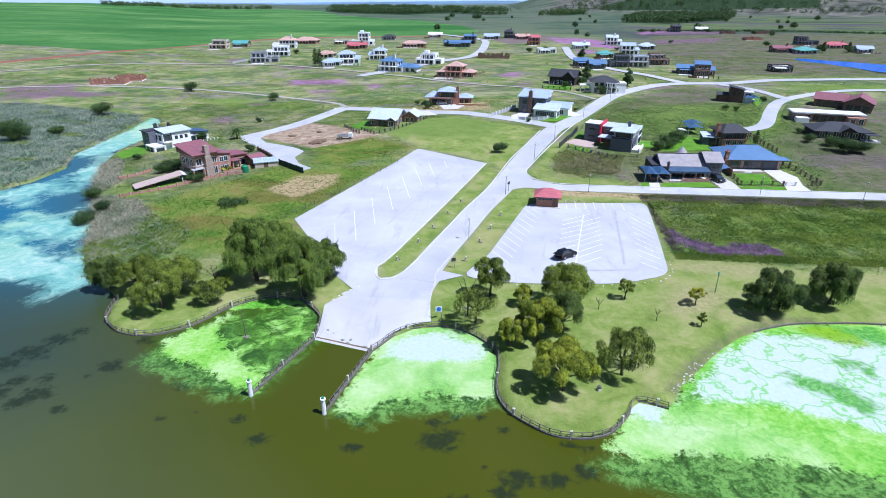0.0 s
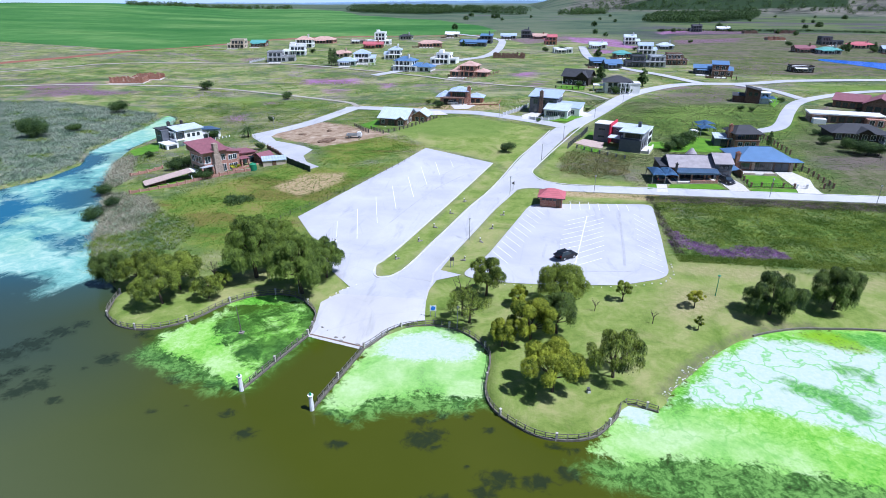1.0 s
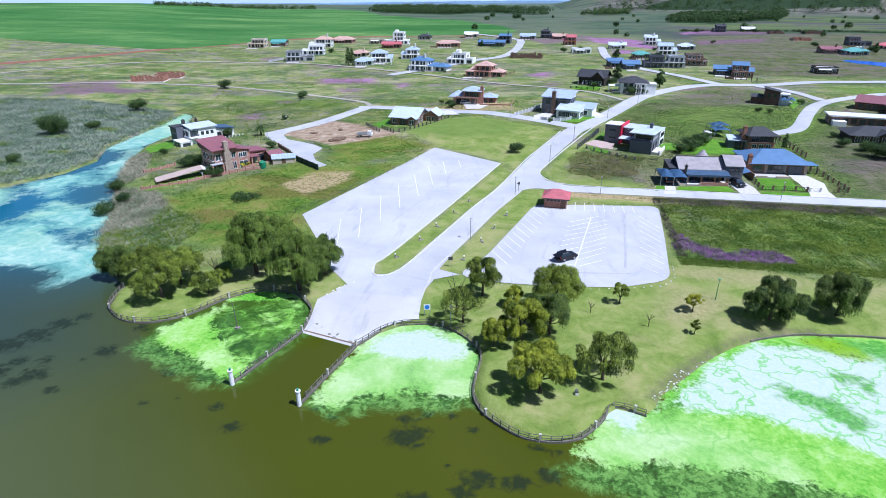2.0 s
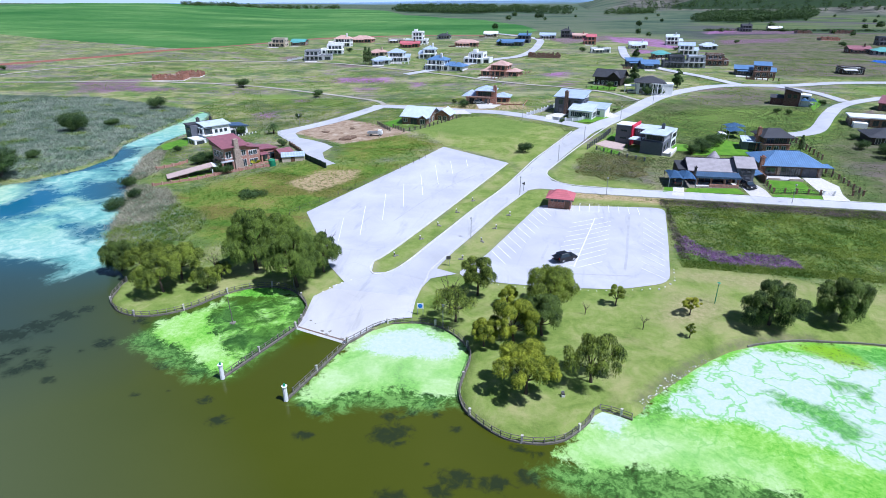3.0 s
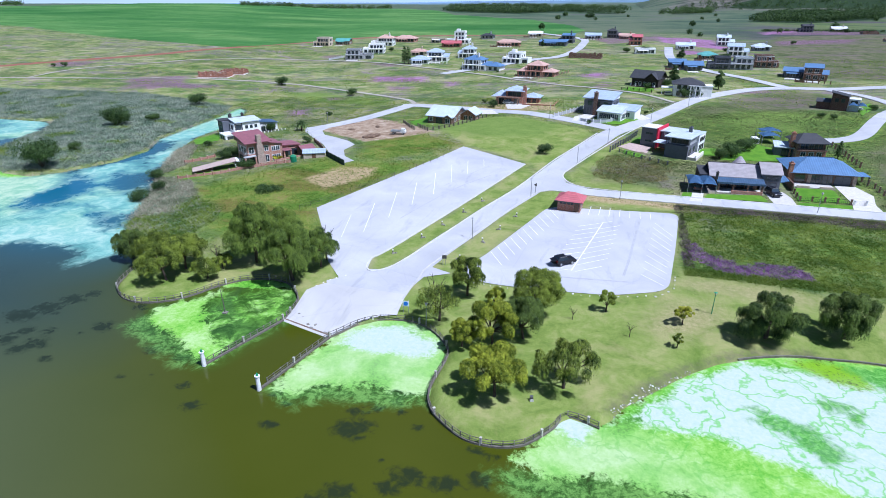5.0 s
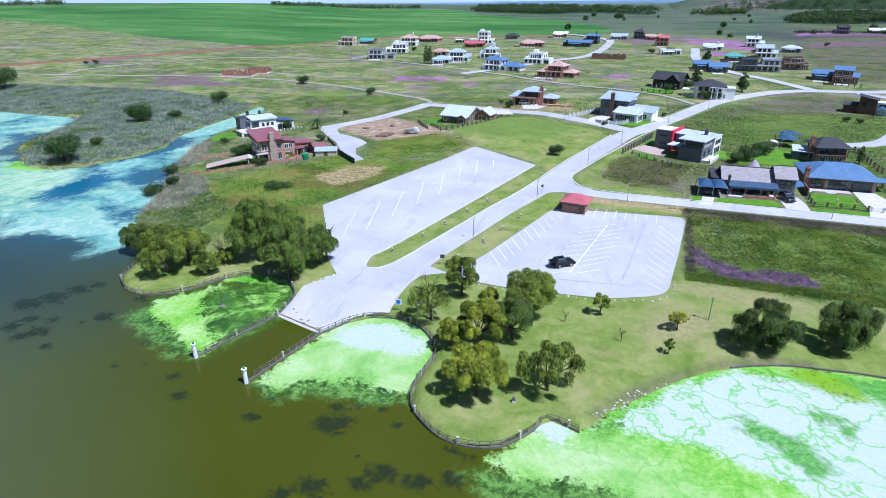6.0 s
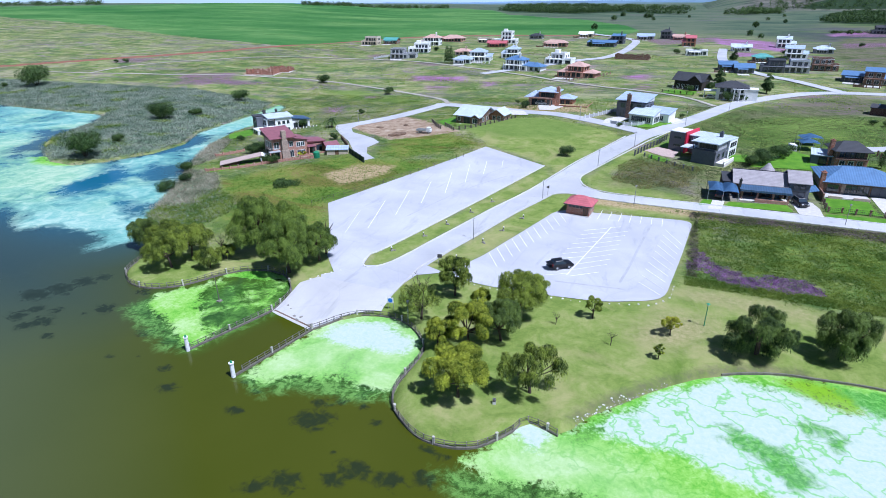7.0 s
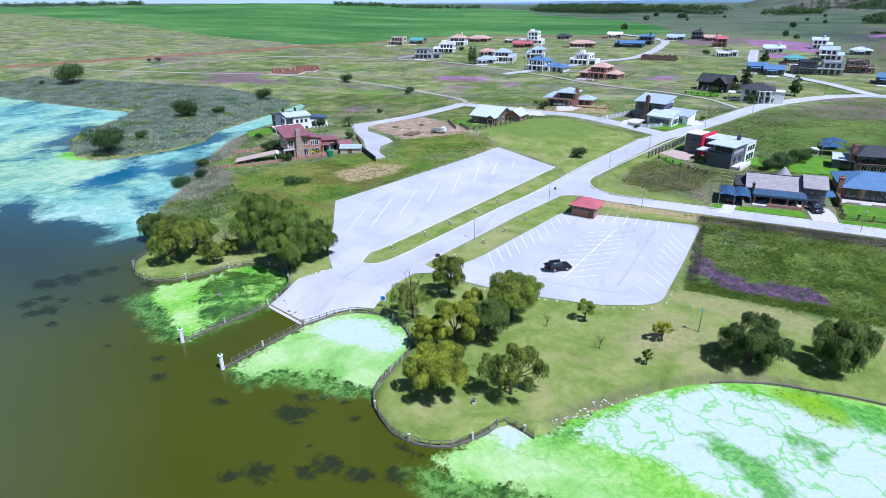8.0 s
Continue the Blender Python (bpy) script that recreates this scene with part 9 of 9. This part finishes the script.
palm = site("palm_tree", *(-81.7, 183.2), 0, "short palm tree with a tuft of fronds beside the cul-de-sac", "palm tree")
bm = bmesh.new()
tube(bm, [(0, 0, -0.2), (0.05, 0, 1.5), (0, 0.05, 3.2)], 0.32, 0.24, 8)
part("trunk", bm, BARK, palm)
for k in range(22):
    a, e = k * 2.4, 0.9 - 1.5 * (k / 22)
    pts, L = [], 2.4
    for j in range(6):
        t = j / 5
        pts.append((math.cos(a) * L * t, math.sin(a) * L * t, 3.2 + L * (e * t - 0.75 * t * t)))
    verts, faces = [], []
    s = Vector((-math.sin(a), math.cos(a), 0))
    for j in range(5):
        p, q = Vector(pts[j]), Vector(pts[j + 1])
        for sign in (-1, 1):
            n = len(verts)
            tip = (p + q) / 2 + s * sign * 0.5 * math.sin(math.pi * (j + 0.7) / 5.4) + Vector((0, 0, -0.22)) + (q - p) * 0.5
            verts += [tuple(p), tuple(q), tuple(tip)]
            faces.append((n, n + 1, n + 2))
    mesh_from("frond", verts, faces, LEAF_SHRUB, palm)
agave = site("agave_plant", *(-68.6, 145.7), 0, "spiky yellow-green plant beside a brick wall", "plant")
for k in range(12):
    a = k * 2.4
    b = Vector((math.cos(a), math.sin(a), 0))
    s = Vector((-b.y, b.x, 0)) * 0.12
    mesh_from("blade", [tuple(s), tuple(-s), tuple(b * 0.8 + Vector((0, 0, 1.3)) - s * 0.5), tuple(b * 1.6 + Vector((0, 0, 1.1)))], [(0, 1, 2), (0, 2, 3)], LEAF_YELLOW, agave)

# ---- tall grass, reeds and flowers ----
GXI = {k: v.reshape(len(YS), len(XS)) for k, v in ZONES.items() if v.size == len(XS) * len(YS)}


def zone_at(name, x, y):
    i = np.clip(np.searchsorted(XS, x), 0, len(XS) - 1)
    j = np.clip(np.searchsorted(YS, y), 0, len(YS) - 1)
    return GXI[name][j, i]


CLOSED = [LOT_LEFT, LOT_RIGHT, COURT, SLIP_RING, [(-83, 188), (-64, 164), (-47, 144.5), (-45, 148.5), (-52, 160), (-53, 166), (-69, 177.5), (-73, 191)]] + LAWNS + [d[1] for d in DRIVES]
HOMES = [(o.matrix_basis, o) for o in list(scene.collection.objects) if o.parent is None and o.name.split(".")[0] in ("house", "shed", "washroom_hut", "shade_carport", "unfinished_house", "garden_shelter", "carport", "storage_container", "flatbed_truck", "car")]
LINES = [(np.array([(p.x, p.y) for p in line[::2]]), width / 2) for _, line, width, *_ in roads]


def open_ground(x, y):
    """Where nothing is built, paved or wet."""
    d, _ = apart(x, y, SHORE)
    ok = d > 0.6
    for ring in CLOSED:
        lo, hi = np.min(ring, 0) - 1, np.max(ring, 0) + 1
        near = (x > lo[0]) & (x < hi[0]) & (y > lo[1]) & (y < hi[1])
        if near.any():
            e, _ = apart(x[near], y[near], ring)
            ok[near] &= e > 0.3
    for pts, half in LINES:
        for (ax, ay), (bx, by) in zip(pts, pts[1:]):
            near = ok & (np.abs(x - (ax + bx) / 2) < 14) & (np.abs(y - (ay + by) / 2) < 14)
            if near.any():
                k = np.clip(((x[near] - ax) * (bx - ax) + (y[near] - ay) * (by - ay)) / ((bx - ax) ** 2 + (by - ay) ** 2 + 1e-9), 0, 1)
                ok[near] &= np.hypot(x[near] - ax - k * (bx - ax), y[near] - ay - k * (by - ay)) > half + 1.2
    for m, o in HOMES:
        inv = m.inverted()
        xs, ys = [], []
        for c in o.children:
            if c.type == "MESH" and c.name.split(".")[0] in ("wall", "roof", "terrace", "yard", "body", "box", "load_bed", "shade_net", "floor_slab"):
                for v in c.bound_box:
                    xs.append(v[0])
                    ys.append(v[1])
        if xs:
            lx = inv[0][0] * x + inv[0][1] * y + inv[0][3]
            ly = inv[1][0] * x + inv[1][1] * y + inv[1][3]
            ok &= ~((lx > min(xs) - 0.3) & (lx < max(xs) + 0.3) & (ly > min(ys) - 0.3) & (ly < max(ys) + 0.3))
    return ok


def blades(name, rng, x, y, lo, hi, wide, per, mat, label, lean=0.35, category="grass"):
    """One body of growth: a tuft of thin upright blades at every spot."""
    n = len(x)
    z = heights(x, y) - 0.05
    base = np.repeat(np.stack([x, y, z], 1), per, 0) + np.concatenate([rng.normal(scale=wide * 1.6, size=(n * per, 2)), np.zeros((n * per, 1))], 1)
    hgt = rng.uniform(lo, hi, n * per) * np.repeat(rng.uniform(0.7, 1.2, n), per)
    a = rng.uniform(0, 2 * np.pi, n * per)
    w = wide * rng.uniform(0.6, 1.3, n * per)
    s = np.stack([np.cos(a) * w, np.sin(a) * w, 0 * a], 1)
    tip = base + np.stack([rng.normal(scale=lean, size=n * per) * hgt, rng.normal(scale=lean, size=n * per) * hgt, hgt], 1)
    v = np.stack([base - s, base + s, tip], 1).reshape(-1, 3)
    ob = mesh_from(name, v.tolist(), np.arange(len(v)).reshape(-1, 3).tolist(), mat)
    return tagged(ob, label, category, kind="stuff")


rng = np.random.default_rng(8)
spots = [rng.uniform((-140, 84), (-18, 250), (110000, 2)), rng.uniform((-30, 160), (60, 250), (36000, 2)), rng.uniform((36, 96), (135, 250), (110000, 2)), rng.uniform((14, 126), (60, 175), (14000, 2))]
S = np.concatenate(spots)
S = S[open_ground(S[:, 0], S[:, 1])]
wild = 1 - np.maximum.reduce([zone_at(k, S[:, 0], S[:, 1]) for k in ("lawn", "sand", "soil", "crop")])
clump = np.array([noise.noise((x * 0.12, y * 0.12, 3.0)) for x, y in S]) * 0.5 + 0.55
S = S[rng.uniform(size=len(S)) < wild * np.clip(clump, 0.1, 1)]
purple = zone_at("purple", S[:, 0], S[:, 1]) > 0.35
reedy = zone_at("reed", S[:, 0], S[:, 1]) > 0.4
purple &= rng.uniform(size=len(S)) < 0.6
G = S[~purple & ~reedy]
G = G[rng.uniform(size=len(G)) > 0.7 * zone_at("heath", G[:, 0], G[:, 1])]
east = G[:, 0] > 30
west = ~east
blades("meadow_grass", rng, G[west, 0], G[west, 1], 0.15, 0.42, 0.05, 5, GRASS_BLADE, "tall tussocky meadow grass, green and straw-coloured", 1.1)
up_hill = east & (G[:, 1] > 138)
east &= ~up_hill
blades("meadow_grass", rng, G[east, 0], G[east, 1], 0.12, 0.36, 0.045, 5, FIELD_BLADE, "green meadow grass across the vacant field", 1.1)
blades("meadow_grass", rng, G[up_hill, 0], G[up_hill, 1], 0.12, 0.36, 0.05, 5, HEATH_BLADE, "dull dark green grass across the vacant plots", 1.1)
P = np.concatenate([S[purple], rng.uniform((38, 101), (62, 119), (16000, 2))])
P = P[(zone_at("purple", P[:, 0], P[:, 1]) > 0.3) & open_ground(P[:, 0], P[:, 1])]
P = P[rng.uniform(size=len(P)) < 0.45]
blades("purple_flowers", rng, P[:, 0], P[:, 1], 0.12, 0.36, 0.055, 6, FLOWER, "drift of purple wild flowers in the meadow", 1.2, "flowers")
T = rng.uniform((40, 102), (138, 136), (52000, 2))
T = T[open_ground(T[:, 0], T[:, 1])]
T = T[zone_at("purple", T[:, 0], T[:, 1]) < 0.3]
T = T[rng.uniform(size=len(T)) < np.clip(0.55 + 0.9 * np.array([noise.noise((x * 0.2, y * 0.2, 9.0)) for x, y in T]), 0.15, 1)]
blades("field_tussocks", rng, T[:, 0], T[:, 1], 0.1, 0.36, 0.06, 6, FIELD_BLADE, "dense green tussocks in the vacant field", 1.5)
Y = G[(G[:, 0] > 44) & (G[:, 1] < 134) & (G[:, 1] > 104)]
Y = Y[rng.uniform(size=len(Y)) < 0.6]
blades("yellow_flowers", rng, Y[:, 0], Y[:, 1], 0.12, 0.3, 0.045, 3, YELLOW_FLOWER, "yellow wild flowers scattered in the meadow", 0.5, "flowers")
R = np.concatenate([rng.uniform((-330, 118), (-120, 234), (70000, 2)), rng.uniform((-110, 84), (-42, 160), (26000, 2))])
d, _ = apart(R[:, 0], R[:, 1], SHORE)
edge = np.array([noise.noise((x * 0.16, y * 0.16, 5.0)) for x, y in R])
R = R[((zone_at("reed", R[:, 0], R[:, 1]) > 0.3) & (d > -0.3)) | ((d <= 0.3) & (d > 5 * edge - 1.8))]
patchy = np.array([noise.noise((x * 0.07, y * 0.11, 4.0)) for x, y in R]) + np.where(R[:, 0] > -100, np.clip((R[:, 0] + 76) / 22, -0.2, 0.5), -0.25)
rushy = rng.uniform(size=len(R)) < np.clip(0.25 + 2.4 * patchy, 0.02, 0.95)
D = R[~rushy]
near = D[:, 0] > -112
blades("reed_bed", rng, D[near, 0], D[near, 1], 0.35, 1.0, 0.06, 6, REED_BLADE, "dense tan reeds on the near river bank", 0.9, "reeds")
blades("reed_bed", rng, D[~near, 0], D[~near, 1], 0.35, 1.0, 0.06, 6, SEDGE_BLADE, "dense grey-green reeds across the river", 0.9, "reeds")
# darker weeds along the rim of the vacant field
W = np.concatenate([rng.uniform((40, 131.2), (138, 136.6), (9000, 2)), rng.uniform((39, 104), (40.5, 135), (700, 2)) + (0.2, 0), rng.uniform((39, 100.6), (90, 103.6), (3000, 2))])
W = W[open_ground(W[:, 0], W[:, 1])]
W = W[(W[:, 1] < 131) | (rng.uniform(size=len(W)) < np.clip((W[:, 1] - 131) / 4 + 0.9 * np.array([noise.noise((x * 0.15, y * 0.3, 2.0)) for x, y in W]), 0.03, 0.9))]
green_rim = W[:, 1] < 104
blades("rim_weeds", rng, W[~green_rim, 0], W[~green_rim, 1], 0.15, 0.5, 0.06, 5, RIM_BLADE, "tall dark weeds along the edge of the vacant field", 1.3)
blades("rim_grass", rng, W[green_rim, 0], W[green_rim, 1], 0.2, 0.5, 0.06, 5, GRASS_BLADE, "deep green grass along the edge of the vacant field", 0.9)
# brown unmown grass inside the curve of the road
PLOT = [(20.5, 165), (25, 171.5), (41.5, 168), (40.5, 160), (35, 149.5), (28, 147.2), (20.5, 151.5)]
K = rng.uniform((18, 145), (44, 174), (6000, 2))
d, _ = apart(K[:, 0], K[:, 1], PLOT)
K = K[(d < 3 * np.array([noise.noise((x * 0.2, y * 0.2, 6.0)) for x, y in K])) & open_ground(K[:, 0], K[:, 1])]
blades("brown_grass", rng, K[:, 0], K[:, 1], 0.12, 0.4, 0.055, 5, THATCH_BLADE, "tall brown-olive grass on an unmown plot", 1.5)
# coarser growth on the far plots
F = rng.uniform((-260, 250), (260, 420), (60000, 2))
F = F[open_ground(F[:, 0], F[:, 1])]
wild = 1 - np.maximum.reduce([zone_at(k, F[:, 0], F[:, 1]) for k in ("lawn", "sand", "soil", "crop")])
clump = np.array([noise.noise((x * 0.04, y * 0.09, 7.0)) for x, y in F])
F = F[(rng.uniform(size=len(F)) < wild * np.clip(0.25 + clump * 1.6, 0, 1))]
blades("meadow_grass", rng, F[:, 0], F[:, 1], 0.2, 0.5, 0.14, 3, GRASS_BLADE, "coarse meadow grass between the far plots", 1.1)
# greener rushes mixed in at the water's edge
E = R[rushy]
blades("green_rushes", rng, E[:, 0], E[:, 1], 0.25, 0.7, 0.07, 6, GRASS_BLADE, "green rushes mixed into the reed bank", 1.4, "reeds")


# ---- far woods and hills ----
def wood(name, ring, n, size, label, seed, mat=None, dense=42, leaf_size=0.15):
    """Far woodland: many uneven crowns of leaf clumps."""
    rng = np.random.default_rng(seed)
    lo, hi = np.min(ring, 0), np.max(ring, 0)
    p = rng.uniform(lo, hi, (n * 6, 2))
    d, _ = apart(p[:, 0], p[:, 1], ring)
    p = p[d < 0][:n]
    z = heights(p[:, 0], p[:, 1])
    lobes = [(x, y, h + s * 0.55, s * 0.6) for (x, y), h, s in zip(p, z, size * rng.uniform(0.6, 1.3, len(p)))]
    if not lobes:
        return
    v, f = leaves_mesh(rng, lobes, len(lobes) * dense, size * leaf_size, 0.3, -1000, -0.8)
    tagged(mesh_from(name, v.tolist(), f.tolist(), mat or LEAF_SHRUB), label, "trees", kind="stuff")


wood("far_wood", [(175, 880), (205, 990), (252, 1150), (352, 1270), (446, 1305), (471, 1270), (357, 986), (232, 850)], 900, 8, "dark pine plantation below the far hill", 61)
wood("far_wood", [(-815, 1216), (-753, 1277), (-718, 1308), (-674, 1438), (-556, 1485), (-560, 1510), (-690, 1470), (-745, 1340), (-830, 1250)], 230, 8, "row of far trees along the crest of the crop field", 62)
wood("far_wood", [(-378, 1342), (-306, 1214), (-230, 1173), (-170, 1142), (-96, 1277), (-57, 1205), (8, 1152), (20, 1200), (-40, 1290), (-110, 1400), (-200, 1420), (-330, 1480)], 620, 8, "dark belt of far trees beyond the fields", 63)
wood("far_wood", [(76, 1165), (118, 1243), (170, 1310), (200, 1290), (140, 1190), (100, 1150)], 130, 9, "far trees below the hill", 64)
wood("far_wood", [(110, 1390), (400, 1300), (900, 1130), (1500, 960), (1900, 1300), (1500, 1500), (900, 1650), (300, 1800)], 2400, 8, "scattered dark scrub on the far hillside", 65)
wood("scattered_trees", [(-60, 640), (120, 560), (420, 640), (900, 820), (700, 1150), (250, 1120), (-120, 1050)], 46, 6, "single dark trees dotted over far grassland", 71, None, 120, 0.2)
wood("hedge_row", [(153, 660), (204, 690), (259, 681), (412.9, 668), (412, 674), (259, 687), (203, 697), (152, 668)], 420, 2.2, "long dark hedge line across far grassland", 67)
wood("far_wood", [(-460, 1640), (-375, 1815), (-318, 1981), (-187, 1790), (-72, 1500), (20, 1350), (30, 1380), (-120, 1700), (-300, 2080), (-440, 1900)], 420, 10, "belt of far trees round farm buildings", 69)
wood("far_wood", [(-2210.8, 1274.8), (-2336.8, 1931.4), (-1359.2, 1154.3), (-1534.9, 891.3)], 160, 12, "dark trees beside a far dam wall", 66)


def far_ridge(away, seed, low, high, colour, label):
    """A line of hills on the horizon, far beyond the fields. Its colour carries the haze."""
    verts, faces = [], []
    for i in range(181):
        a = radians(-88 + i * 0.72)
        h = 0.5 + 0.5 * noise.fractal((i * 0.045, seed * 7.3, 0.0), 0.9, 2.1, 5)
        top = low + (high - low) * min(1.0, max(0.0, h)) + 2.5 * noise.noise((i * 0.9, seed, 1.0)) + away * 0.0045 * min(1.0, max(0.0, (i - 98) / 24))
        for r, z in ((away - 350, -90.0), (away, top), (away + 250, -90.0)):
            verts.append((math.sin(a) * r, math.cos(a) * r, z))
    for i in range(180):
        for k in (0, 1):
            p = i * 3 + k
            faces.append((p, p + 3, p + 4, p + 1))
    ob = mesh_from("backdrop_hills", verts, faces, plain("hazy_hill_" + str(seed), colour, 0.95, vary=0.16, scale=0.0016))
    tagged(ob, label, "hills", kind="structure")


# bluer and paler with distance: haze painted into each ridge's colour
far_ridge(3750, 1, -17, -9, (0.12, 0.19, 0.2), "distant farmland on the horizon, tinted grey-blue for haze")
far_ridge(4150, 2, -17, -5, (0.13, 0.21, 0.31), "distant hills on the horizon, tinted blue for haze")
far_ridge(4500, 3, -18, -2, (0.19, 0.3, 0.45), "hills at the horizon, tinted pale blue for haze")
# pale sky low over the horizon
verts = [(math.sin(radians(a)) * 4820, math.cos(radians(a)) * 4820, z) for a in range(-110, 81, 5) for z in (-160.0, 420.0)]
mat, nt, b = material("low_sky")
b.inputs["Base Color"].default_value = (0, 0, 0, 1)
b.inputs["Emission Color"].default_value = (0.6, 0.76, 0.9, 1)
b.inputs["Emission Strength"].default_value = 0.95
tagged(mesh_from("backdrop_sky", verts, [(i, i + 2, i + 3, i + 1) for i in range(0, len(verts) - 2, 2)], mat), "pale blue summer sky low over the horizon", "sky", kind="structure")
